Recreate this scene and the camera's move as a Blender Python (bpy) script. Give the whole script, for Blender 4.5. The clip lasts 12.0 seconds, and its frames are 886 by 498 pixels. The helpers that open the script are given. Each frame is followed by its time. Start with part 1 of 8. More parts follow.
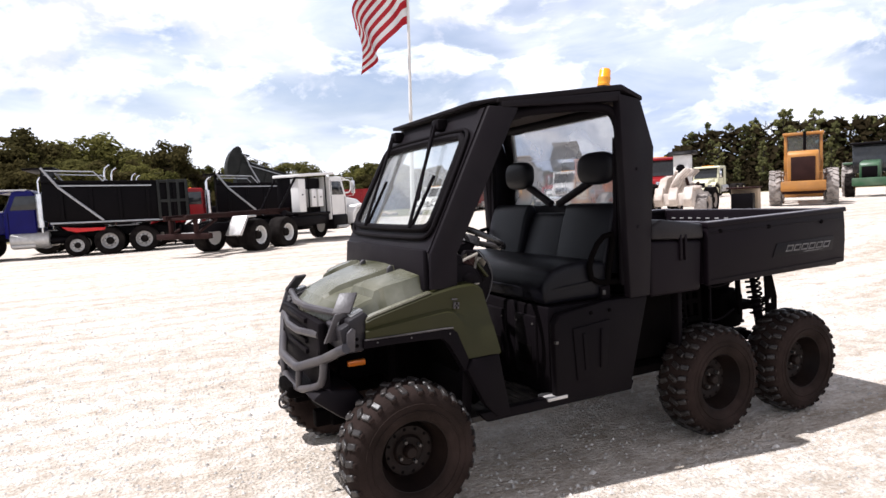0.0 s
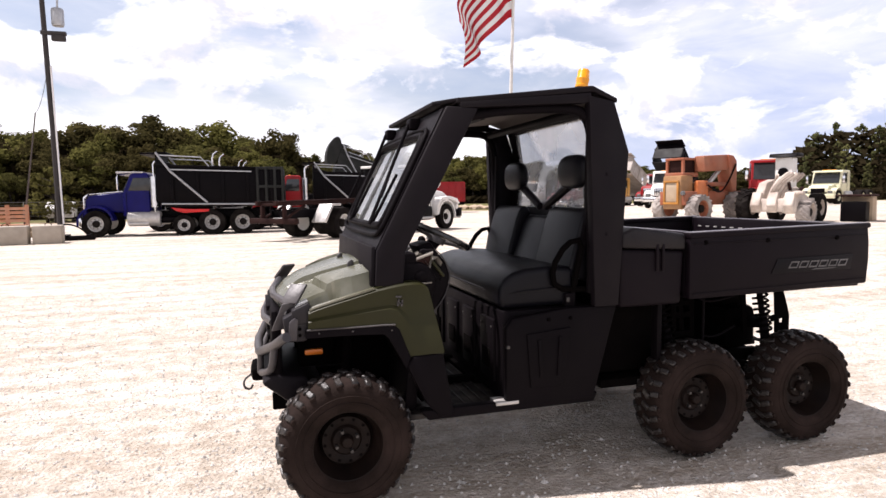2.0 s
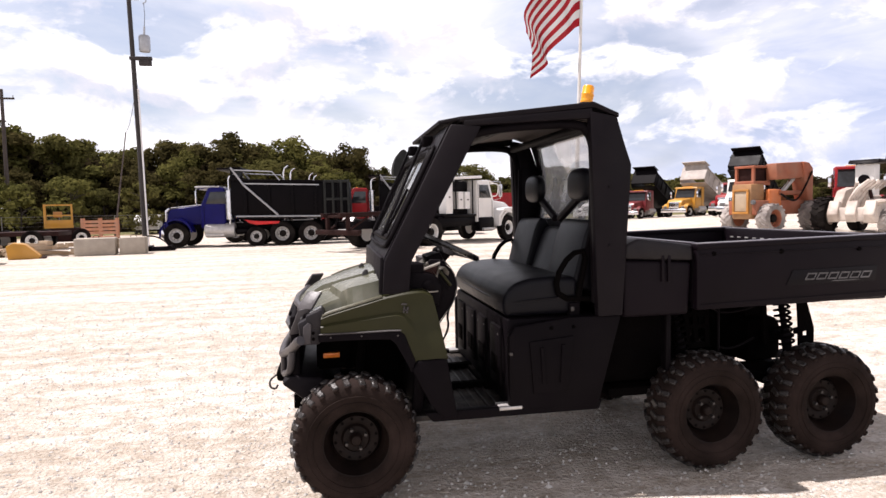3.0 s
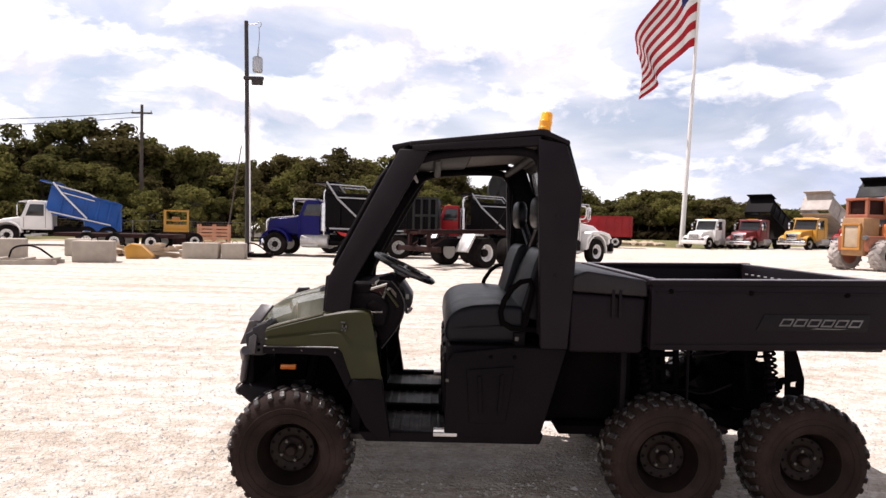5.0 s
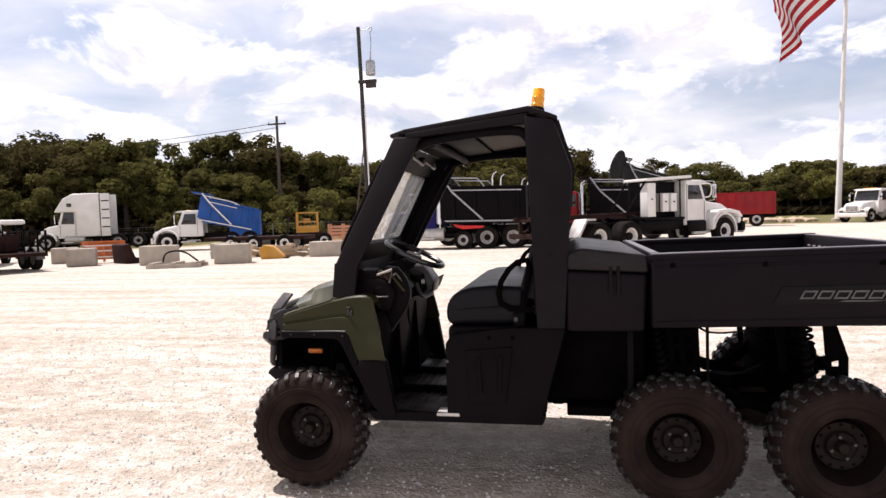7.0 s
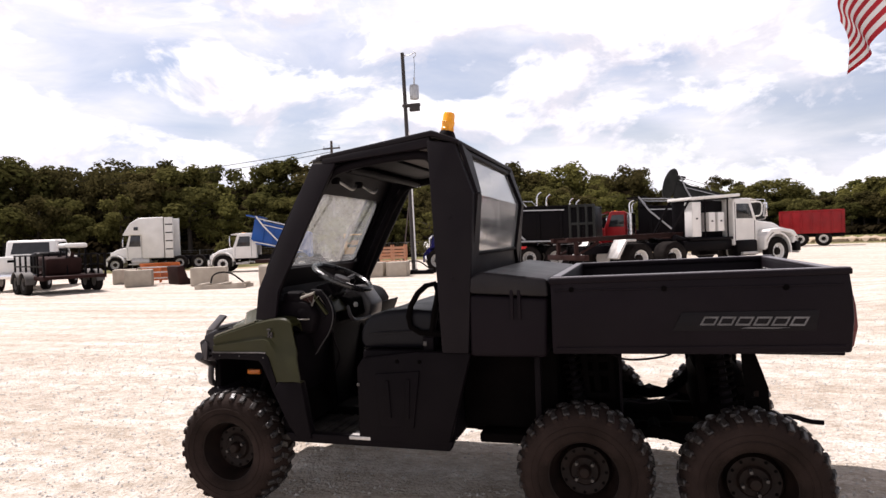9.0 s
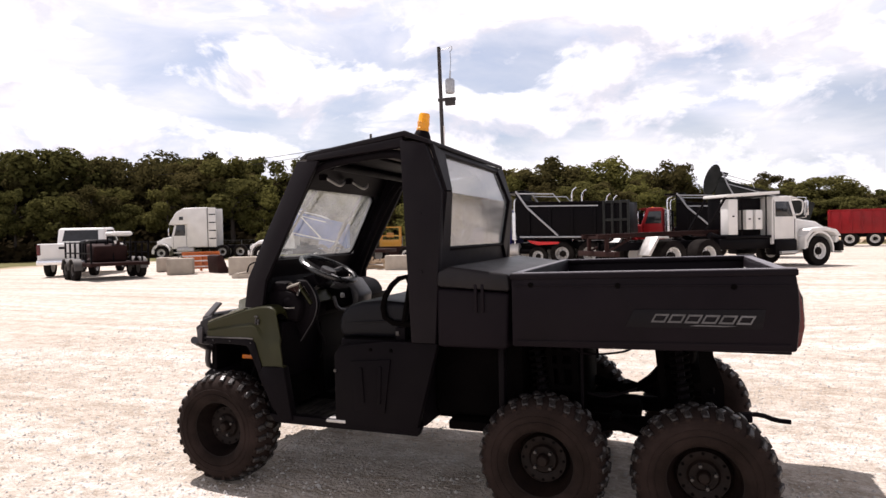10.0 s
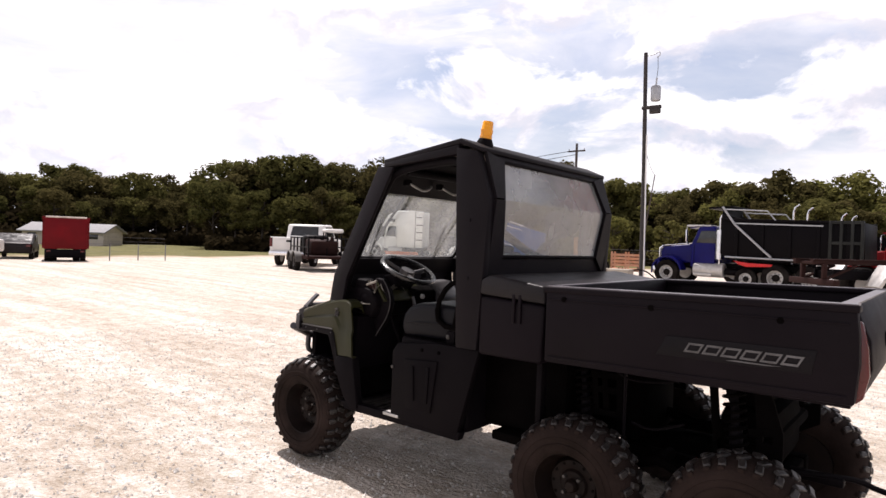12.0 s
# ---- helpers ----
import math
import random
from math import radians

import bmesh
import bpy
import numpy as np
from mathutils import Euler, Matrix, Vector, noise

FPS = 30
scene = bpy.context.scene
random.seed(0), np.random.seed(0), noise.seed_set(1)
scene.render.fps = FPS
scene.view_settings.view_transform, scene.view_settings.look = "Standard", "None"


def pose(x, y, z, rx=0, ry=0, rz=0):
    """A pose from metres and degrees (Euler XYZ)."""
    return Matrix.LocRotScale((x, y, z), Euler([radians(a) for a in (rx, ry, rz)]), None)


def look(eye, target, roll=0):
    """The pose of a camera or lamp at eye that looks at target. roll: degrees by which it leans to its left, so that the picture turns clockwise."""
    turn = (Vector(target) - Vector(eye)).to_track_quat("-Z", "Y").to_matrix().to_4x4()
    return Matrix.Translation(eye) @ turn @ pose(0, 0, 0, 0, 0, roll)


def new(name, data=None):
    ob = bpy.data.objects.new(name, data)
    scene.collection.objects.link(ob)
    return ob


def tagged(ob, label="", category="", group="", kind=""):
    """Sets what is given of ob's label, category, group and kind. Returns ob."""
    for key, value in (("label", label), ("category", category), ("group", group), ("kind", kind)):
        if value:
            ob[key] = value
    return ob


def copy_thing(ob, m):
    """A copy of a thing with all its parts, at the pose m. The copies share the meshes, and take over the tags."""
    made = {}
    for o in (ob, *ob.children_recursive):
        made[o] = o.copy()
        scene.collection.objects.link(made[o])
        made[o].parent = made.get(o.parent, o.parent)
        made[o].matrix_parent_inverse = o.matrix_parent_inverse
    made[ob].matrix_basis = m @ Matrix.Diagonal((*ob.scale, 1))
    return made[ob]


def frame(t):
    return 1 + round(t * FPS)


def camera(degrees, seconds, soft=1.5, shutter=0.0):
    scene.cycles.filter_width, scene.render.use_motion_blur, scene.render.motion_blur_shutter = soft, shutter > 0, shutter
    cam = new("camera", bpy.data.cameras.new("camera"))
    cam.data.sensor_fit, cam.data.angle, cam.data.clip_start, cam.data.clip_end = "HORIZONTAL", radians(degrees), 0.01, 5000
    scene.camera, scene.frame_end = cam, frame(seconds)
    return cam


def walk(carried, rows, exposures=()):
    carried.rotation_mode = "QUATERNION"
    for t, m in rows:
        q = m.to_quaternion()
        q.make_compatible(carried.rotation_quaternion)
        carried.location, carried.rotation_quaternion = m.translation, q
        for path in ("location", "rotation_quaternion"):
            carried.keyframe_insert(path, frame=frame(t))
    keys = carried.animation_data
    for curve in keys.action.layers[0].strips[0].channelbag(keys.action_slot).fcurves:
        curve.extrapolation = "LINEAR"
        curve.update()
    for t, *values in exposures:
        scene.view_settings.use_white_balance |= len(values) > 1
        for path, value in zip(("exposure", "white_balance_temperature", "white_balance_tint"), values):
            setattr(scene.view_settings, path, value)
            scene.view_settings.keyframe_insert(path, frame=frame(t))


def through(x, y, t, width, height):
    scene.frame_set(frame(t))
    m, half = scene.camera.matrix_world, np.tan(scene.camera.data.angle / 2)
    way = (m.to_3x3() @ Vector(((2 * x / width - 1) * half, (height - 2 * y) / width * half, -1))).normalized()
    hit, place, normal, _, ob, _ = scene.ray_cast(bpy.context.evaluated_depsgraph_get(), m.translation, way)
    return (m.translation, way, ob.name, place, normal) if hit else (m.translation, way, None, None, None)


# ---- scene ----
cam = camera(70.6, 12.0)
EXPOSURE = 0.45
PATH = [
    (0, (-0.024, 0.048, 1.445), (0.842, 1.844, 1.286), -2.9),
    (0.5, (0.066, -0.093, 1.458), (0.857, 1.74, 1.346), -1.9),
    (1, (0.166, -0.163, 1.459), (0.847, 1.711, 1.302), -1.4),
    (1.5, (0.415, -0.186, 1.451), (0.969, 1.731, 1.323), -1.5),
    (2, (0.62, -0.233, 1.45), (1.19, 1.677, 1.281), -0.7),
    (2.5, (0.753, -0.354, 1.444), (1.253, 1.577, 1.302), -0.2),
    (3, (0.89, -0.469, 1.457), (1.245, 1.495, 1.326), -1.1),
    (5, (1.698, -0.573, 1.485), (1.723, 1.426, 1.412), 1.4),
    (5.5, (1.872, -0.622, 1.481), (1.878, 1.376, 1.39), -1.1),
    (6, (2.092, -0.56, 1.457), (1.955, 1.433, 1.358), -1.6),
    (6.5, (2.256, -0.517, 1.451), (1.917, 1.45, 1.329), -1.5),
    (7, (2.391, -0.565, 1.448), (2.0, 1.394, 1.347), -1.8),
    (9, (3.135, -0.396, 1.437), (2.561, 1.52, 1.409), -2.1),
    (9.5, (3.324, -0.421, 1.426), (2.681, 1.473, 1.424), -1.7),
    (10, (3.518, -0.423, 1.437), (2.821, 1.451, 1.392), -1.2),
    (10.5, (3.698, -0.31, 1.43), (2.966, 1.551, 1.394), -1.5),
    (11, (3.883, -0.129, 1.439), (3.011, 1.671, 1.41), 1.8),
    (11.5, (4.036, -0.079, 1.438), (3.017, 1.642, 1.469), 0.2),
    (12, (4.232, -0.047, 1.429), (2.967, 1.501, 1.408), 2.1),
]
walk(cam, [(t, look(eye, target, roll)) for t, eye, target, roll in PATH], [(0.0, EXPOSURE + 0.11, 6100, 11), (1.0, EXPOSURE + 0.11, 6250, 13), (2.5, EXPOSURE + 0.07, 6500, 15), (6.0, EXPOSURE + 0.03, 6520, 15), (9.0, EXPOSURE - 0.04, 6550, 15), (12.0, EXPOSURE - 0.04, 6550, 15)])

# ---- world, sun ----
SUN = Vector((-0.46, 0.16, 1.0)).normalized()
world = bpy.data.worlds.new("sky")
scene.world = world
world.use_nodes = True
wn, wl = world.node_tree.nodes, world.node_tree.links
wn.clear()


def wnode(kind, **vals):
    n = wn.new(kind)
    for k, v in vals.items():
        n.inputs[k].default_value = v
    return n


def wmath(op, a, b=None):
    n = wn.new("ShaderNodeMath")
    n.operation = op
    for k, v in enumerate((a, b)):
        if v is None:
            continue
        if isinstance(v, (int, float)):
            n.inputs[k].default_value = v
        else:
            wl.new(v, n.inputs[k])
    return n.outputs[0]


def wramp(fac, stops):
    n = wn.new("ShaderNodeValToRGB")
    while len(n.color_ramp.elements) < len(stops):
        n.color_ramp.elements.new(0.5)
    for e, (p, c) in zip(n.color_ramp.elements, stops):
        e.position, e.color = p, (*c, 1)
    wl.new(fac, n.inputs[0])
    return n.outputs[0]


sky = wn.new("ShaderNodeTexSky")
sky.sky_type, sky.sun_disc = "NISHITA", False
sky.sun_elevation = math.asin(SUN.z)
sky.sun_rotation = math.atan2(SUN.x, SUN.y)
sky.air_density, sky.dust_density = 1.2, 2.0
coord = wn.new("ShaderNodeTexCoord")
split = wn.new("ShaderNodeSeparateXYZ")
wl.new(coord.outputs["Generated"], split.inputs[0])


def wcolor(kind, fac, one, two):
    n = wn.new("ShaderNodeMix")
    n.data_type, n.blend_type = "RGBA", kind
    for i, v in ((0, fac), (6, one), (7, two)):
        if isinstance(v, (int, float)):
            n.inputs[i].default_value = v
        elif isinstance(v, tuple):
            n.inputs[i].default_value = (*v, 1)
        else:
            wl.new(v, n.inputs[i])
    return n.outputs[2]


def heap(shift, scale, detail, rough, lift=1.9):
    """Billowing noise over the dome; shift moves the sample upwards."""
    v = wn.new("ShaderNodeCombineXYZ")
    wl.new(split.outputs[0], v.inputs[0])
    wl.new(split.outputs[1], v.inputs[1])
    wl.new(wmath("ADD", wmath("MULTIPLY", split.outputs[2], lift), 3.7 + shift), v.inputs[2])
    t = wnode("ShaderNodeTexNoise", Scale=scale, Detail=detail, Roughness=rough, Distortion=0.35)
    wl.new(v.outputs[0], t.inputs["Vector"])
    return t.outputs["Fac"]


# thin veil over blue, then heaped clouds with bright heads and grey undersides
gap = wramp(heap(0.0, 1.5, 4.0, 0.5), [(0.36, (0.45,) * 3), (0.44, (0.9,) * 3), (0.50, (1,) * 3)])
veil = wramp(heap(0.4, 3.2, 7.0, 0.6, 3.4), [(0.36, (0.66, 0.715, 0.86)), (0.52, (0.88, 0.89, 0.955)), (0.62, (1.04, 1.02, 1.05))])
dome = wcolor("MIX", gap, wcolor("MULTIPLY", 1.0, sky.outputs[0], (0.085, 0.09, 0.10)), veil)
away = wramp(wmath("ADD", wmath("MULTIPLY", split.outputs[0], 0.5), 0.5), [(0.55, (1.0, 1.0, 1.0)), (0.88, (0.76, 0.80, 0.88))])
dome = wcolor("MULTIPLY", 1.0, dome, away)
puff = heap(0.0, 6.2, 10.0, 0.58)
over = heap(0.06, 6.2, 5.0, 0.55)
light = wramp(wmath("ADD", wmath("SUBTRACT", puff, over), 0.5), [(0.40, (0.76, 0.755, 0.82)), (0.48, (0.97, 0.955, 1.0)), (0.56, (1.20, 1.18, 1.19))])
mask = wramp(puff, [(0.455, (0,) * 3), (0.515, (0.6,) * 3), (0.585, (1,) * 3)])
blue_out = wcolor("MIX", mask, dome, light)
back = wn.new("ShaderNodeBackground")
# sky dimmed overhead, out of view, added to deepen the shadows
zenith = wramp(split.outputs[2], [(0.38, (1.0, 1.0, 1.0)), (0.70, (0.38, 0.345, 0.335))])
wl.new(wcolor("MULTIPLY", 1.0, blue_out, zenith), back.inputs[0])
back.inputs[1].default_value = 0.86
wout = wn.new("ShaderNodeOutputWorld")
wl.new(back.outputs[0], wout.inputs[0])

sun_data = bpy.data.lights.new("sun", "SUN")
sun_data.energy, sun_data.angle, sun_data.color = 5.0, radians(0.6), (1.0, 0.946, 0.914)
sun = new("sun", sun_data)
sun.matrix_world = look(SUN * 50, (0, 0, 0))

# ---- materials ----


def mat(name, col, rough=0.6, metal=0.0, var=0.25, scale=6.0, bump=0.15, fine=60.0, dust=None, dust_amt=0.0, spec=0.5, island=0.0, coat=0.0):
    """A surface with colour variation at two scales, fine relief, and dust or dirt in patches."""
    m = bpy.data.materials.new(name)
    m.use_nodes = True
    nt = m.node_tree
    n, l = nt.nodes, nt.links
    b = n["Principled BSDF"]
    b.inputs["Metallic"].default_value = metal
    b.inputs["Specular IOR Level"].default_value = spec
    b.inputs["Coat Weight"].default_value = coat
    tc = n.new("ShaderNodeTexCoord")

    def noise_at(s, detail=5.0):
        t = n.new("ShaderNodeTexNoise")
        t.inputs["Scale"].default_value, t.inputs["Detail"].default_value = s, detail
        l.new(tc.outputs["Object"], t.inputs["Vector"])
        return t.outputs["Fac"]

    def mix(fac, a, c, blend="MIX"):
        x = n.new("ShaderNodeMix")
        x.data_type, x.blend_type = "RGBA", blend
        for i, v in ((0, fac), (6, a), (7, c)):
            if isinstance(v, (int, float)):
                x.inputs[i].default_value = v
            elif isinstance(v, tuple):
                x.inputs[i].default_value = (*v, 1)
            else:
                l.new(v, x.inputs[i])
        return x.outputs[2]

    def ramp(fac, lo, hi):
        r = n.new("ShaderNodeMapRange")
        r.inputs[1].default_value, r.inputs[2].default_value = lo, hi
        l.new(fac, r.inputs[0])
        return r.outputs[0]

    n1, n2 = noise_at(scale), noise_at(fine)
    dark = tuple(c * (1 - var) for c in col)
    light = tuple(min(1, c * (1 + var)) for c in col)
    c = mix(ramp(n1, 0.3, 0.7), dark, light)
    c = mix(mix(ramp(n2, 0.3, 0.7), (0.0,) * 3, (1.0,) * 3), c, mix(0.5, c, dark))
    if island:
        geo = n.new("ShaderNodeNewGeometry")
        info = n.new("ShaderNodeObjectInfo")
        add = n.new("ShaderNodeMath")
        add.operation = "ADD"
        l.new(geo.outputs["Random Per Island"], add.inputs[0])
        l.new(info.outputs["Random"], add.inputs[1])
        c = mix(ramp(add.outputs[0], 0.3, 1.7), mix(1.0, c, (1 - island,) * 3, "MULTIPLY"), mix(1.0, c, (1 + island,) * 3, "MULTIPLY"))
    if dust:
        d = n.new("ShaderNodeMath")
        d.operation = "MULTIPLY"
        l.new(ramp(noise_at(scale * 0.7, 8.0), 0.35, 0.75), d.inputs[0])
        d.inputs[1].default_value = dust_amt
        c = mix(d.outputs[0], c, dust)
    l.new(c, b.inputs["Base Color"])
    r = n.new("ShaderNodeMapRange")
    r.inputs[3].default_value, r.inputs[4].default_value = max(0.02, rough - 0.1), min(1, rough + 0.1)
    l.new(n1, r.inputs[0])
    l.new(r.outputs[0], b.inputs["Roughness"])
    if bump:
        bp = n.new("ShaderNodeBump")
        bp.inputs["Strength"].default_value, bp.inputs["Distance"].default_value = bump, 0.01
        l.new(n2, bp.inputs["Height"])
        l.new(bp.outputs[0], b.inputs["Normal"])
    return m


def glass(name, tint=(0.8, 0.85, 0.85), haze=0.1, rough=0.03, clear=0.6, gloss=0.025):
    """Thin pane: clear sheet with a mirror gloss by Fresnel and a little haze of dust."""
    m = bpy.data.materials.new(name)
    m.use_nodes = True
    n, l = m.node_tree.nodes, m.node_tree.links
    n.clear()
    out = n.new("ShaderNodeOutputMaterial")
    tr = n.new("ShaderNodeBsdfTransparent")
    tr.inputs[0].default_value = (*[c * clear / 0.6 if clear < 0.6 else c for c in tint], 1)
    df = n.new("ShaderNodeBsdfTranslucent")
    df.inputs[0].default_value = (0.8, 0.8, 0.8, 1)
    dr = n.new("ShaderNodeBsdfDiffuse")
    dr.inputs[0].default_value = (0.7, 0.7, 0.7, 1)
    gl = n.new("ShaderNodeBsdfGlossy")
    gl.inputs["Roughness"].default_value = rough
    half = n.new("ShaderNodeMixShader")
    l.new(df.outputs[0], half.inputs[1])
    l.new(dr.outputs[0], half.inputs[2])
    tc = n.new("ShaderNodeTexCoord")
    ns = n.new("ShaderNodeTexNoise")
    ns.inputs["Scale"].default_value, ns.inputs["Detail"].default_value = 3.0, 7.0
    l.new(tc.outputs["Object"], ns.inputs["Vector"])
    mr = n.new("ShaderNodeMapRange")
    mr.inputs[1].default_value, mr.inputs[2].default_value = 0.3, 0.75
    mr.inputs[3].default_value, mr.inputs[4].default_value = haze * 0.6, haze * 1.4
    l.new(ns.outputs["Fac"], mr.inputs[0])
    a = n.new("ShaderNodeMixShader")
    l.new(mr.outputs[0], a.inputs[0])
    l.new(tr.outputs[0], a.inputs[1])
    l.new(half.outputs[0], a.inputs[2])
    lw = n.new("ShaderNodeLayerWeight")
    lw.inputs[0].default_value = 0.5
    pw = n.new("ShaderNodeMath")
    pw.operation = "POWER"
    l.new(lw.outputs["Facing"], pw.inputs[0])
    pw.inputs[1].default_value = 4.0
    fr = n.new("ShaderNodeMapRange")
    fr.inputs[3].default_value, fr.inputs[4].default_value = gloss, 0.85
    l.new(pw.outputs[0], fr.inputs[0])
    b = n.new("ShaderNodeMixShader")
    l.new(fr.outputs[0], b.inputs[0])
    l.new(a.outputs[0], b.inputs[1])
    l.new(gl.outputs[0], b.inputs[2])
    l.new(b.outputs[0], out.inputs[0])
    return m


DUST = (0.42, 0.38, 0.33)
BLACK = mat("black_plastic", (0.0042, 0.0030, 0.0041), 0.6, spec=0.05, dust=DUST, dust_amt=0.004, var=0.2, bump=0.1, fine=220)
BEDBLK = mat("bed_plastic", (0.0055, 0.0033, 0.0053), 0.52, spec=0.08, dust=DUST, dust_amt=0.004, var=0.2, bump=0.12, fine=160)
# bed black made glossier, the lid's sky glare put into a paler base
LIDBLK = mat("glossy_lid_plastic", (0.0085, 0.0068, 0.0085), 0.40, spec=0.17, dust=DUST, dust_amt=0.02, var=0.25, bump=0.18, fine=60)
STEEL = mat("cab_steel", (0.0062, 0.0044, 0.0063), 0.55, spec=0.10, dust=DUST, dust_amt=0.008, var=0.18, bump=0.12, fine=300)
VINYL = mat("seat_vinyl", (0.0042, 0.0040, 0.0060), 0.40, spec=0.13, dust=DUST, dust_amt=0.004, bump=0.1, fine=180)
# near-black for underbody and recesses, their shade put into the colour
UNDER = mat("shaded_underside", (0.0020, 0.0015, 0.0016), 0.85, spec=0.02, dust=DUST, dust_amt=0.004)
RUBBER = mat("dusty_rubber", (0.013, 0.0085, 0.007), 0.85, spec=0.08, dust=(0.054, 0.036, 0.032), dust_amt=0.45, scale=9, bump=0.3, fine=90)
LUGMAT = mat("tread_rubber", (0.011, 0.009, 0.0085), 0.42, spec=0.45, dust=(0.13, 0.11, 0.10), dust_amt=0.22, scale=14, bump=0.25)
RIMBLK = mat("rim_black", (0.006, 0.0036, 0.0032), 0.55, spec=0.12, dust=(0.035, 0.02, 0.014), dust_amt=0.25, scale=12)
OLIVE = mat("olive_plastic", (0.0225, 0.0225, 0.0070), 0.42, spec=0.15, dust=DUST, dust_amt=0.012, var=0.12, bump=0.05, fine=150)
# the olive made paler: dust on top plus sun and sky glare in the colour
HOODOLIVE = mat("dusty_glare_olive", (0.044, 0.045, 0.020), 0.26, spec=0.55, dust=(0.36, 0.35, 0.29), dust_amt=0.42, var=0.12, bump=0.05, fine=150)
# guard black made paler in colour for both its dust and the grazing sun
GUARDM = mat("dusty_sunlit_guard", (0.034, 0.030, 0.035), 0.46, spec=0.45, dust=DUST, dust_amt=0.10, var=0.2, scale=10)
FASCIA = mat("dusty_violet_black_fascia", (0.011, 0.0095, 0.0125), 0.5, spec=0.25, dust=DUST, dust_amt=0.02, var=0.2, scale=10)
# pale grey that paints the sun glare on the bed's top edges
RIMGLARE = mat("rim_top_glare", (0.095, 0.086, 0.100), 0.36, spec=0.4, dust=DUST, dust_amt=0.12, scale=14, var=0.3)
CRANEY = mat("faded_crane_yellow", (0.34, 0.18, 0.075), 0.6, dust=(0.16, 0.09, 0.05), dust_amt=0.55, var=0.25, scale=4)
DUSTYWHITE = mat("dusty_white_steel", (0.40, 0.36, 0.33), 0.6, dust=(0.22, 0.18, 0.15), dust_amt=0.5, var=0.25, scale=2)
PALEORANGE = mat("faded_orange_timber", (0.48, 0.21, 0.11), 0.7, dust=DUST, dust_amt=0.3, var=0.25, scale=3)
SILVER = mat("silver_metal", (0.55, 0.55, 0.55), 0.35, metal=0.9, var=0.15)
DULLSILVER = mat("worn_aluminium", (0.50, 0.49, 0.48), 0.5, metal=0.6, dust=DUST, dust_amt=0.3)
CHROME = mat("chrome", (0.72, 0.72, 0.74), 0.18, metal=1.0, var=0.1, bump=0.03)
WHEELRIM = mat("worn_wheel_grip", (0.008, 0.0075, 0.008), 0.28, spec=0.6, var=0.25, scale=20)
SILVERGREY = mat("pale_grey_padding", (0.30, 0.275, 0.24), 0.5, spec=0.4, dust=(0.05, 0.045, 0.035), dust_amt=0.7, scale=22, var=0.3)
LINER = mat("headliner", (0.075, 0.058, 0.052), 0.8, var=0.15, scale=4)
AMBER = mat("amber_lens", (0.95, 0.36, 0.01), 0.25, var=0.15, scale=30, bump=0.02)
ORANGEL = mat("orange_reflector", (0.85, 0.22, 0.02), 0.3, var=0.1)
REDL = mat("red_lens", (0.085, 0.005, 0.005), 0.25, var=0.2)
LAMPGL = mat("headlamp_lens", (0.16, 0.16, 0.16), 0.15, metal=0.3, var=0.3, scale=40)
DARKNUT = mat("dull_steel_nut", (0.06, 0.055, 0.052), 0.5, metal=0.4)
GREYPL = mat("scuffed_grey_plastic", (0.035, 0.032, 0.035), 0.4, spec=0.4, dust=DUST, dust_amt=0.08, scale=18, var=0.3)
DECAL = mat("decal_grey", (0.0058, 0.0045, 0.0058), 0.5, spec=0.11, var=0.2)
DECALS = mat("decal_silver", (0.095, 0.092, 0.095), 0.32, spec=0.35, var=0.4, scale=14)
FLOORM = mat("dusty_floor_plastic", (0.0065, 0.005, 0.0055), 0.5, spec=0.15, dust=DUST, dust_amt=0.14, scale=16)
WSGLASS = glass("windshield_glass", (0.92, 0.95, 0.94), haze=0.13, rough=0.02)
PLEXI = glass("hazy_plastic_sheet", (0.86, 0.87, 0.88), haze=0.30, rough=0.08, gloss=0.05)
DKGLASS = mat("dark_cab_glass", (0.02, 0.022, 0.025), 0.1, var=0.3, bump=0.0)

WHITE = mat("white_truck_paint", (0.72, 0.71, 0.69), 0.4, dust=DUST, dust_amt=0.18, var=0.08, scale=2)
BLUE = mat("blue_truck_paint", (0.0045, 0.0042, 0.090), 0.3, spec=0.14, dust=DUST, dust_amt=0.002, var=0.2, scale=2)
DUMPBLUE = mat("blue_dump_paint", (0.010, 0.075, 0.30), 0.45, spec=0.2, dust=DUST, dust_amt=0.05, var=0.2, scale=1.5)
RED = mat("red_truck_paint", (0.24, 0.004, 0.007), 0.4, spec=0.25, dust=DUST, dust_amt=0.02, var=0.2, scale=2)
TAILRED = mat("deep_red_paint", (0.13, 0.002, 0.005), 0.45, spec=0.12, dust=(0.12, 0.01, 0.01), dust_amt=0.2, var=0.2, scale=2)
DKCAR = mat("dark_car_paint", (0.015, 0.010, 0.011), 0.4, spec=0.15, dust=DUST, dust_amt=0.02, var=0.2, scale=2)
DKRED = mat("dark_red_paint", (0.15, 0.008, 0.012), 0.4, dust=DUST, dust_amt=0.04, var=0.2, scale=2)
YELLOW = mat("yellow_truck_paint", (0.50, 0.24, 0.018), 0.4, dust=DUST, dust_amt=0.10, var=0.15, scale=2)
CREAM = mat("cream_paint", (0.62, 0.60, 0.42), 0.45, dust=DUST, dust_amt=0.15, var=0.12, scale=2)
LOADERY = mat("loader_yellow", (0.42, 0.18, 0.028), 0.5, dust=(0.20, 0.11, 0.06), dust_amt=0.5, var=0.2, scale=3)
ORANGE = mat("faded_orange", (0.30, 0.080, 0.034), 0.6, dust=(0.30, 0.17, 0.11), dust_amt=0.5, var=0.25, scale=3)
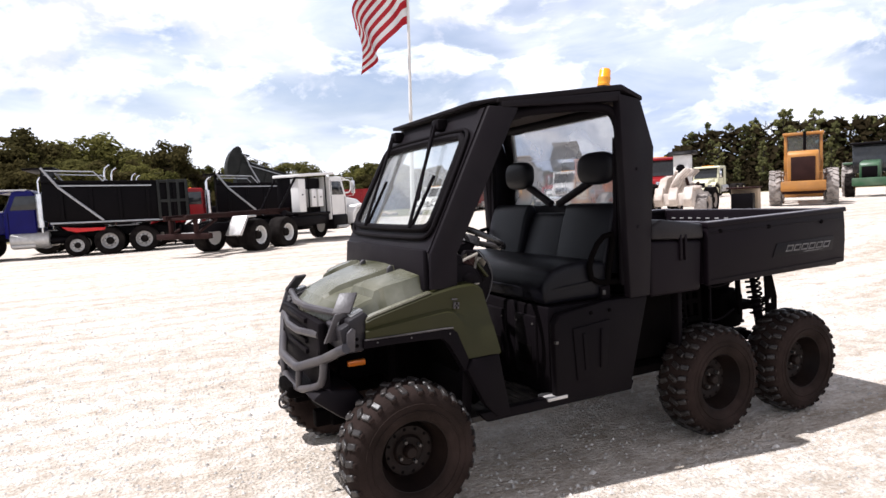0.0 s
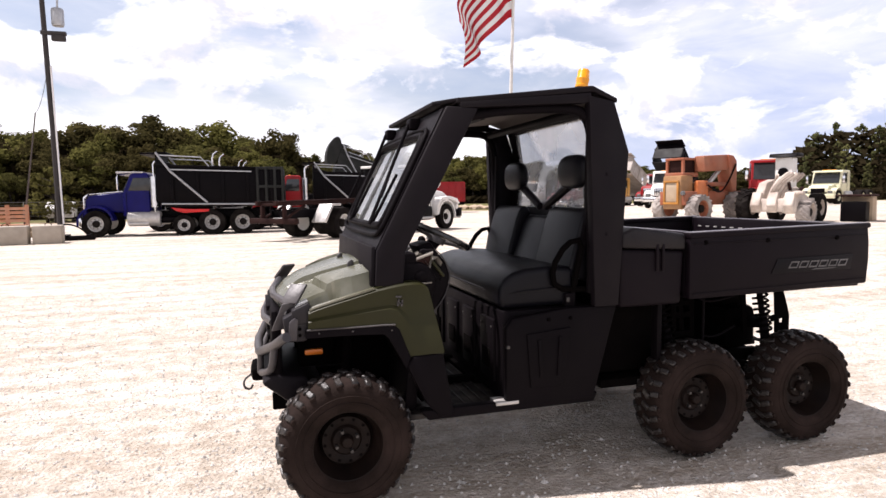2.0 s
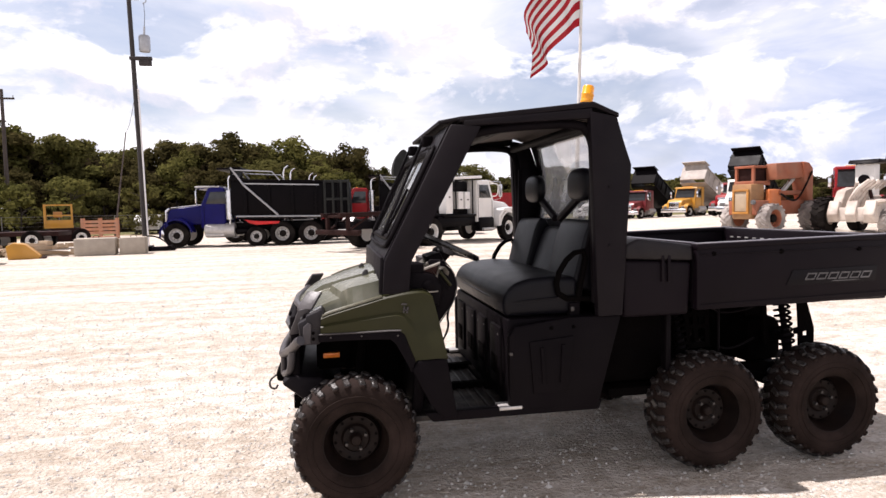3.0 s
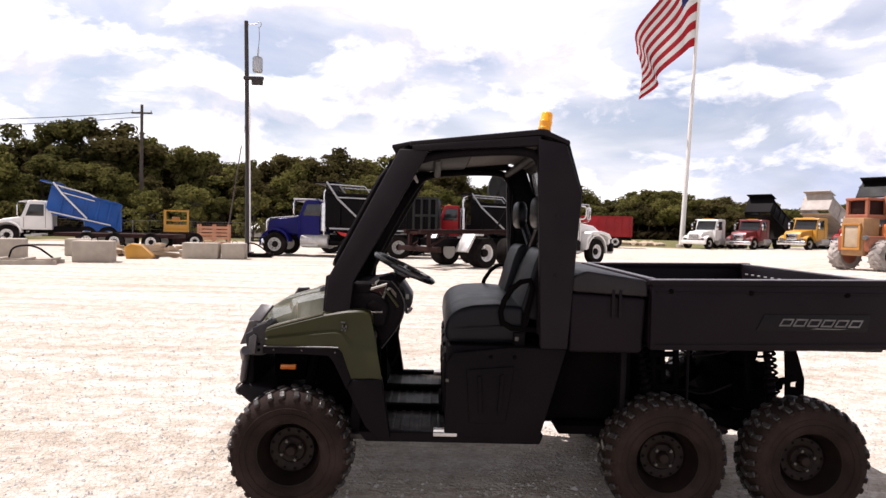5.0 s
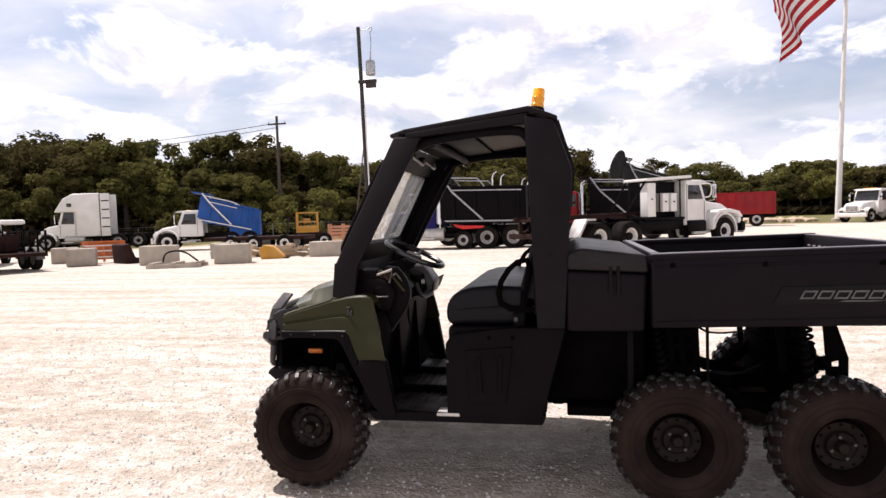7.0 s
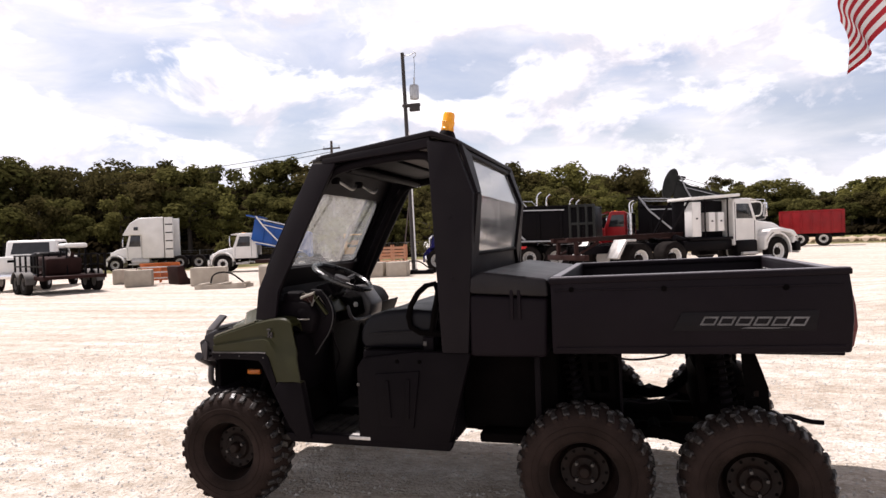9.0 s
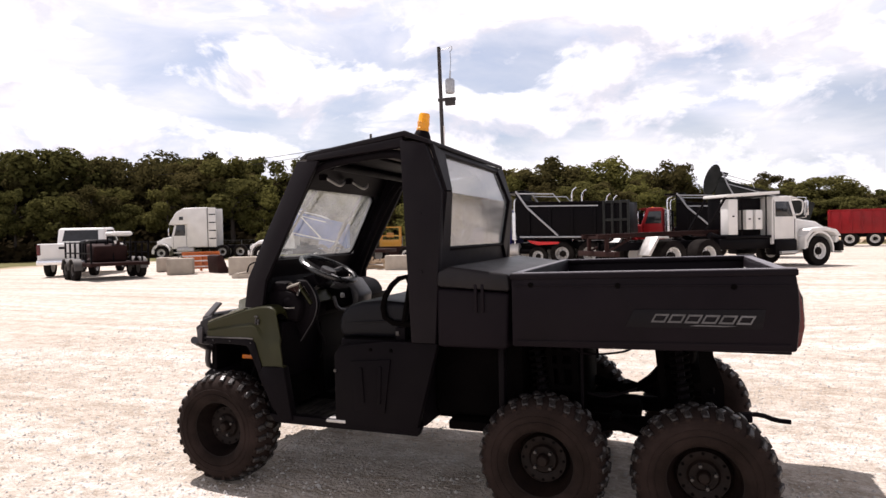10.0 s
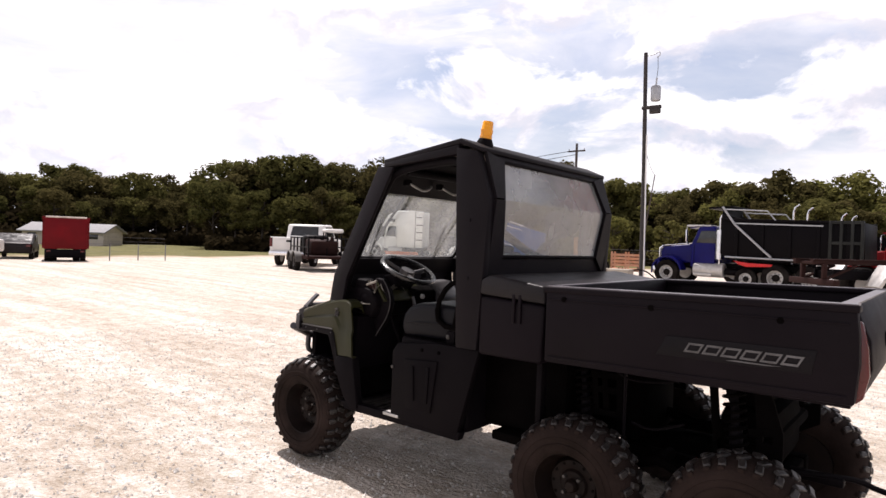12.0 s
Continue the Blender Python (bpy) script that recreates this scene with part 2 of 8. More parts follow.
SIGNALRED = mat("signal_red_lens", (0.55, 0.010, 0.012), 0.3, spec=0.4, var=0.3, scale=3)
ORANGEB = mat("bright_orange", (0.62, 0.16, 0.03), 0.55, dust=DUST, dust_amt=0.25, var=0.2, scale=3)
PINKISH = mat("weathered_white_paint", (0.58, 0.51, 0.45), 0.7, dust=(0.16, 0.10, 0.07), dust_amt=0.65, var=0.25, scale=4)
TAN = mat("tan_sheet", (0.40, 0.30, 0.20), 0.7, dust=DUST, dust_amt=0.3, var=0.2, scale=3)
GREEN = mat("tractor_green", (0.015, 0.075, 0.028), 0.45, dust=DUST, dust_amt=0.15, var=0.2, scale=3)
TRUCKBLK = mat("black_dump_paint", (0.0032, 0.0023, 0.0032), 0.45, spec=0.06, dust=DUST, dust_amt=0.001, var=0.3, scale=1.5)
GREYTARP = mat("grey_tarp", (0.024, 0.025, 0.024), 0.6, spec=0.12, var=0.35, scale=2)
RUST = mat("red_brown_frame", (0.022, 0.009, 0.008), 0.7, spec=0.1, dust=(0.06, 0.03, 0.024), dust_amt=0.25, var=0.3, scale=3)
TYRE = mat("truck_tyre", (0.006, 0.0045, 0.0045), 0.85, spec=0.05, dust=DUST, dust_amt=0.035, scale=5)
MUDTYRE = mat("muddy_tyre", (0.16, 0.14, 0.13), 0.9, dust=(0.55, 0.50, 0.46), dust_amt=0.8, scale=4, bump=0.3)
CONCRETE = mat("grey_concrete", (0.42, 0.37, 0.31), 0.9, dust=(0.17, 0.14, 0.11), dust_amt=0.5, var=0.15, scale=2.5, bump=0.4)
POLEWOOD = mat("weathered_pole_wood", (0.075, 0.058, 0.052), 0.85, var=0.3, scale=4)
DARKPOLE = mat("dark_pole", (0.035, 0.03, 0.03), 0.8, var=0.3)
GALV = mat("galvanised_steel", (0.42, 0.43, 0.45), 0.5, metal=0.6, var=0.2)
FENCE = mat("grey_fence_wire", (0.20, 0.20, 0.20), 0.6, metal=0.4)
SIDING = mat("beige_siding", (0.46, 0.42, 0.36), 0.8, var=0.1, scale=3)
SHINGLE = mat("grey_roofing", (0.26, 0.26, 0.27), 0.8, var=0.2, scale=4)
FLAGR = mat("flag_red", (0.50, 0.02, 0.035), 0.75, var=0.12, scale=1)
FLAGW = mat("flag_white", (0.80, 0.79, 0.80), 0.75, var=0.05, scale=1)
FLAGB = mat("flag_blue", (0.03, 0.04, 0.20), 0.75, var=0.1, scale=1)
BARK = mat("bark", (0.035, 0.026, 0.020), 0.9, var=0.3, scale=5)
STONE = mat("white_limestone", (0.60, 0.575, 0.54), 0.9, var=0.15, scale=40, bump=0.2, island=0.3)


def leaves(name, col, through=0.45, vary=0.5):
    """Foliage: dull leaf clumps that let some light through, each a little different."""
    m = bpy.data.materials.new(name)
    m.use_nodes = True
    n, l = m.node_tree.nodes, m.node_tree.links
    n.clear()
    out = n.new("ShaderNodeOutputMaterial")
    geo = n.new("ShaderNodeNewGeometry")
    info = n.new("ShaderNodeObjectInfo")
    tc = n.new("ShaderNodeTexCoord")
    ns = n.new("ShaderNodeTexNoise")
    ns.inputs["Scale"].default_value, ns.inputs["Detail"].default_value = 0.45, 4.0
    l.new(tc.outputs["Object"], ns.inputs["Vector"])
    add = n.new("ShaderNodeMath")
    add.operation = "ADD"
    l.new(geo.outputs["Random Per Island"], add.inputs[0])
    l.new(info.outputs["Random"], add.inputs[1])
    two = n.new("ShaderNodeMath")
    two.operation = "ADD"
    l.new(add.outputs[0], two.inputs[0])
    l.new(ns.outputs["Fac"], two.inputs[1])
    rp = n.new("ShaderNodeValToRGB")
    mr = n.new("ShaderNodeMapRange")
    mr.inputs[1].default_value, mr.inputs[2].default_value = 0.5, 2.5
    l.new(two.outputs[0], mr.inputs[0])
    l.new(mr.outputs[0], rp.inputs[0])
    rp.color_ramp.elements[0].color = (col[0] * (1 - vary), col[1] * (1 - vary * 0.9), col[2] * (1 - vary), 1)
    rp.color_ramp.elements[1].color = (col[0] * (1 + vary * 1.2), col[1] * (1 + vary), col[2] * (1 + vary * 0.6), 1)
    df, tr, mx = n.new("ShaderNodeBsdfDiffuse"), n.new("ShaderNodeBsdfTranslucent"), n.new("ShaderNodeMixShader")
    l.new(rp.outputs[0], df.inputs[0])
    l.new(rp.outputs[0], tr.inputs[0])
    mx.inputs[0].default_value = through
    l.new(df.outputs[0], mx.inputs[1])
    l.new(tr.outputs[0], mx.inputs[2])
    l.new(mx.outputs[0], out.inputs[0])
    return m


LEAF = leaves("oak_leaves", (0.088, 0.086, 0.034))
LEAFY = leaves("light_leaves", (0.118, 0.116, 0.042))
LEAFD = leaves("dark_leaves", (0.068, 0.060, 0.028))
# brush leaves darkened in colour for the shade under the crowns
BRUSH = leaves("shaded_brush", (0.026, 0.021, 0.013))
PINE = leaves("pine_needles", (0.150, 0.155, 0.075), 0.45)


def ground_material():
    m = bpy.data.materials.new("crushed_limestone_yard")
    m.use_nodes = True
    n, l = m.node_tree.nodes, m.node_tree.links
    b = n["Principled BSDF"]
    b.inputs["Roughness"].default_value = 0.95
    b.inputs["Specular IOR Level"].default_value = 0.2
    tc = n.new("ShaderNodeTexCoord")

    def tex(scale, detail=6.0, stretch=None, rough=0.5):
        t = n.new("ShaderNodeTexNoise")
        t.inputs["Scale"].default_value, t.inputs["Detail"].default_value, t.inputs["Roughness"].default_value = scale, detail, rough
        src = tc.outputs["Object"]
        if stretch:
            mp = n.new("ShaderNodeMapping")
            mp.inputs["Scale"].default_value = stretch
            mp.inputs["Rotation"].default_value = (0, 0, radians(14))
            l.new(src, mp.inputs[0])
            src = mp.outputs[0]
        l.new(src, t.inputs["Vector"])
        return t.outputs["Fac"]

    def ramp(fac, lo, hi, a=0.0, z=1.0):
        r = n.new("ShaderNodeMapRange")
        for i, v in enumerate((lo, hi, a, z)):
            r.inputs[i + 1].default_value = v
        l.new(fac, r.inputs[0])
        return r.outputs[0]

    def mix(fac, a, c, blend="MIX"):
        x = n.new("ShaderNodeMix")
        x.data_type, x.blend_type = "RGBA", blend
        for i, v in ((0, fac), (6, a), (7, c)):
            if isinstance(v, (int, float)):
                x.inputs[i].default_value = v
            elif isinstance(v, tuple):
                x.inputs[i].default_value = (*v, 1)
            else:
                l.new(v, x.inputs[i])
        return x.outputs[2]

    stones = n.new("ShaderNodeTexVoronoi")
    stones.inputs["Scale"].default_value = 42.0
    l.new(tc.outputs["Object"], stones.inputs["Vector"])
    col = mix(ramp(tex(0.35), 0.35, 0.65), (0.78, 0.742, 0.700), (0.845, 0.812, 0.775))
    col = mix(ramp(tex(4.5, 9.0, None, 0.68), 0.40, 0.56), mix(1.0, col, (0.76, 0.742, 0.710), "MULTIPLY"), col)
    col = mix(ramp(tex(1.0, 7.0, (0.22, 2.4, 1.0)), 0.42, 0.58), mix(1.0, col, (0.84, 0.815, 0.780), "MULTIPLY"), col)
    col = mix(ramp(tex(0.4, 8.0, (0.3, 3.2, 1.0), 0.62), 0.40, 0.52), mix(1.0, col, (0.88, 0.857, 0.826), "MULTIPLY"), col)
    col = mix(ramp(stones.outputs["Distance"], 0.1, 0.6), col, mix(1.0, col, (0.93, 0.915, 0.90), "MULTIPLY"))
    # gravel flecks, finer and coarser
    col = mix(ramp(tex(26.0, 8.0, (0.75, 1.35, 1.0), 0.68), 0.44, 0.56), mix(1.0, col, (0.83, 0.80, 0.765), "MULTIPLY"), col)
    col = mix(ramp(tex(9.0, 9.0, (0.6, 1.6, 1.0), 0.70), 0.42, 0.53), mix(1.0, col, (0.86, 0.83, 0.795), "MULTIPLY"), col)
    # dry verge and grass past the edge of the yard
    at = n.new("ShaderNodeVertexColor")
    at.layer_name = "verge"
    sep = n.new("ShaderNodeSeparateColor")
    l.new(at.outputs[0], sep.inputs[0])
    wob = n.new("ShaderNodeMath")
    wob.operation = "ADD"
    l.new(sep.outputs[0], wob.inputs[0])
    l.new(ramp(tex(0.5, 6.0), 0.2, 0.8, -0.22, 0.22), wob.inputs[1])
    earth = mix(ramp(tex(0.9), 0.3, 0.7), (0.30, 0.23, 0.15), (0.42, 0.35, 0.25))
    grass = mix(ramp(tex(0.7, 8.0), 0.3, 0.7), (0.10, 0.098, 0.036), (0.17, 0.155, 0.065))
    col = mix(ramp(wob.outputs[0], 0.30, 0.40), col, earth)
    col = mix(ramp(wob.outputs[0], 0.55, 0.68), col, grass)
    l.new(col, b.inputs["Base Color"])
    h = n.new("ShaderNodeMath")
    h.operation = "ADD"
    l.new(ramp(stones.outputs["Distance"], 0.0, 0.7, 1.0, 0.0), h.inputs[0])
    dents = n.new("ShaderNodeMath")
    dents.operation = "ADD"
    l.new(ramp(tex(34.0, 7.0, None, 0.62), 0.3, 0.7, 0.0, 0.9), dents.inputs[0])
    l.new(ramp(tex(5.0, 8.0, (0.7, 1.5, 1.0), 0.66), 0.25, 0.75, 0.0, 2.2), dents.inputs[1])
    l.new(dents.outputs[0], h.inputs[1])
    bp = n.new("ShaderNodeBump")
    bp.inputs["Strength"].default_value, bp.inputs["Distance"].default_value = 0.70, 0.018
    l.new(h.outputs[0], bp.inputs["Height"])
    l.new(bp.outputs[0], b.inputs["Normal"])
    return m


GROUND = ground_material()

# ---- mesh helpers ----


def merge(bm, tmp, m=None):
    if m is not None:
        bmesh.ops.transform(tmp, matrix=m, verts=tmp.verts)
    me = bpy.data.meshes.new("tmp")
    tmp.to_mesh(me)
    tmp.free()
    bm.from_mesh(me)
    bpy.data.meshes.remove(me)


def soften(tmp, bev, seg=2):
    if bev > 0:
        edges = [e for e in tmp.edges if len(e.link_faces) == 2 and e.calc_face_angle(0) > 0.35]
        bmesh.ops.bevel(tmp, geom=edges, offset=bev, segments=seg, profile=0.5, affect="EDGES", clamp_overlap=True)


def box(bm, x0, x1, y0, y1, z0, z1, bev=0.0, m=None, seg=2):
    tmp = bmesh.new()
    bmesh.ops.create_cube(tmp, size=1.0)
    bmesh.ops.transform(tmp, matrix=Matrix.LocRotScale(((x0 + x1) / 2, (y0 + y1) / 2, (z0 + z1) / 2), None, (abs(x1 - x0), abs(y1 - y0), abs(z1 - z0))), verts=tmp.verts)
    soften(tmp, bev, seg)
    merge(bm, tmp, m)
    return bm


def prism(bm, pts, y0, y1, bev=0.0, m=None, seg=2):
    """A side profile of (x, z) points, drawn out from y0 to y1."""
    tmp = bmesh.new()
    lo = [tmp.verts.new((x, y0, z)) for x, z in pts]
    hi = [tmp.verts.new((x, y1, z)) for x, z in pts]
    tmp.faces.new(lo)
    tmp.faces.new(hi[::-1])
    k = len(pts)
    for i in range(k):
        tmp.faces.new((lo[i], hi[i], hi[(i + 1) % k], lo[(i + 1) % k]))
    bmesh.ops.recalc_face_normals(tmp, faces=tmp.faces)
    soften(tmp, bev, seg)
    merge(bm, tmp, m)
    return bm


def slab(bm, pts, th, bev=0.0, m=None):
    """A flat plate on the given corners, th thick away from its normal."""
    tmp = bmesh.new()
    pts = [Vector(p) for p in pts]
    nrm = (pts[1] - pts[0]).cross(pts[2] - pts[0]).normalized()
    a = [tmp.verts.new(p) for p in pts]
    c = [tmp.verts.new(p - nrm * th) for p in pts]
    tmp.faces.new(a)
    tmp.faces.new(c[::-1])
    k = len(pts)
    for i in range(k):
        tmp.faces.new((a[i], c[i], c[(i + 1) % k], a[(i + 1) % k]))
    bmesh.ops.recalc_face_normals(tmp, faces=tmp.faces)
    soften(tmp, bev)
    merge(bm, tmp, m)
    return bm


def tube(bm, pts, r, n=8, m=None, r2=None, rounds=0, closed=False):
    """A round bar along the points; rounds smooths the corners; r2 tapers it."""
    pts = [Vector(p) for p in pts]
    for _ in range(rounds):
        out = [] if closed else [pts[0]]
        k = len(pts)
        for i in range(k if closed else k - 1):
            a, b = pts[i], pts[(i + 1) % k]
            out += [a.lerp(b, 0.25), a.lerp(b, 0.75)]
        pts = out if closed else out + [pts[-1]]
    tmp = bmesh.new()
    rings, k = [], len(pts)
    ref = None
    for i, p in enumerate(pts):
        d = (pts[(i + 1) % k] - pts[i - 1]) if closed else (pts[min(i + 1, k - 1)] - pts[max(i - 1, 0)])
        d.normalize()
        if ref is None:
            ref = d.orthogonal().normalized()
        ref = (ref - d * ref.dot(d)).normalized()
        side = d.cross(ref)
        rr = r if r2 is None else r + (r2 - r) * i / (k - 1)
        rings.append([tmp.verts.new(p + (ref * math.cos(a) + side * math.sin(a)) * rr) for a in (2 * math.pi * j / n for j in range(n))])
    for i in range(k if closed else k - 1):
        for j in range(n):
            tmp.faces.new((rings[i][j], rings[i][(j + 1) % n], rings[(i + 1) % k][(j + 1) % n], rings[(i + 1) % k][j]))
    if not closed:
        tmp.faces.new(rings[0][::-1])
        tmp.faces.new(rings[-1])
    bmesh.ops.recalc_face_normals(tmp, faces=tmp.faces)
    merge(bm, tmp, m)
    return bm


def lathe(bm, prof, n=32, m=None):
    """Turn a profile of (radius, y) round the y axis."""
    tmp = bmesh.new()
    rings = []
    for r, y in prof:
        if r < 1e-6:
            rings.append([tmp.verts.new((0, y, 0))] * n)
        else:
            rings.append([tmp.verts.new((r * math.cos(2 * math.pi * j / n), y, r * math.sin(2 * math.pi * j / n))) for j in range(n)])
    for i in range(len(prof) - 1):
        for j in range(n):
            f = []
            for v in (rings[i][j], rings[i][(j + 1) % n], rings[i + 1][(j + 1) % n], rings[i + 1][j]):
                if v not in f:
                    f.append(v)
            if len(f) > 2:
                tmp.faces.new(f)
    bmesh.ops.recalc_face_normals(tmp, faces=tmp.faces)
    merge(bm, tmp, m)
    return bm


def part(name, bm, material, parent=None, label="", smooth=40):
    me = bpy.data.meshes.new(name)
    bm.to_mesh(me)
    bm.free()
    me.materials.append(material)
    if smooth:
        me.polygons.foreach_set("use_smooth", [True] * len(me.polygons))
        me.set_sharp_from_angle(angle=radians(smooth))
    ob = new(name, me)
    ob.parent = parent
    if label:
        ob["label"] = label
    return ob


def thing(name, label, category, m, group=""):
    ob = new(name)
    ob.matrix_world = m
    return tagged(ob, label, category, group)


def B():
    return bmesh.new()


def sub(mesh_ob, parent, m):
    """Another object on the same mesh, under parent, with its own sub-parts."""
    o = mesh_ob.copy()
    scene.collection.objects.link(o)
    o.parent = parent
    o.matrix_basis = m
    for c in mesh_ob.children:
        d = c.copy()
        scene.collection.objects.link(d)
        d.parent = o
    return o


def smoothstep(v, a, b):
    u = min(1.0, max(0.0, (v - a) / (b - a)))
    return u * u * (3 - 2 * u)


def lie(x, y):
    """Height of the ground."""
    r, az = math.hypot(x, y), math.degrees(math.atan2(x, y))
    h = 0.50 * smoothstep(az, 25, 40) * smoothstep(r, 7, 20) * (1 - smoothstep(az, 100, 140))
    h += 0.13 * math.exp(-((x - 5) ** 2 + (y - 23) ** 2) / 30)
    h -= 0.15 * smoothstep(-az, 62, 68) * smoothstep(r, 24, 34) * (1 - smoothstep(-az, 110, 150))
    return h

# ---- ground ----


def build_ground():
    cx, cy = 2.0, 3.0
    radii = [0.0]
    r = 0.5
    while r < 3200:
        radii.append(r)
        r = r + max(0.5, r * 0.07)
    n = 144
    verts, faces, verge = [], [], []
    for i, r in enumerate(radii):
        for j in range(n):
            a = 2 * math.pi * j / n
            x, y = cx + r * math.sin(a), cy + r * math.cos(a)
            z = lie(x, y) if r < 400 else 0.5 * smoothstep(math.degrees(math.atan2(x, y)), 25, 40) * (1 - smoothstep(math.degrees(math.atan2(x, y)), 100, 140))
            if 9 < r < 60:
                z += 0.02 * noise.noise((x * 0.15, y * 0.15, 0))
            verts.append((x, y, z))
            d, az = math.hypot(x, y), math.degrees(math.atan2(x, y))
            edge = 30 + 8 * smoothstep(az, -58, -50) + 3 * smoothstep(az, -30, -10) + 17 * smoothstep(az, 8, 14) + 14 * smoothstep(az, 24, 32)
            if az < -110 or az > 120:
                edge = 60
            verge.append(smoothstep(d, edge, edge + 14 if az < 8 else edge + 5))
    for i in range(len(radii) - 1):
        for j in range(n):
            k = (j + 1) % n
            faces.append((i * n + j, i * n + k, (i + 1) * n + k, (i + 1) * n + j))
    me = bpy.data.meshes.new("ground")
    me.from_pydata(verts, [], faces)
    layer = me.color_attributes.new("verge", "FLOAT_COLOR", "POINT")
    layer.data.foreach_set("color", [c for v in verge for c in (v, v, v, 1.0)])
    me.materials.append(GROUND)
    me.polygons.foreach_set("use_smooth", [True] * len(me.polygons))
    me.update()
    ob = new("ground", me)
    if me.polygons[0].normal.z < 0:
        me.flip_normals()
    return tagged(ob, "pale crushed limestone yard with tyre marks and dry verge", "ground", kind="structure")


build_ground()


def loose_stones():
    rng = random.Random(4)
    verts, faces = [], []
    for _ in range(30000):
        x, y = rng.uniform(-5, 9), 0.6 + 12.0 * rng.random() ** 1.6
        s = rng.uniform(0.005, 0.013) * (1.8 if rng.random() < 0.05 else 1)
        z = lie(x, y)
        k = len(verts)
        a = rng.random() * 6.28
        for dx, dy, dz in ((1, 0, 0), (0, 1, 0), (-1, 0, 0), (0, -1, 0), (0, 0, 0.8), (0, 0, -0.3)):
            u, v = dx * math.cos(a) - dy * math.sin(a), dx * math.sin(a) + dy * math.cos(a)
            f = rng.uniform(0.7, 1.3)
            verts.append((x + u * s * f, y + v * s * f * 0.8, z + 0.002 + dz * s * f))
        for t in ((0, 1, 4), (1, 2, 4), (2, 3, 4), (3, 0, 4), (1, 0, 5), (2, 1, 5), (3, 2, 5), (0, 3, 5)):
            faces.append(tuple(k + q for q in t))
    me = bpy.data.meshes.new("loose_gravel")
    me.from_pydata(verts, [], faces)
    me.materials.append(STONE)
    tagged(new("loose_gravel", me), "loose white limestone chips scattered over the yard", "gravel", kind="stuff")


loose_stones()

# ---- the six-wheeled utility vehicle ----
UTV = thing("utility_vehicle", "olive and black six-wheeled utility vehicle with steel cab and cargo bed", "utility vehicle", pose(0.97, 3.25, 0))
R = 0.327


def atv_wheel():
    """One wheel round its y axis; outer face towards -y."""
    w = part("wheel", lathe(B(), [(0.0, -0.022), (0.062, -0.022), (0.072, -0.010), (0.092, -0.018), (0.112, -0.018), (0.126, 0.010), (0.134, 0.0), (0.143, -0.055), (0.152, -0.074), (0.158, -0.096), (0.168, -0.100), (0.170, -0.086), (0.157, -0.05), (0.157, 0.10), (0.0, 0.10)], 40), RIMBLK, UTV)
    w.name = "wheel"
    bm = B()
    prof = [(0.160, -0.095), (0.170, -0.108), (0.20, -0.117), (0.240, -0.121), (0.268, -0.114), (0.288, -0.098), (0.304, -0.065), (0.312, 0.0), (0.304, 0.065), (0.288, 0.098), (0.268, 0.114), (0.240, 0.121), (0.20, 0.117), (0.160, 0.095)]
    lathe(bm, prof, 56)
    for r0 in (0.205, 0.235):
        lathe(bm, [(r0, -0.1185), (r0 + 0.004, -0.1235), (r0 + 0.009, -0.1185)], 56)
    rubber = bm
    bm = B()
    k = 28
    for i in range(k):
        for s in (-1, 1):
            a = 2 * math.pi * (i + (0.25 if s > 0 else -0.25)) / k
            at = Matrix.Rotation(a, 4, "Y")
            # slanted centre lug, shoulder lug, side biter
            box(bm, -0.014, 0.014, -0.028, 0.028, -0.004, 0.016, 0.004, at @ pose(0.004 * (i % 3), s * 0.032, 0.304, 0, 0, 26 * s), 1)
            box(bm, -0.0145, 0.0145, -0.024, 0.022, -0.012, 0.014, 0.005, at @ pose(0.004 + 0.006 * (i % 2), s * 0.080, 0.295, s * -26, 0, -14 * s), 1)
            box(rubber, -0.013, 0.013, -0.007, 0.006, -0.026 - 0.010 * (i % 2), 0.012, 0.004, at @ pose(0.002 + 0.010 * (i % 2), s * 0.105, 0.280, s * -22, 0, 0), 1)
    part("tread", bm, LUGMAT, w, "blocky tread lugs paler with dust")
    part("tyre", rubber, RUBBER, w, "dusty brown-black knobbly rubber tyre")
    bm = B()
    for i in range(4):
        a = math.pi / 4 + i * math.pi / 2
        part("wheel_nut", lathe(B(), [(0.0, -0.036), (0.008, -0.036), (0.009, -0.012), (0.0, -0.012)], 6, pose(0.052 * math.cos(a), -0.01, 0.052 * math.sin(a))), DARKNUT, w)
    lathe(bm, [(0.0, -0.058), (0.022, -0.056), (0.030, -0.045), (0.032, -0.028), (0.0, -0.028)], 16)
    part("hub_cap", bm, RIMBLK, w)
    for i in range(12):
        a = i * math.pi / 6
        part("vent_hole", lathe(B(), [(0.0, -0.0195), (0.0075, -0.0195), (0.0075, -0.010), (0.0, -0.010)], 8, pose(0.102 * math.cos(a), 0, 0.100 * math.sin(a))), UNDER, w)
    return w


WHEEL = atv_wheel()
YW = 0.625
first = True
for xw in (0.018, 1.925, 2.655):
    for s in (-1, 1):
        m = pose(xw, s * YW, R - 0.004, 0, 37 * xw + 20, 0) if s < 0 else pose(xw, s * YW, R - 0.004, 0, 25 * xw, 180)
        if first:
            WHEEL.matrix_basis = m
            first = False
        else:
            sub(WHEEL, UTV, m)

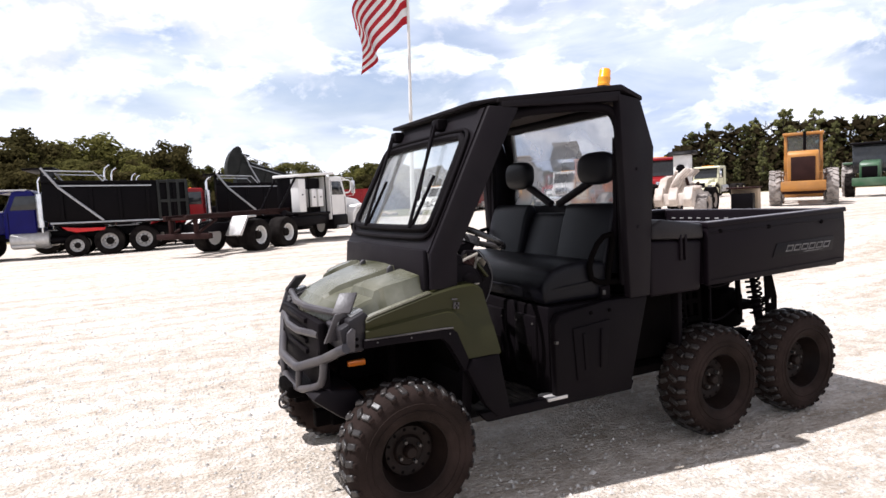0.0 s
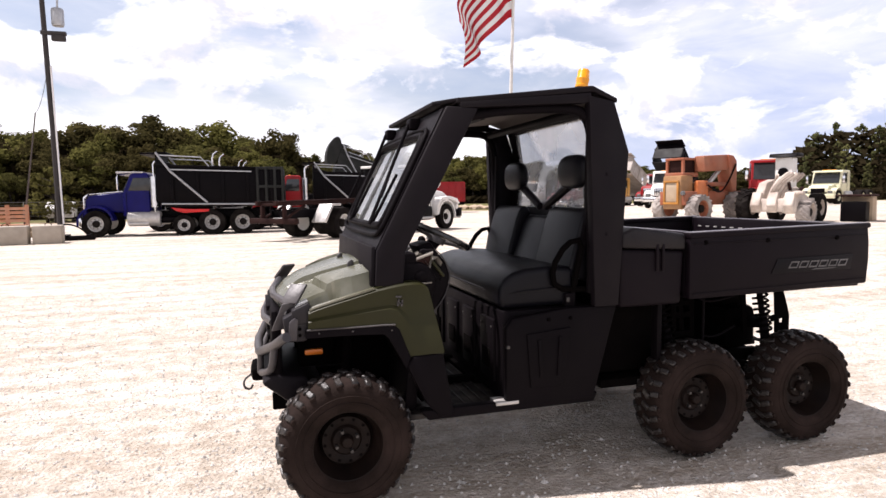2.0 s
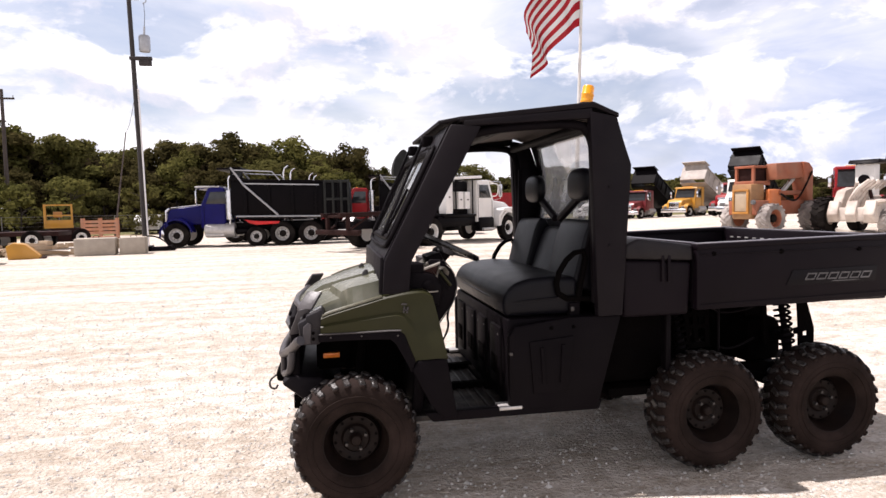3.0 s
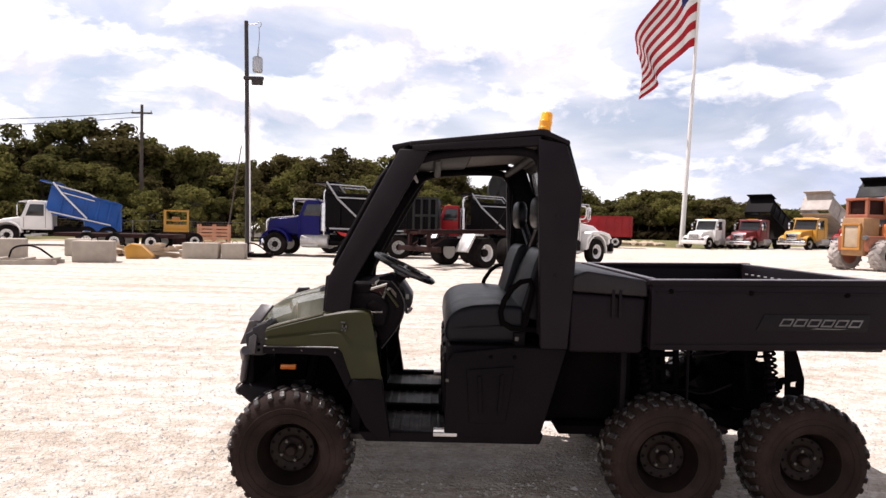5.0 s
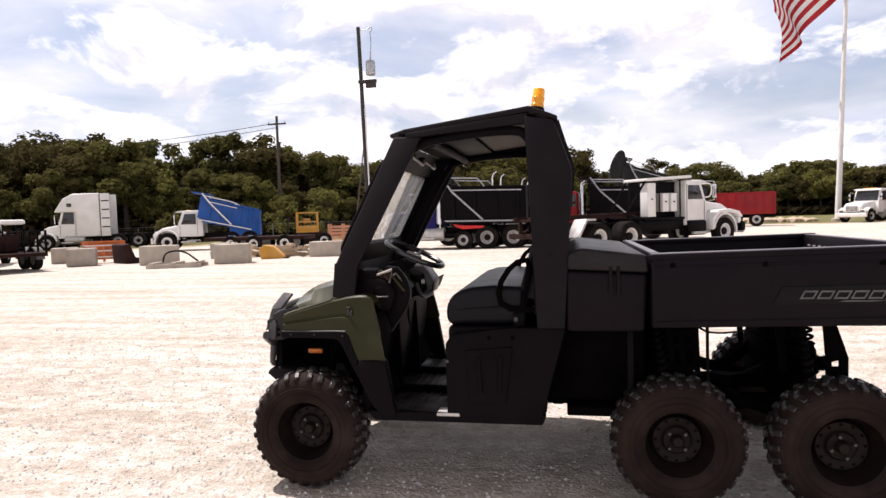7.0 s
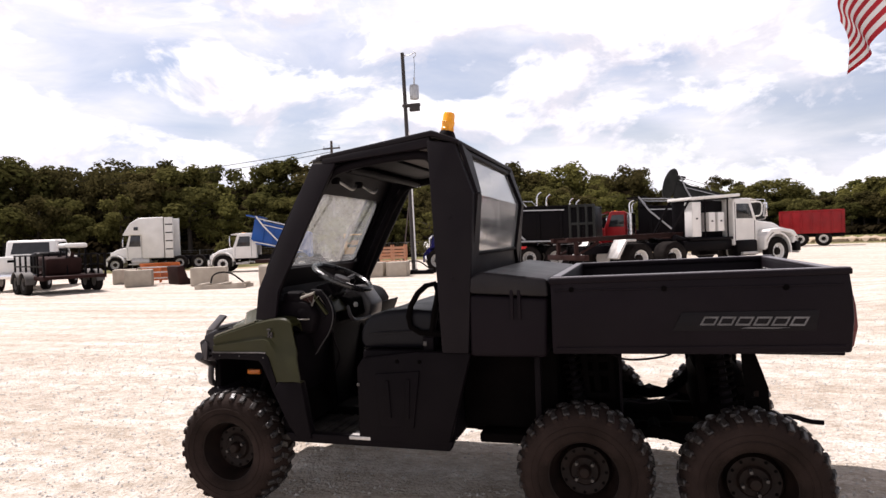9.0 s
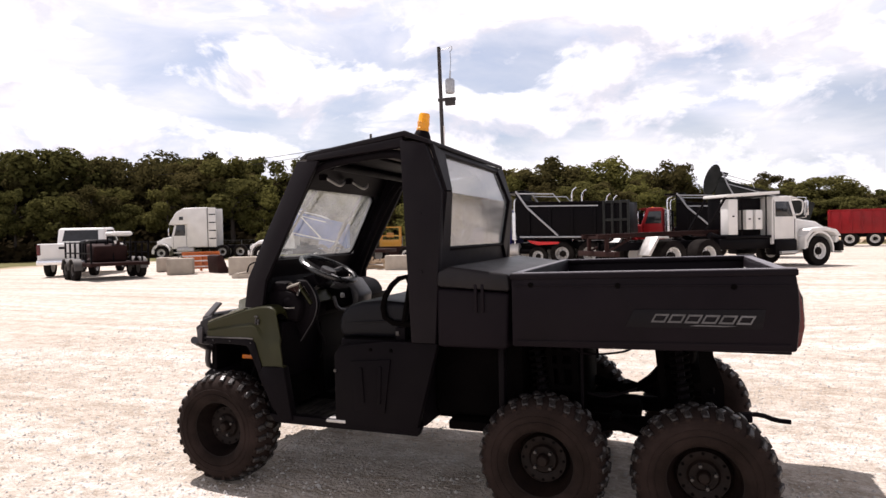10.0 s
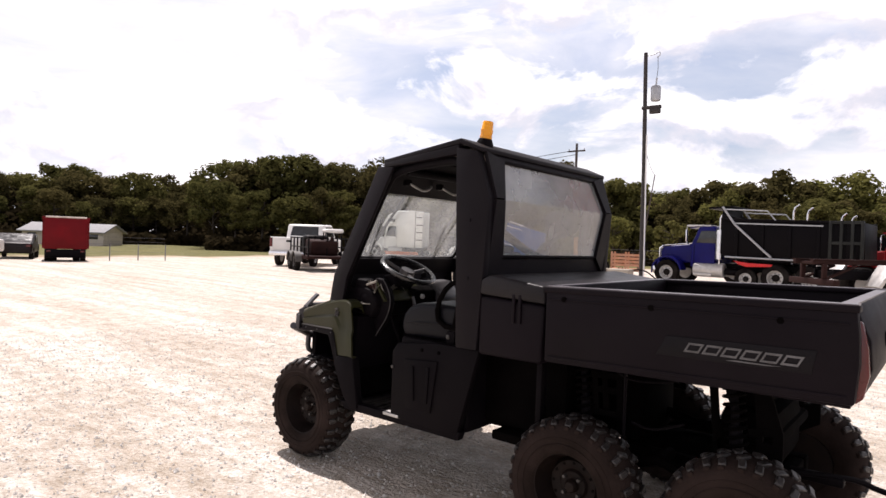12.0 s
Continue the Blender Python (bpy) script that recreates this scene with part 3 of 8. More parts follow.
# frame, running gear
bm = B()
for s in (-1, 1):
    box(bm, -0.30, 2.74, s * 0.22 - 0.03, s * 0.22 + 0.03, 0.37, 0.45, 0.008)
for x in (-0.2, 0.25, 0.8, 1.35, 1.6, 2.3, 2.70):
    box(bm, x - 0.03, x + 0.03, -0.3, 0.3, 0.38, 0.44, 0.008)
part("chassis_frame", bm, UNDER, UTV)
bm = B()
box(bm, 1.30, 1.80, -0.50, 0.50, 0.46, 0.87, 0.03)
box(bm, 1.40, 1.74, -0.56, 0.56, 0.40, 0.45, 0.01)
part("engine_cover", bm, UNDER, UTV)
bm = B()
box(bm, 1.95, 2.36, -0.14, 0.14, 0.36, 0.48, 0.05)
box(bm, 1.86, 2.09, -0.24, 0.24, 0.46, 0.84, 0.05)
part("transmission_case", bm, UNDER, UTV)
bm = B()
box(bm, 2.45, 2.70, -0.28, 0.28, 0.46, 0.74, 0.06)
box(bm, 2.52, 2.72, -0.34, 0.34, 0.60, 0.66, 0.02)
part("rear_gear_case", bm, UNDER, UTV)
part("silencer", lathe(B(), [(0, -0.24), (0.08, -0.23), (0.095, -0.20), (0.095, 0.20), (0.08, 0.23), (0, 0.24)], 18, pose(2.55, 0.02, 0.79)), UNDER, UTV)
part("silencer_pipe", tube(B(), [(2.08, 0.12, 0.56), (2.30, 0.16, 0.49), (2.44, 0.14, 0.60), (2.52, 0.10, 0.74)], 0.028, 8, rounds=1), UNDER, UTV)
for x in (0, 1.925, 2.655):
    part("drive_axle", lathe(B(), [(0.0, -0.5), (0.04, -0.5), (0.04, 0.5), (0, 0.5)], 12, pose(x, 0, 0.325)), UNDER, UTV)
for s in (-1, 1):
    # shock mounts: a bent rear strut with a bolted eye, a drilled plate ahead of the middle axle
    bm = B()
    for piece in ([(2.640, 0.90), (2.690, 0.90), (2.735, 0.765), (2.755, 0.70), (2.655, 0.70)], [(2.655, 0.70), (2.680, 0.70), (2.680, 0.655), (2.655, 0.655)], [(2.715, 0.70), (2.755, 0.70), (2.755, 0.655), (2.715, 0.655)], [(2.655, 0.655), (2.755, 0.655), (2.755, 0.56), (2.66, 0.50)]):
        prism(bm, piece, s * 0.46 - 0.008, s * 0.46 + 0.008)
    prism(bm, [(2.62, 0.70), (2.70, 0.72), (2.72, 0.69), (2.63, 0.665)], s * 0.46 - 0.010, s * 0.46 + 0.010, 0.003)
    prism(bm, [(2.44, 0.90), (2.475, 0.90), (2.50, 0.62), (2.47, 0.60)], s * 0.40 - 0.010, s * 0.40 + 0.010, 0.003)
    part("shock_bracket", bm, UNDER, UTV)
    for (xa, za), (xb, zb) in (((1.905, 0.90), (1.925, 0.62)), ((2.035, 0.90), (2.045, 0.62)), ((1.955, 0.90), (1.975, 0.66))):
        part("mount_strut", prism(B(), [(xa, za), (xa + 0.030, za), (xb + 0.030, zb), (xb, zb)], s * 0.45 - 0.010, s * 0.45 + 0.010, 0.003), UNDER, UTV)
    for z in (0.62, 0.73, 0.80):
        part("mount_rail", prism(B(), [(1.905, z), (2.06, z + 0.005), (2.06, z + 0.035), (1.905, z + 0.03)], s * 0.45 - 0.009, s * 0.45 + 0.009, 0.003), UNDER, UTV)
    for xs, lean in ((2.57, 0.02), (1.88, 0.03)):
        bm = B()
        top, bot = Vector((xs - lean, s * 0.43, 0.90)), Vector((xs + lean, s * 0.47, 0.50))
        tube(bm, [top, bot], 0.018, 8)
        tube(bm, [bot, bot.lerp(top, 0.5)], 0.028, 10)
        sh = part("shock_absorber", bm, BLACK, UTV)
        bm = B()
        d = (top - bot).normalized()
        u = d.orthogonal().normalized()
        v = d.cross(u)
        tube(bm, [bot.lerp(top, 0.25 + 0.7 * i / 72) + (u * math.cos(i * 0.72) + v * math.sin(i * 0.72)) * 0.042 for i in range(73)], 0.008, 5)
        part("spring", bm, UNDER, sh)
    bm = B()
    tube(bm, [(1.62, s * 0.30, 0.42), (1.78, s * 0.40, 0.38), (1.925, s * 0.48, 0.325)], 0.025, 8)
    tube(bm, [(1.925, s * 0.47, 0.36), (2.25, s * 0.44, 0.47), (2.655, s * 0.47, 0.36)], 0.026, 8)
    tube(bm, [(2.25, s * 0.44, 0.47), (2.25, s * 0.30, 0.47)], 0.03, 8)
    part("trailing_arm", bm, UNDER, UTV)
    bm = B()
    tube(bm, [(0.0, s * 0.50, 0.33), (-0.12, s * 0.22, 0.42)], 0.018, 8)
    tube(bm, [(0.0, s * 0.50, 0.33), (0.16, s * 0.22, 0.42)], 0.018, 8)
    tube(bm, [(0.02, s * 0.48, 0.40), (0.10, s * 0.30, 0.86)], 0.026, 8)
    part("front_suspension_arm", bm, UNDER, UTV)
    bm = B()
    box(bm, 1.70, 1.73, s * 0.60 - 0.03, s * 0.60 + 0.03, 0.46, 0.90, 0.006)
    part("hanger_plate", bm, BLACK, UTV)
bm = B()
tube(bm, [(2.05, -0.50, 0.86), (2.12, -0.50, 0.82), (2.30, -0.50, 0.84), (2.36, -0.48, 0.87)], 0.006, 6, rounds=2)
tube(bm, [(2.12, -0.46, 0.62), (2.22, -0.46, 0.60), (2.36, -0.46, 0.66)], 0.006, 6, rounds=2)
tube(bm, [(2.10, -0.5, 0.88), (2.10, -0.5, 0.46)], 0.008, 6)
part("brake_line", bm, BLACK, UTV)
bm = B()
box(bm, 2.70, 2.92, -0.03, 0.03, 0.405, 0.445, 0.008)
tube(bm, [(2.72, -0.06, 0.44), (2.88, -0.02, 0.45), (2.97, 0.05, 0.435), (3.04, 0.08, 0.402), (3.115, 0.08, 0.398)], 0.013, 8, rounds=1)
part("tow_hitch", bm, BLACK, UTV)

# floor and sills
bm = B()
box(bm, 0.28, 0.86, -0.66, 0.66, 0.385, 0.415, 0.006)
fl = part("floor_pan", bm, FLOORM, UTV)
for i in range(7):
    part("tread_rib", box(B(), 0.46 + i * 0.05, 0.48 + i * 0.05, -0.6, 0.6, 0.413, 0.420, 0.002), FLOORM, fl)
for s in (-1, 1):
    part("sill", prism(B(), [(0.36, 0.44), (0.40, 0.39), (1.28, 0.39), (1.30, 0.44)], s * 0.645, s * 0.70, 0.008), BLACK, UTV)
    part("step_plate", box(B(), 0.74, 0.86, s * 0.615, s * 0.708, 0.425, 0.443, 0.004), DULLSILVER, UTV, "bare worn aluminium plate")
    # seat base side panel with a recessed pocket
    bm = B()
    prism(bm, [(0.795, 0.42), (0.795, 0.80), (0.83, 0.85), (1.12, 0.885), (1.405, 0.885), (1.275, 0.41)], s * 0.655, s * 0.705, 0.012)
    sp = part("seat_base_panel", bm, BLACK, UTV)
    bm = B()
    prism(bm, [(0.92, 0.50), (0.90, 0.77), (1.14, 0.79), (1.10, 0.50)], s * 0.702, s * 0.716, 0.006)
    prism(bm, [(0.965, 0.55), (0.955, 0.74), (0.975, 0.74), (0.985, 0.55)], s * 0.714, s * 0.724, 0.003)
    prism(bm, [(1.06, 0.55), (1.07, 0.75), (1.09, 0.75), (1.08, 0.55)], s * 0.714, s * 0.724, 0.003)
    part("pocket_cover", bm, BLACK, sp)
    part("panel_latch", box(B(), 0.796, 0.812, s * 0.690, s * 0.712, 0.704, 0.720, 0.003), DARKNUT, sp, "dull metal latch")
    part("panel_bolt", lathe(B(), [(0, -0.004), (0.009, -0.003), (0.010, 0.004), (0, 0.004)], 8, pose(1.02, s * 0.708, 0.835)), UNDER, sp)
    part("panel_bolt", lathe(B(), [(0, -0.004), (0.009, -0.003), (0.010, 0.004), (0, 0.004)], 8, pose(1.14, s * 0.708, 0.835)), UNDER, sp)
bm = B()
box(bm, 0.80, 1.30, -0.64, 0.64, 0.42, 0.88, 0.02)
sbase = part("seat_base", bm, BLACK, UTV)
for y in (-0.45, -0.15, 0.15, 0.45):
    fc = part("front_cover", box(B(), 0.785, 0.81, y - 0.10, y + 0.10, 0.50, 0.82, 0.01), BLACK, sbase)
    part("cover_slot", box(B(), 0.781, 0.787, y - 0.06, y + 0.06, 0.56, 0.66, 0.002), UNDER, fc)
    for dy in (-0.075, 0.075):
        part("cover_bolt", lathe(B(), [(0, -0.003), (0.006, -0.002), (0.007, 0.003), (0, 0.003)], 8, pose(0.784, y + dy, 0.78, 0, 0, -90)), DARKNUT, fc)
cu = part("seat_cushion", prism(B(), [(0.800, 0.885), (0.785, 0.945), (0.800, 1.010), (0.845, 1.058), (0.93, 1.082), (1.05, 1.090), (1.20, 1.080), (1.21, 0.885)], -0.63, 0.63, 0.035, seg=4), VINYL, UTV, "worn glossy black vinyl bench cushion")
part("seat_piping", tube(B(), [(1.18, -0.632, 0.985), (0.85, -0.632, 0.965), (0.79, -0.60, 0.958), (0.788, 0.60, 0.958), (0.85, 0.632, 0.965), (1.18, 0.632, 0.985)], 0.007, 6, rounds=1), VINYL, cu)
for y0, y1, dx, dz in ((-0.62, -0.20, 0.0, 0.0), (-0.19, 0.19, 0.03, -0.055), (0.20, 0.62, 0.0, 0.0)):
    bm = B()
    prism(bm, [(x + dx, z + (dz if z > 1.1 else 0.0)) for x, z in [(1.15, 1.03), (1.175, 1.06), (1.24, 1.30), (1.265, 1.36), (1.295, 1.385), (1.325, 1.37), (1.345, 1.33), (1.29, 1.00)]], y0, y1, 0.045, seg=4)
    part("backrest", bm, VINYL, UTV)
for y, yc in ((-0.47, -0.08), (0.30, 0.0)):
    bm = B()
    s = -1 if y < 0 else 1
    tube(bm, [(1.30, y, 1.53), (1.31, yc, 1.38)], 0.024, 8)
    hr = part("headrest_stalk", bm, STEEL, UTV)
    bm = B()
    bmesh.ops.create_uvsphere(bm, u_segments=24, v_segments=14, radius=1.0, matrix=pose(1.28, y, 1.57, 0, -8, 0))
    mid = Vector((1.28, y, 1.57))
    for v in bm.verts:
        d = v.co - mid
        v.co = mid + Vector([math.copysign(abs(c) ** 0.7, c) * q for c, q in zip(d, (0.040, 0.150, 0.090))])
    part("headrest_pad", bm, VINYL, hr)
for s in (-1, 1):
    bm = B()
    tube(bm, [(1.26, s * 0.64, 0.965), (1.085, s * 0.645, 0.975), (1.065, s * 0.645, 1.08), (1.145, s * 0.645, 1.205), (1.24, s * 0.645, 1.225), (1.205, s * 0.64, 1.05), (1.19, s * 0.64, 0.975)], 0.015, 8, rounds=1)
    part("hip_restraint", bm, UNDER, UTV)
    bm = B()
    tube(bm, [(1.28, s * 0.63, 1.72), (1.27, s * 0.63, 1.3), (1.18, s * 0.63, 0.92)], 0.018, 4)
    box(bm, 1.14, 1.20, s * 0.63 - 0.02, s * 0.63 + 0.02, 0.87, 0.95, 0.008)
    sb = part("seat_belt", bm, BLACK, UTV)
    part("buckle", box(B(), 1.145, 1.165, s * 0.64 - 0.015, s * 0.64 + 0.022, 0.905, 0.930, 0.004), DARKNUT, sb)

# dash and steering
bm = B()
prism(bm, [(0.20, 0.98), (0.20, 1.12), (0.36, 1.14), (0.45, 1.12), (0.50, 1.05), (0.47, 0.94)], -0.56, 0.56, 0.03)
prism(bm, [(0.30, 0.42), (0.36, 0.95), (0.42, 0.95), (0.36, 0.42)], -0.62, 0.62, 0.01)
dash = part("dashboard", bm, BLACK, UTV)
part("dash_panel", prism(B(), [(0.46, 1.165), (0.545, 1.055), (0.535, 1.045), (0.45, 1.155)], -0.52, -0.14, 0.004), OLIVE, dash, "olive instrument surround")
bm = B()
box(bm, 0.28, 0.40, -0.55, -0.44, 1.08, 1.16, 0.03, pose(0, 0, 0.02, 0, 0, 0))
part("dash_vent", bm, BLACK, dash)
part("dash_bracket", tube(B(), [(0.275, -0.535, 1.105), (0.478, -0.53, 1.172), (0.462, -0.53, 1.100), (0.275, -0.535, 1.105)], 0.008, 6), SILVERGREY, dash, "pale scuffed three-cornered bracket")
part("bracket_plate", prism(B(), [(0.29, 1.108), (0.470, 1.166), (0.458, 1.104)], -0.526, -0.516, 0.002), RUST, dash, "brown plate inside the bracket")
part("pod_edge", tube(B(), [(0.37, -0.572, 1.035), (0.41, -0.576, 1.028), (0.46, -0.566, 1.030)], 0.004, 6), SILVERGREY, dash, "thin pale edge under the vent pod")
part("centre_panel", prism(B(), [(0.44, 1.17), (0.53, 1.16), (0.60, 1.06), (0.59, 0.98), (0.48, 0.95)], -0.03, 0.17, 0.02), GREYPL, dash, "scuffed grey centre panel")
part("pocket", prism(B(), [(0.46, 1.14), (0.545, 1.11), (0.565, 1.00), (0.48, 0.97)], -0.26, -0.04, 0.012), UNDER, dash, "black open dash pocket")
part("pocket_lip", tube(B(), [(0.55, -0.27, 1.07), (0.572, -0.265, 0.99), (0.578, -0.16, 0.975), (0.590, -0.03, 0.98)], 0.011, 6, rounds=1), GREYPL, dash, "scuffed grey pocket edge")
part("dash_cheek", prism(B(), [(0.36, 1.02), (0.43, 1.19), (0.50, 1.185), (0.555, 1.12), (0.578, 1.05), (0.553, 0.955), (0.495, 0.88), (0.455, 0.825), (0.43, 0.90)], -0.50, -0.46, 0.012), BLACK, dash, "dark dash end cheek")
part("cheek_edge", tube(B(), [(0.50, -0.50, 1.187), (0.55, -0.503, 1.132), (0.579, -0.503, 1.052), (0.553, -0.503, 0.957), (0.495, -0.503, 0.879), (0.455, -0.503, 0.824)], 0.003, 6, rounds=2), GREYPL, dash, "thin pale edge of the dash cheek")
pod = B()
bmesh.ops.create_uvsphere(pod, u_segments=20, v_segments=12, radius=1.0, matrix=pose(0.41, -0.50, 1.06) @ Matrix.Diagonal((0.075, 0.07, 0.062, 1)))
part("dash_pod", pod, BLACK, dash, "round black air vent pod")
cloth = B()
g = [[cloth.verts.new((0.395 + 0.022 * i, -0.53 + 0.035 * j, 1.150 + 0.022 * math.sin(i * 1.7 + j * 1.1) + 0.014 * math.cos(j * 2.3 - i) - 0.004 * i)) for j in range(7)] for i in range(7)]
for i in range(6):
    for j in range(6):
        cloth.faces.new((g[i][j], g[i + 1][j], g[i + 1][j + 1], g[i][j + 1]))
bmesh.ops.solidify(cloth, geom=list(cloth.faces), thickness=0.006)
part("dash_padding", cloth, SILVERGREY, dash, "crumpled pale grey padding on the dash", smooth=60)
part("dash_cable", tube(B(), [(0.52, -0.50, 1.04), (0.55, -0.47, 0.96), (0.53, -0.42, 0.88), (0.55, -0.38, 0.80), (0.50, -0.36, 0.70)], 0.006, 6, rounds=2), BLACK, dash, "loose black cable")
part("ignition_switch", lathe(B(), [(0, -0.016), (0.014, -0.016), (0.016, 0.0), (0, 0.0)], 12, pose(0.565, -0.20, 1.07, 0, 0, 90)), DULLSILVER, dash, "bare metal ignition switch")
for k in range(4):
    part("switch", box(B(), 0.528, 0.545, 0.02 + k * 0.06, 0.055 + k * 0.06, 1.05, 1.085, 0.004), DULLSILVER if k == 1 else BLACK, dash)
part("glove_box_lid", prism(B(), [(0.50, 0.96), (0.535, 1.04), (0.542, 1.035), (0.508, 0.955)], 0.28, 0.60, 0.004), BLACK, dash)
bm = B()
prism(bm, [(0.42, 1.20), (0.50, 1.22), (0.54, 1.15), (0.48, 1.10)], -0.42, -0.24, 0.012)
part("gauge_pod", bm, BLACK, dash)
tilt = pose(0.56, -0.335, 1.245, 0, 25, 0)
bm = B()
tube(bm, [tilt @ Vector((0.172 * math.cos(2 * math.pi * i / 36), 0.172 * math.sin(2 * math.pi * i / 36), 0)) for i in range(36)], 0.016, 8, closed=True)
sw = part("steering_wheel", bm, WHEELRIM, UTV)
bm = B()
for a in (90, 210, 330):
    tube(bm, [tilt @ Vector((0, 0, -0.03)), tilt @ Vector((0.168 * math.cos(radians(a)), 0.168 * math.sin(radians(a)), 0))], 0.012, 6)
lathe(bm, [(0, -0.02), (0.05, -0.02), (0.045, 0.02), (0, 0.022)], 16, tilt @ pose(0, 0, -0.02, 90, 0, 0))
part("spokes", bm, GREYPL, sw, "scuffed grey spokes and hub")
part("steering_column", tube(B(), [tilt @ Vector((0, 0, -0.03)), (0.36, -0.335, 1.02)], 0.035, 10), BLACK, UTV)
bm = B()
tube(bm, [(0.44, -0.16, 1.12), (0.52, -0.14, 1.20)], 0.008, 6)
bmesh.ops.create_uvsphere(bm, u_segments=10, v_segments=8, radius=0.022, matrix=pose(0.525, -0.14, 1.21))
part("gear_lever", bm, BLACK, UTV)

# front bodywork
HX = [-0.28, -0.265, -0.22, -0.15, -0.05, 0.07, 0.17]
HZ = [0.90, 0.945, 0.99, 1.018, 1.045, 1.076, 1.10]


def hood_mesh():
    """A flat raised middle between two grooves, boxy shoulder pods behind the lamps, wider towards the cab."""
    bm = B()
    xs = [-0.28, -0.265, -0.245, -0.22, -0.19, -0.16, -0.135, -0.122, -0.110, -0.08, -0.04, 0.0, 0.05, 0.10, 0.135, 0.14, 0.17]
    half = [0.0, 0.09, 0.172, 0.184, 0.20, 0.225, 0.25, 0.258, 0.268, 0.33, 0.39, 0.425, 0.436, 0.455, 0.468]
    ys = [-y for y in half[:0:-1]] + half
    rows = []
    for x in xs:
        z = float(np.interp(x, HX, HZ))
        f, pods = smoothstep(x, -0.27, -0.12), smoothstep(x, -0.124, -0.108) * (1 - 0.25 * smoothstep(x, 0.134, 0.141))
        broad = 1 + 0.27 * smoothstep(x, -0.17, 0.10)
        row = []
        for y in ys:
            a = abs(y)
            dz = -0.035 * (a / 0.47) ** 2 - 0.062 * smoothstep(a, 0.43, 0.45)
            dz += 0.026 * f * (1 - smoothstep(a, 0.171, 0.185))
            dz += 0.034 * pods * smoothstep(a, 0.250, 0.267) * (1 - smoothstep(a, 0.424, 0.437))
            row.append(bm.verts.new((x + 0.10 * (a / 0.47) ** 2 * (1 - 0.7 * smoothstep(x, -0.12, 0.0)), y * broad, z + dz)))
        rows.append(row)
    for u, v in zip(rows, rows[1:]):
        for j in range(len(ys) - 1):
            bm.faces.new((u[j], v[j], v[j + 1], u[j + 1]))
    res = bmesh.ops.extrude_face_region(bm, geom=list(bm.faces))
    bmesh.ops.translate(bm, vec=(0, 0, -0.03), verts=[g for g in res["geom"] if isinstance(g, bmesh.types.BMVert)])
    bmesh.ops.recalc_face_normals(bm, faces=bm.faces)
    return bm


def side_top(x):
    return 0.612 + 0.133 * (x + 0.127)


def side_foot(x):
    return min(0.603 + 0.20 * (x + 0.131), 0.722)


def sweep_strip(pts, half, th):
    """A thin strip along the points, half wide to either side and th thick upwards."""
    bm = B()
    half, up = Vector(half), Vector((0, 0, th))
    rows = []
    for p in pts:
        p = Vector(p)
        rows.append([bm.verts.new(q) for q in (p - half - up, p + half - up, p + half + up, p - half + up)])
    for u, v in zip(rows, rows[1:]):
        for j in range(4):
            k = (j + 1) % 4
            bm.faces.new((u[j], v[j], v[k], u[k]))
    bm.faces.new(rows[0])
    bm.faces.new(rows[-1][::-1])
    bmesh.ops.recalc_face_normals(bm, faces=bm.faces)
    return bm


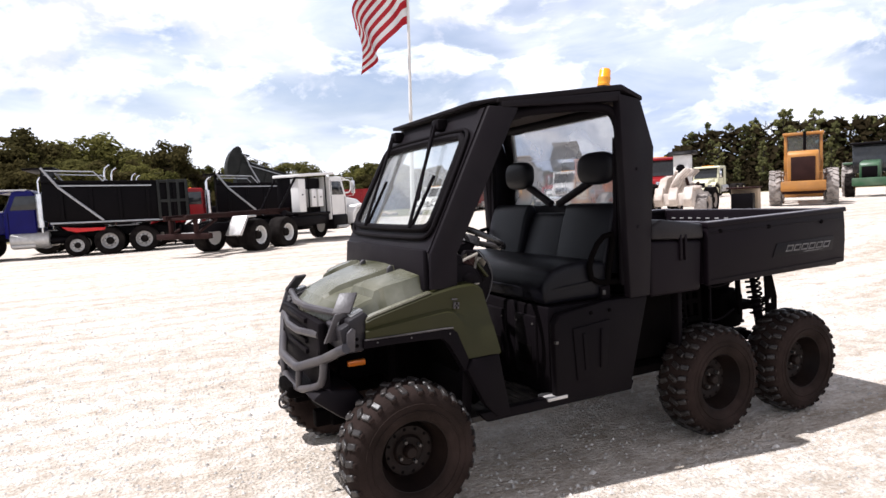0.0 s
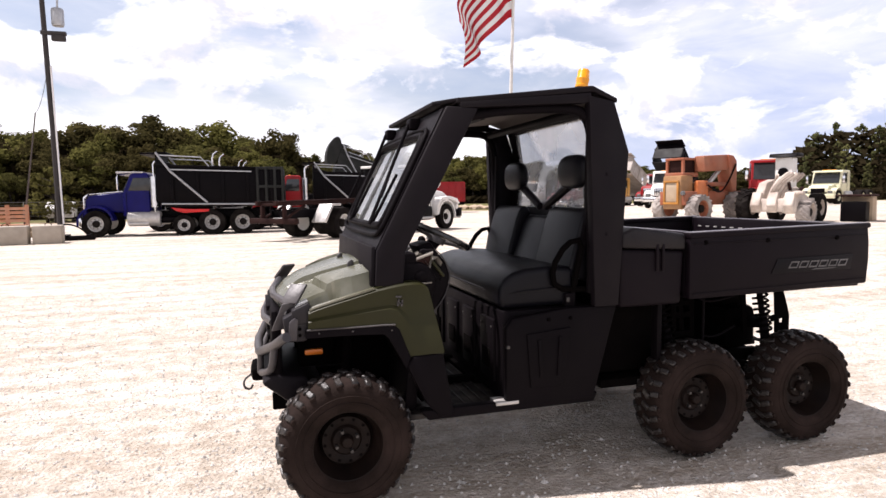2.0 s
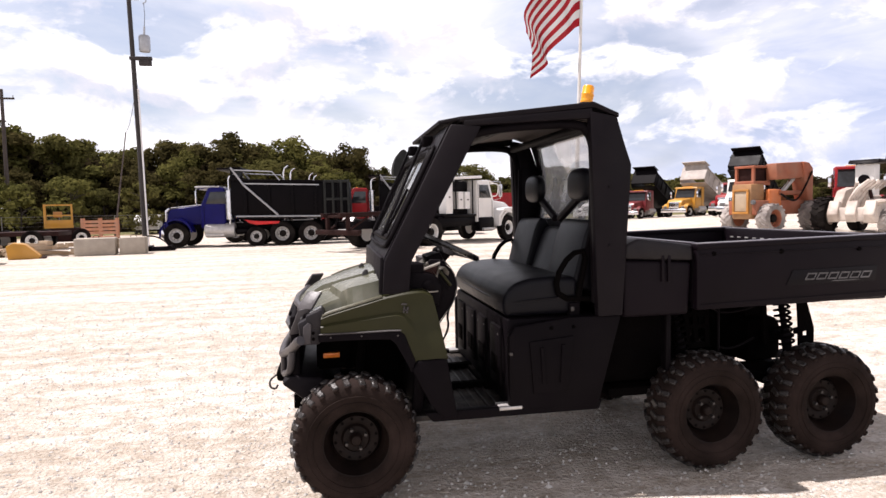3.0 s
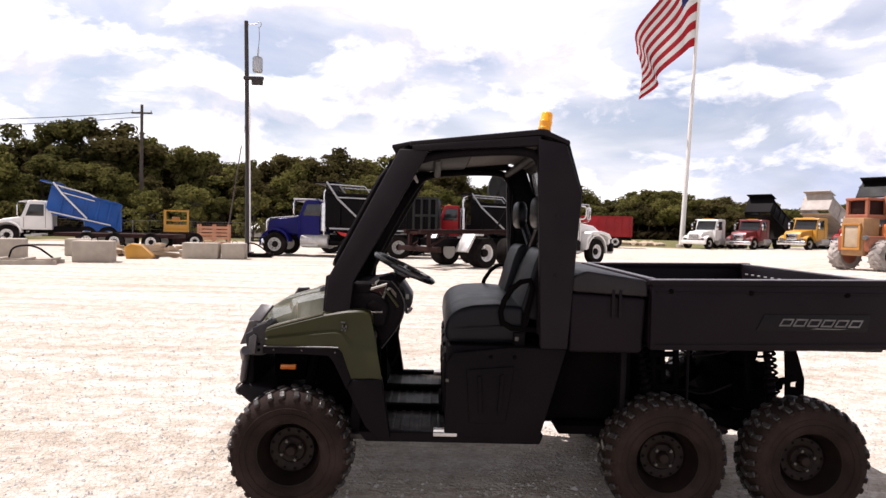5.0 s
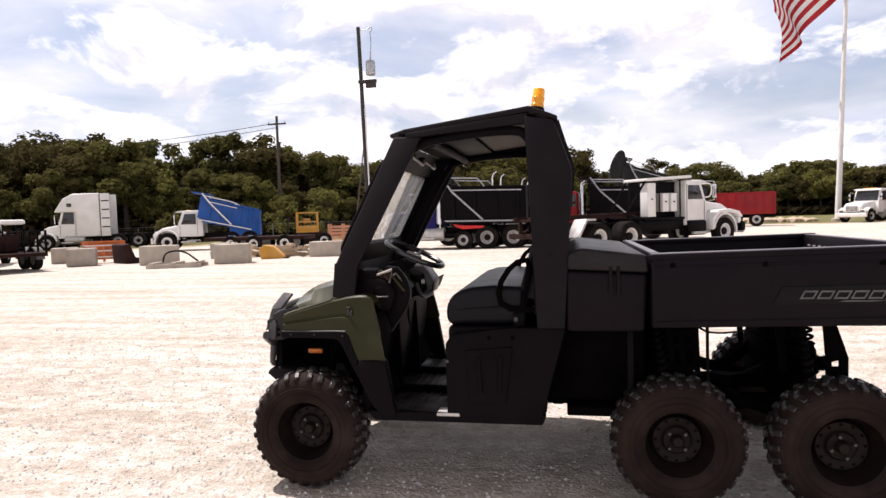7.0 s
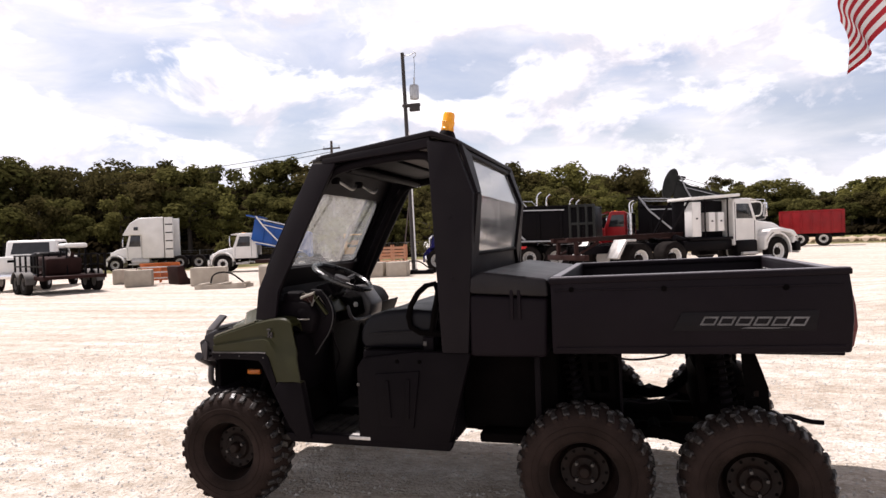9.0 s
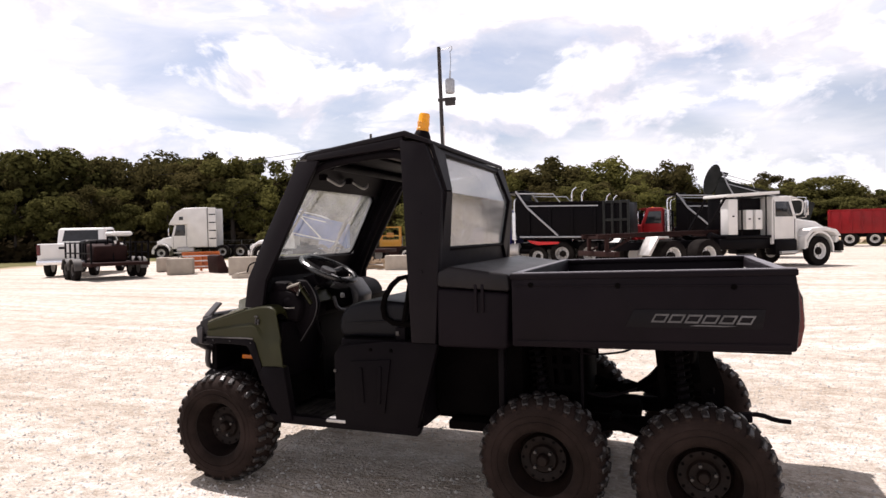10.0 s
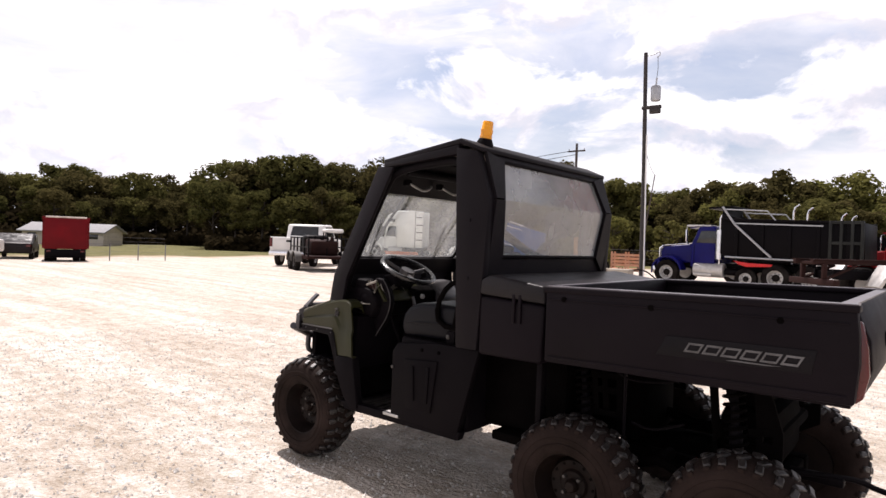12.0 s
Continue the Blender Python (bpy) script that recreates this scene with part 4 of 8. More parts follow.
hood = part("hood", hood_mesh(), HOODOLIVE, UTV, "olive ribbed plastic hood, dusty, sky glare put into its paler colour", smooth=12)
for y in (-0.31, 0.11):
    part("hood_latch", prism(B(), [(0.085, 1.085), (0.088, 1.118), (0.105, 1.134), (0.118, 1.128), (0.122, 1.085)], y - 0.011, y + 0.011, 0.004), GREYPL, hood, "small grey hood latch")
for s in (-1, 1):
    bm = B()
    # stations: x at the top and at the foot, top height, foot height; the side flares out towards the cab
    st = [(-0.135, -0.140, 0.930, 0.842), (-0.10, -0.10, 0.945, 0.844), (-0.03, -0.03, 0.966, 0.847), (0.08, 0.08, 0.997, 0.852), (0.17, 0.20, 1.023, 0.857), (0.22, 0.245, 1.033, 0.857), (0.26, 0.268, 1.041, 0.838), (0.30, 0.292, 1.047, 0.772), (0.34, 0.315, 1.050, 0.706), (0.37, 0.40, 1.049, 0.713), (0.398, 0.445, 1.038, 0.718), (0.415, 0.476, 1.018, 0.722)]
    rows = []
    for xt, xb, zo, zb in st:
        wt, wf = side_top(xt), side_foot(xb)
        inner = min(wt - 0.045, 0.60)
        a, c = xt + (xb - xt) * 0.50, xt + (xb - xt) * 0.58
        wm = (wt + wf) / 2
        rows.append([bm.verts.new(p) for p in (
            (xt, s * (inner - 0.02), zo - 0.045), (xt, s * (inner - 0.008), zo + 0.002), (xt, s * (wt - 0.012), zo + 0.001),
            (xt, s * wt, zo - 0.010), (a, s * (wm - 0.010), zb + (zo - zb) * 0.52),
            (c, s * (wm + 0.004), zb + (zo - zb) * 0.42), (xb, s * wf, zb), (xb, s * (wf - 0.028), zb))])
    for u, v in zip(rows, rows[1:]):
        for j in range(7):
            f = (u[j], v[j], v[j + 1], u[j + 1])
            bm.faces.new(f if s < 0 else f[::-1])
    res = bmesh.ops.extrude_face_region(bm, geom=list(bm.faces))
    bmesh.ops.translate(bm, vec=(0, -s * 0.012, -0.012), verts=[g for g in res["geom"] if isinstance(g, bmesh.types.BMVert)])
    bmesh.ops.recalc_face_normals(bm, faces=bm.faces)
    fd = part("front_fender", bm, OLIVE, UTV, "olive plastic fender and cowl with a black riveted edge", smooth=28)
    # paler strip paints the sun on the fender's upward edge
    part("fender_ledge", sweep_strip([(x, s * (side_top(x) - 0.024), z) for x, z in ((-0.13, 0.9365), (-0.10, 0.9495), (-0.03, 0.9705), (0.08, 1.0015), (0.165, 1.0260))], (0, 0.019, 0), 0.004), HOODOLIVE, fd, "narrow ledge along the fender, sunlight put into its paler colour")
    # black flare under the olive skin, turning down to the sill behind the wheel
    bm = B()
    tr = [(-0.150, 0.842, 0.806), (-0.04, 0.846, 0.812), (0.10, 0.852, 0.816), (0.20, 0.856, 0.815), (0.246, 0.856, 0.790), (0.270, 0.836, 0.745), (0.294, 0.770, 0.700), (0.318, 0.708, 0.650)]
    rows = []
    for x, zt, zl in tr:
        w = side_foot(x)
        rows.append([bm.verts.new(p) for p in ((x, s * (w - 0.05), zt), (x, s * (w + 0.003), zt), (x, s * (w + 0.006), zt - 0.006), (x - (0.02 if x > 0.24 else 0.0), s * (w + 0.004), zl), (x - (0.02 if x > 0.24 else 0.0), s * (w - 0.05), zl))])
    for u, v in zip(rows, rows[1:]):
        for j in range(5):
            k = (j + 1) % 5
            bm.faces.new((u[j], v[j], v[k], u[k]))
    bm.faces.new(rows[0])
    bm.faces.new(rows[-1][::-1])
    bmesh.ops.recalc_face_normals(bm, faces=bm.faces)
    part("wheel_arch_trim", bm, BLACK, fd)
    # grey tube paints the highlight along the scuffed flare edge
    part("trim_edge", tube(B(), [(x, s * (side_foot(x) + 0.004), z + 0.002) for x, z in ((-0.145, 0.842), (-0.03, 0.847), (0.10, 0.852), (0.20, 0.857), (0.252, 0.857))], 0.0045, 6), GREYPL, fd, "pale edge of the black flare, scuffs and a painted highlight")
    for x, z in ((-0.09, 0.829), (0.06, 0.834), (0.235, 0.834)):
        part("rivet", lathe(B(), [(0, -0.003), (0.004, -0.002), (0.005, 0.003), (0, 0.003)], 8, pose(x, s * (side_foot(x) + 0.006), z)), GREYPL, fd)
    for pts in ([(0.258, 0.985), (0.262, 0.991), (0.284, 0.989), (0.280, 0.983)], [(0.264, 0.945), (0.268, 0.976), (0.275, 0.976), (0.271, 0.945)], [(0.280, 0.942), (0.284, 0.972), (0.292, 0.972), (0.288, 0.942)], [(0.266, 0.955), (0.266, 0.961), (0.289, 0.959), (0.288, 0.953)]):
        part("cowl_mark", prism(B(), pts, s * 0.655, s * 0.6795), GREYPL, fd, "small faded silver mark")
    bm = B()
    prism(bm, [(0.330, 0.708), (0.474, 0.714), (0.525, 0.41), (0.455, 0.405), (0.392, 0.475), (0.300, 0.660)], s * 0.655, s * 0.712, 0.010)
    part("lower_cowl", bm, BLACK, UTV)
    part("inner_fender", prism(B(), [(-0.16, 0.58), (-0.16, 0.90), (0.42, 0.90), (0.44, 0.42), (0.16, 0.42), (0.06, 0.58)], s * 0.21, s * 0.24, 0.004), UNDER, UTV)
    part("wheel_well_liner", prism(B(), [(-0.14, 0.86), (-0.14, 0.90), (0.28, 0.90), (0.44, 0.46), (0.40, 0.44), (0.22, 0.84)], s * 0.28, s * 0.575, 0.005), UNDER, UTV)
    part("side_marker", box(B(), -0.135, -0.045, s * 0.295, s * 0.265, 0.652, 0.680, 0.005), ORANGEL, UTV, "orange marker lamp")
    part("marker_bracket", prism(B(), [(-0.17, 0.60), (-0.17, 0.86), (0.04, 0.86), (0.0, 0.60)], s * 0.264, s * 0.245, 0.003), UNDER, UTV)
    bm = B()
    prism(bm, [(-0.235, 0.885), (-0.225, 0.935), (-0.15, 0.955), (-0.12, 0.90)], s * 0.44, s * 0.53, 0.012)
    hl = part("headlight", bm, BLACK, UTV, "dark headlamp behind the brush guard")
    part("lens", box(B(), -0.242, -0.222, s * 0.455, s * 0.515, 0.893, 0.928, 0.006), LAMPGL, hl, "clear lamp lens")
    bm = B()
    prism(bm, [(-0.235, 0.79), (-0.25, 0.90), (-0.20, 0.925), (-0.13, 0.935), (-0.125, 0.86), (-0.145, 0.79)], s * 0.34, s * 0.585, 0.010)
    fa = part("front_fascia", bm, FASCIA, UTV)
    for z in (0.82, 0.85, 0.88):
        part("bolt_hole", lathe(B(), [(0, -0.003), (0.008, -0.003), (0.008, 0.003), (0, 0.003)], 8, pose(-0.175, s * 0.587, z)), UNDER, fa)
    bz = part("headlight_bezel", prism(B(), [(-0.205, 0.87), (-0.210, 0.935), (-0.135, 0.968), (-0.118, 0.950), (-0.12, 0.87)], s * 0.42, s * 0.592, 0.008), FASCIA, UTV)
    part("bezel_lens", prism(B(), [(-0.190, 0.943), (-0.135, 0.968), (-0.132, 0.974), (-0.192, 0.949)], s * 0.46, s * 0.57, 0.002), LAMPGL, bz, "cloudy lamp lens")
    # brush guard arms
    bm = B()
    path = [(-0.266, s * 0.495, 0.838), (-0.216, s * 0.512, 0.960), (-0.165, s * 0.466, 1.036)]
    for a, b in zip(path, path[1:]):
        a, b = Vector(a), Vector(b)
        d = (b - a).normalized()
        side = Vector((0.036, s * 0.020, 0)) if b.z > 1.0 else Vector((0.032, 0.0, 0.004))
        up = d.cross(side).normalized() * 0.008
        tmp = bmesh.new()
        vs = [tmp.verts.new(p + sx * side + sz * up) for p in (a - d * 0.004, b + d * 0.004) for sx, sz in ((-1, -1), (1, -1), (1, 1), (-1, 1))]
        for q in ((0, 1, 2, 3), (7, 6, 5, 4), (0, 4, 5, 1), (1, 5, 6, 2), (2, 6, 7, 3), (3, 7, 4, 0)):
            tmp.faces.new([vs[k] for k in q])
        bmesh.ops.recalc_face_normals(tmp, faces=tmp.faces)
        soften(tmp, 0.004)
        merge(bm, tmp)
    tube(bm, [(-0.235, s * 0.49, 0.90), (-0.24, s * 0.40, 0.90)], 0.016, 8)
    part("brush_guard_arm", bm, GUARDM, UTV)
    part("brush_guard_post", prism(B(), [(-0.300, 0.57), (-0.305, 0.74), (-0.285, 0.90), (-0.255, 0.90), (-0.270, 0.74), (-0.262, 0.57)], s * 0.36, s * 0.385, 0.006), BLACK, UTV)
bm = B()
box(bm, -0.30, -0.25, -0.40, 0.40, 0.58, 0.91, 0.02)
for z in (0.74, 0.79, 0.84, 0.89):
    box(bm, -0.315, -0.29, -0.20, 0.20, z - 0.012, z + 0.012, 0.004)
part("grille", bm, BLACK, UTV)
bm = B()
side_run = [(-0.235, 0.612, 0.822), (-0.250, 0.585, 0.810), (-0.290, 0.431, 0.744), (-0.346, 0.205, 0.672), (-0.356, 0.165, 0.664)]
tube(bm, [(x, -y, z) for x, y, z in side_run] + [(-0.360, 0.0, 0.664)] + side_run[::-1], 0.023, 12)
loop = [(-0.288, 0.431, 0.740), (-0.300, 0.430, 0.640), (-0.318, 0.375, 0.605), (-0.356, 0.150, 0.545)]
tube(bm, [(x, -y, z) for x, y, z in loop] + loop[::-1], 0.018, 10, rounds=1)
for s in (-1, 1):
    tube(bm, [(-0.350, s * 0.190, 0.668), (-0.354, s * 0.170, 0.552)], 0.017, 10)
tube(bm, [(-0.290, -0.385, 0.85), (-0.325, -0.10, 0.83), (-0.325, 0.10, 0.83), (-0.290, 0.385, 0.85)], 0.018, 8)
tube(bm, [(-0.225, -0.46, 0.955), (-0.275, -0.12, 0.945), (-0.275, 0.12, 0.945), (-0.225, 0.46, 0.955)], 0.018, 8)
for s in (-1, 1):
    prism(bm, [(-0.228, 0.80), (-0.222, 0.885), (-0.198, 0.905), (-0.182, 0.895), (-0.190, 0.80)], s * 0.588, s * 0.602, 0.004)
part("brush_guard", bm, GUARDM, UTV, "black tubular front brush guard")
bm = B()
prism(bm, [(-0.355, 0.56), (-0.30, 0.60), (-0.14, 0.58), (-0.02, 0.42), (-0.06, 0.38), (-0.22, 0.45)], -0.42, 0.42, 0.02)
part("skid_plate", bm, STEEL, UTV)
bm = B()
box(bm, -0.40, -0.30, -0.12, 0.12, 0.49, 0.56, 0.02)
lathe(bm, [(0, -0.07), (0.035, -0.07), (0.035, 0.07), (0, 0.07)], 14, pose(-0.37, 0, 0.525))
winch = part("winch", bm, UNDER, UTV)
part("tow_hook", tube(B(), [(-0.40, -0.10, 0.53), (-0.44, -0.10, 0.50), (-0.44, -0.10, 0.46), (-0.41, -0.10, 0.445), (-0.395, -0.10, 0.47)], 0.006, 6, rounds=1), GREYPL, winch)

# cab: it narrows from the rear pillars to the windshield, more so at the roof
def cab_half(x, z):
    lean = 0.0755 + 0.0885 * min(max((z - 1.03) / 0.87, 0.0), 1.0)
    return 0.725 - lean * max(0.0, 1.25 - x)


def narrowed(bm):
    for v in bm.verts:
        v.co.y *= cab_half(v.co.x, v.co.z) / 0.725
    return bm


for s in (-1, 1):
    bm = B()
    prism(bm, [(0.17, 1.035), (0.183, 1.20), (0.535, 1.875), (0.685, 1.865), (0.315, 1.19), (0.30, 1.035)], s * 0.697, s * 0.725, 0.006)
    part("front_pillar", narrowed(bm), STEEL, UTV)
    bm = B()
    prism(bm, [(0.60, 1.865), (0.60, 1.895), (1.24, 1.945), (1.24, 1.895)], s * 0.675, s * 0.725, 0.006)
    part("roof_rail", narrowed(bm), STEEL, UTV)
    bm = B()
    prism(bm, [(1.225, 1.93), (1.365, 1.905), (1.45, 1.66), (1.40, 0.885), (1.265, 0.885)], s * 0.675, s * 0.727, 0.008)
    for z in (1.55, 1.25):
        lathe(bm, [(0, -0.004), (0.009, -0.003), (0.01, 0.004), (0, 0.004)], 8, pose(1.33, s * 0.729, z))
    part("rear_pillar", bm, STEEL, UTV)
bm = B()
prism(bm, [(0.585, 1.888), (0.585, 1.914), (1.25, 1.978), (1.385, 1.922), (1.385, 1.898), (1.25, 1.948)], -0.722, 0.722, 0.008)
roof = part("roof", narrowed(bm), STEEL, UTV)
part("roof_visor", slab(B(), [(0.488, -0.515, 1.906), (0.60, -0.612, 1.917), (0.60, 0.612, 1.917), (0.488, 0.515, 1.906)], 0.020, 0.004), STEEL, roof)
part("headliner", prism(B(), [(0.93, 1.902), (0.93, 1.912), (1.25, 1.944), (1.36, 1.90), (1.36, 1.893), (1.25, 1.936)], -0.62, 0.62), LINER, roof, "pale grey-brown headliner")
part("visor_panel", prism(B(), [(0.56, 1.855), (0.56, 1.878), (0.92, 1.906), (0.92, 1.885)], -0.565, 0.565, 0.004), BLACK, roof)


def on_ws(y, v):
    """A point of the windshield's plane: v from 0 at its foot to 1 at the roof."""
    x, z = 0.180 + 0.345 * v, 1.205 + 0.665 * v
    return Vector((x, y, z))


def ring(bm, outer, inner, th, bev=0.0):
    for i in range(len(outer)):
        k = (i + 1) % len(outer)
        slab(bm, [outer[i], outer[k], inner[k], inner[i]], th, bev)


bm = B()
ring(bm, [on_ws(-0.605, 0), on_ws(0.605, 0), on_ws(0.585, 1), on_ws(-0.585, 1)], [on_ws(-0.562, 0.16), on_ws(0.562, 0.16), on_ws(0.545, 0.80), on_ws(-0.545, 0.80)], -0.018)
wf = part("windshield_frame", bm, STEEL, UTV)
nrm_ws = (on_ws(1, 0) - on_ws(0, 0)).cross(on_ws(0, 1) - on_ws(0, 0)).normalized()
off = nrm_ws * 0.012 if nrm_ws.x < 0 else nrm_ws * -0.012
bm = B()
tube(bm, [on_ws(y, v) + off for y, v in ((-0.548, 0.23), (-0.533, 0.17), (-0.47, 0.145), (0.47, 0.145), (0.533, 0.17), (0.548, 0.23), (0.535, 0.73), (0.515, 0.785), (0.45, 0.815), (-0.45, 0.815), (-0.515, 0.785), (-0.535, 0.73))], 0.019, 8, rounds=2, closed=True)
tube(bm, [on_ws(y, v) + off for y, v in ((-0.582, 0.20), (-0.572, 0.115), (-0.49, 0.075), (0.49, 0.075), (0.572, 0.115), (0.582, 0.20), (0.565, 0.76), (0.535, 0.83), (0.46, 0.86), (-0.46, 0.86), (-0.535, 0.83), (-0.565, 0.76))], 0.011, 8, rounds=2, closed=True)
part("gasket", bm, BLACK, wf)
bm = B()
slab(bm, [on_ws(-0.568, 0.15), on_ws(0.568, 0.15), on_ws(0.55, 0.81), on_ws(-0.55, 0.81)], 0.004)
ws = part("windshield", bm, WSGLASS, UTV, "clear dusty windshield glass")
ws.visible_shadow = False
bm = B()
prism(bm, [(0.155, 1.03), (0.165, 1.215), (0.19, 1.215), (0.19, 1.03)], -0.675, 0.675, 0.006)
part("lower_cab_panel", narrowed(bm), STEEL, UTV)
for y0, y1, bend in ((-0.18, -0.36, -0.5), (0.42, 0.30, 0.18)):
    bm = B()
    a, c = on_ws(y0, 0.93) + off * 4, on_ws(y1, 0.14) + off * 3
    tube(bm, [on_ws(y0, 0.93), a, c], 0.009, 6)
    tube(bm, [on_ws(y0 + 0.035, 0.93), on_ws(y0 + 0.035, 0.93) + off * 4, on_ws(y1 + 0.025, 0.34) + off * 3], 0.007, 6)
    box(bm, -0.03, 0.03, -0.04, 0.04, -0.03, 0.03, 0.01, Matrix.Translation(on_ws(y0, 0.93) + off * 2))
    wa = part("wiper_arm", bm, BLACK, UTV)
    bm = B()
    tube(bm, [on_ws(y1 - 0.02, 0.52) + off * 2, c - off], 0.010, 4)
    part("wiper_blade", bm, BLACK, wa)
for y in (-0.36, -0.04):
    bm = B()
    tube(bm, [(0.56, y, 1.80), (0.60, y + 0.03, 1.77), (0.61, y + 0.09, 1.75), (0.60, y + 0.16, 1.77), (0.59, y + 0.19, 1.79)], 0.008, 6, rounds=2)
    lt = part("windshield_latch", bm, DULLSILVER, UTV, "bent bare-metal latch lever")
    part("latch_mount", box(B(), 0.53, 0.575, y - 0.02, y + 0.02, 1.78, 1.82, 0.008), BLACK, lt)

# roll cage inside the sheet-metal cab
for s in (-1, 1):
    part("roll_bar", narrowed(tube(B(), [(0.262, s * 0.66, 1.06), (0.272, s * 0.66, 1.20), (0.580, s * 0.66, 1.78), (0.690, s * 0.66, 1.852), (1.17, s * 0.668, 1.882), (1.25, s * 0.668, 1.83), (1.275, s * 0.668, 1.70), (1.275, s * 0.668, 0.95)], 0.024, 10, rounds=2)), BLACK, UTV)
part("roll_bar", tube(B(), [(0.73, -0.56, 1.842), (0.73, 0.56, 1.842)], 0.024, 10), BLACK, UTV)
part("roll_bar", tube(B(), [(1.23, -0.64, 1.862), (1.23, 0.64, 1.862)], 0.024, 10), BLACK, UTV)

# back wall of the cab with its plastic window
K = [(1.385, 0.885), (1.395, 1.26), (1.445, 1.66), (1.372, 1.90)]


def on_back(z):
    for (x0, z0), (x1, z1) in zip(K, K[1:]):
        if z <= z1:
            return x0 + (x1 - x0) * (z - z0) / (z1 - z0)
    return K[-1][0]


def bk(y, z):
    return Vector((on_back(z), y, z))


bm = B()
slab(bm, [bk(-0.68, 0.885), bk(0.68, 0.885), bk(0.68, 1.26), bk(-0.68, 1.26)], 0.02)
W = [(0.55, 1.365), (0.60, 1.66), (0.53, 1.865)]
slab(bm, [bk(-0.68, 1.26), bk(0.68, 1.26), bk(0.55, 1.365), bk(-0.55, 1.365)], 0.02)
for s in (-1, 1):
    for (y0, z0), (y1, z1) in zip(W, W[1:]):
        q = [bk(s * 0.68, z0 if z0 > 1.4 else 1.26), bk(s * y0, z0), bk(s * y1, z1), bk(s * 0.68, z1 if z1 < 1.8 else 1.90)]
        slab(bm, q if s > 0 else q[::-1], 0.02)
slab(bm, [bk(-0.53, 1.865), bk(0.53, 1.865), bk(0.68, 1.90), bk(-0.68, 1.90)], 0.02)
bw = part("rear_wall", bm, STEEL, UTV)
bm = B()
slab(bm, [bk(-0.565, 1.35), bk(0.565, 1.35), bk(0.615, 1.66), bk(-0.615, 1.66)], 0.004)
slab(bm, [bk(-0.615, 1.66), bk(0.615, 1.66), bk(0.54, 1.875), bk(-0.54, 1.875)], 0.004)
rw = part("rear_window", bm, PLEXI, UTV, "hazy clear plastic rear window, bent across the middle")
rw.visible_shadow = False
bm = B()
tube(bm, [bk(y, z) + Vector((0.006, 0, 0)) for y, z in ((-0.55, 1.365), (0.55, 1.365), (0.60, 1.66), (0.53, 1.865), (-0.53, 1.865), (-0.60, 1.66))], 0.010, 6, closed=True)
part("window_seal", bm, BLACK, bw)

# beacon on the roof
beacon = thing("warning_beacon", "amber warning beacon on a black base on the cab roof", "beacon", pose(0.97 + 1.275, 3.25 - 0.545, 1.952, 0, 9, 0))
lathe_m = pose(0, 0, 0, 90, 0, 0)
part("base", lathe(B(), [(0, 0.0), (0.050, 0.0), (0.047, 0.018), (0.034, 0.045), (0.0, 0.045)], 24, lathe_m), BLACK, beacon)
part("lens", lathe(B(), [(0, 0.045), (0.033, 0.046), (0.034, 0.058), (0.031, 0.062), (0.033, 0.085), (0.034, 0.092), (0.031, 0.096), (0.030, 0.130), (0.024, 0.139), (0, 0.140)], 24, lathe_m), AMBER, beacon, "ribbed amber plastic lens")

# storage box behind the cab
bm = B()
prism(bm, [(1.408, 0.87), (1.41, 1.17), (1.79, 1.15), (1.775, 0.87)], -0.725, 0.725, 0.02, seg=3)
for s in (-1, 1):
    for x in (1.62, 1.655):
        box(bm, x - 0.008, x + 0.008, s * 0.722, s * 0.738, 1.05, 1.19, 0.004)
sbx = part("storage_box", bm, BEDBLK, UTV)
bm = B()
prism(bm, [(1.415, 1.175), (1.42, 1.252), (1.48, 1.280), (1.79, 1.240), (1.795, 1.155)], -0.735, 0.735, 0.016, seg=3)
part("box_lid", bm, LIDBLK, sbx)

# cargo bed
X0, X1, YB, ZB, ZT = 1.805, 3.022, 0.750, 0.885, 1.260
for s in (-1, 1):
    bm = prism(B(), [(X0, ZB + 0.008), (X0, ZT - 0.02), (X1 - 0.010, ZT + 0.006), (X1 + 0.003, 1.16), (X1 + 0.006, 1.06), (X1 - 0.006, ZB + 0.034), (X0 + 0.7, ZB + 0.018)], s * (YB - 0.045), s * YB, 0.012)
    bs = part("bed_side", bm, BEDBLK, UTV)
    part("pressed_rib", prism(B(), [(X0 + 0.02, 1.182), (X0 + 0.02, 1.190), (X1 - 0.03, 1.203), (X1 - 0.03, 1.195)], s * (YB - 0.002), s * (YB + 0.005), 0.002), BEDBLK, bs)
    part("pressed_rib", prism(B(), [(X0 + 0.02, 0.915), (X0 + 0.02, 0.925), (X1 - 0.03, 0.952), (X1 - 0.03, 0.942)], s * (YB - 0.002), s * (YB + 0.004), 0.002), BEDBLK, bs)
for s in (-1, 1):
    bm = B()
    prism(bm, [(X0 - 0.005, ZT - 0.045), (X0 - 0.005, ZT - 0.018), (X1, ZT + 0.006), (X1, ZT - 0.02)], s * (YB - 0.065), s * (YB + 0.008), 0.006)
    part("bed_rim", bm, BEDBLK, UTV)
    for x in (1.90, 2.30, 2.78):
        part("bolt_cap", lathe(B(), [(0, -0.004), (0.012, -0.004), (0.013, 0.004), (0, 0.004)], 10, pose(x, s * (YB + 0.003), 1.19)), UNDER, UTV)
bm = B()
box(bm, X0, X0 + 0.045, -YB + 0.046, YB - 0.046, ZB + 0.012, ZT - 0.016, 0.01)
part("bed_headboard", bm, BEDBLK, UTV)
bm = B()
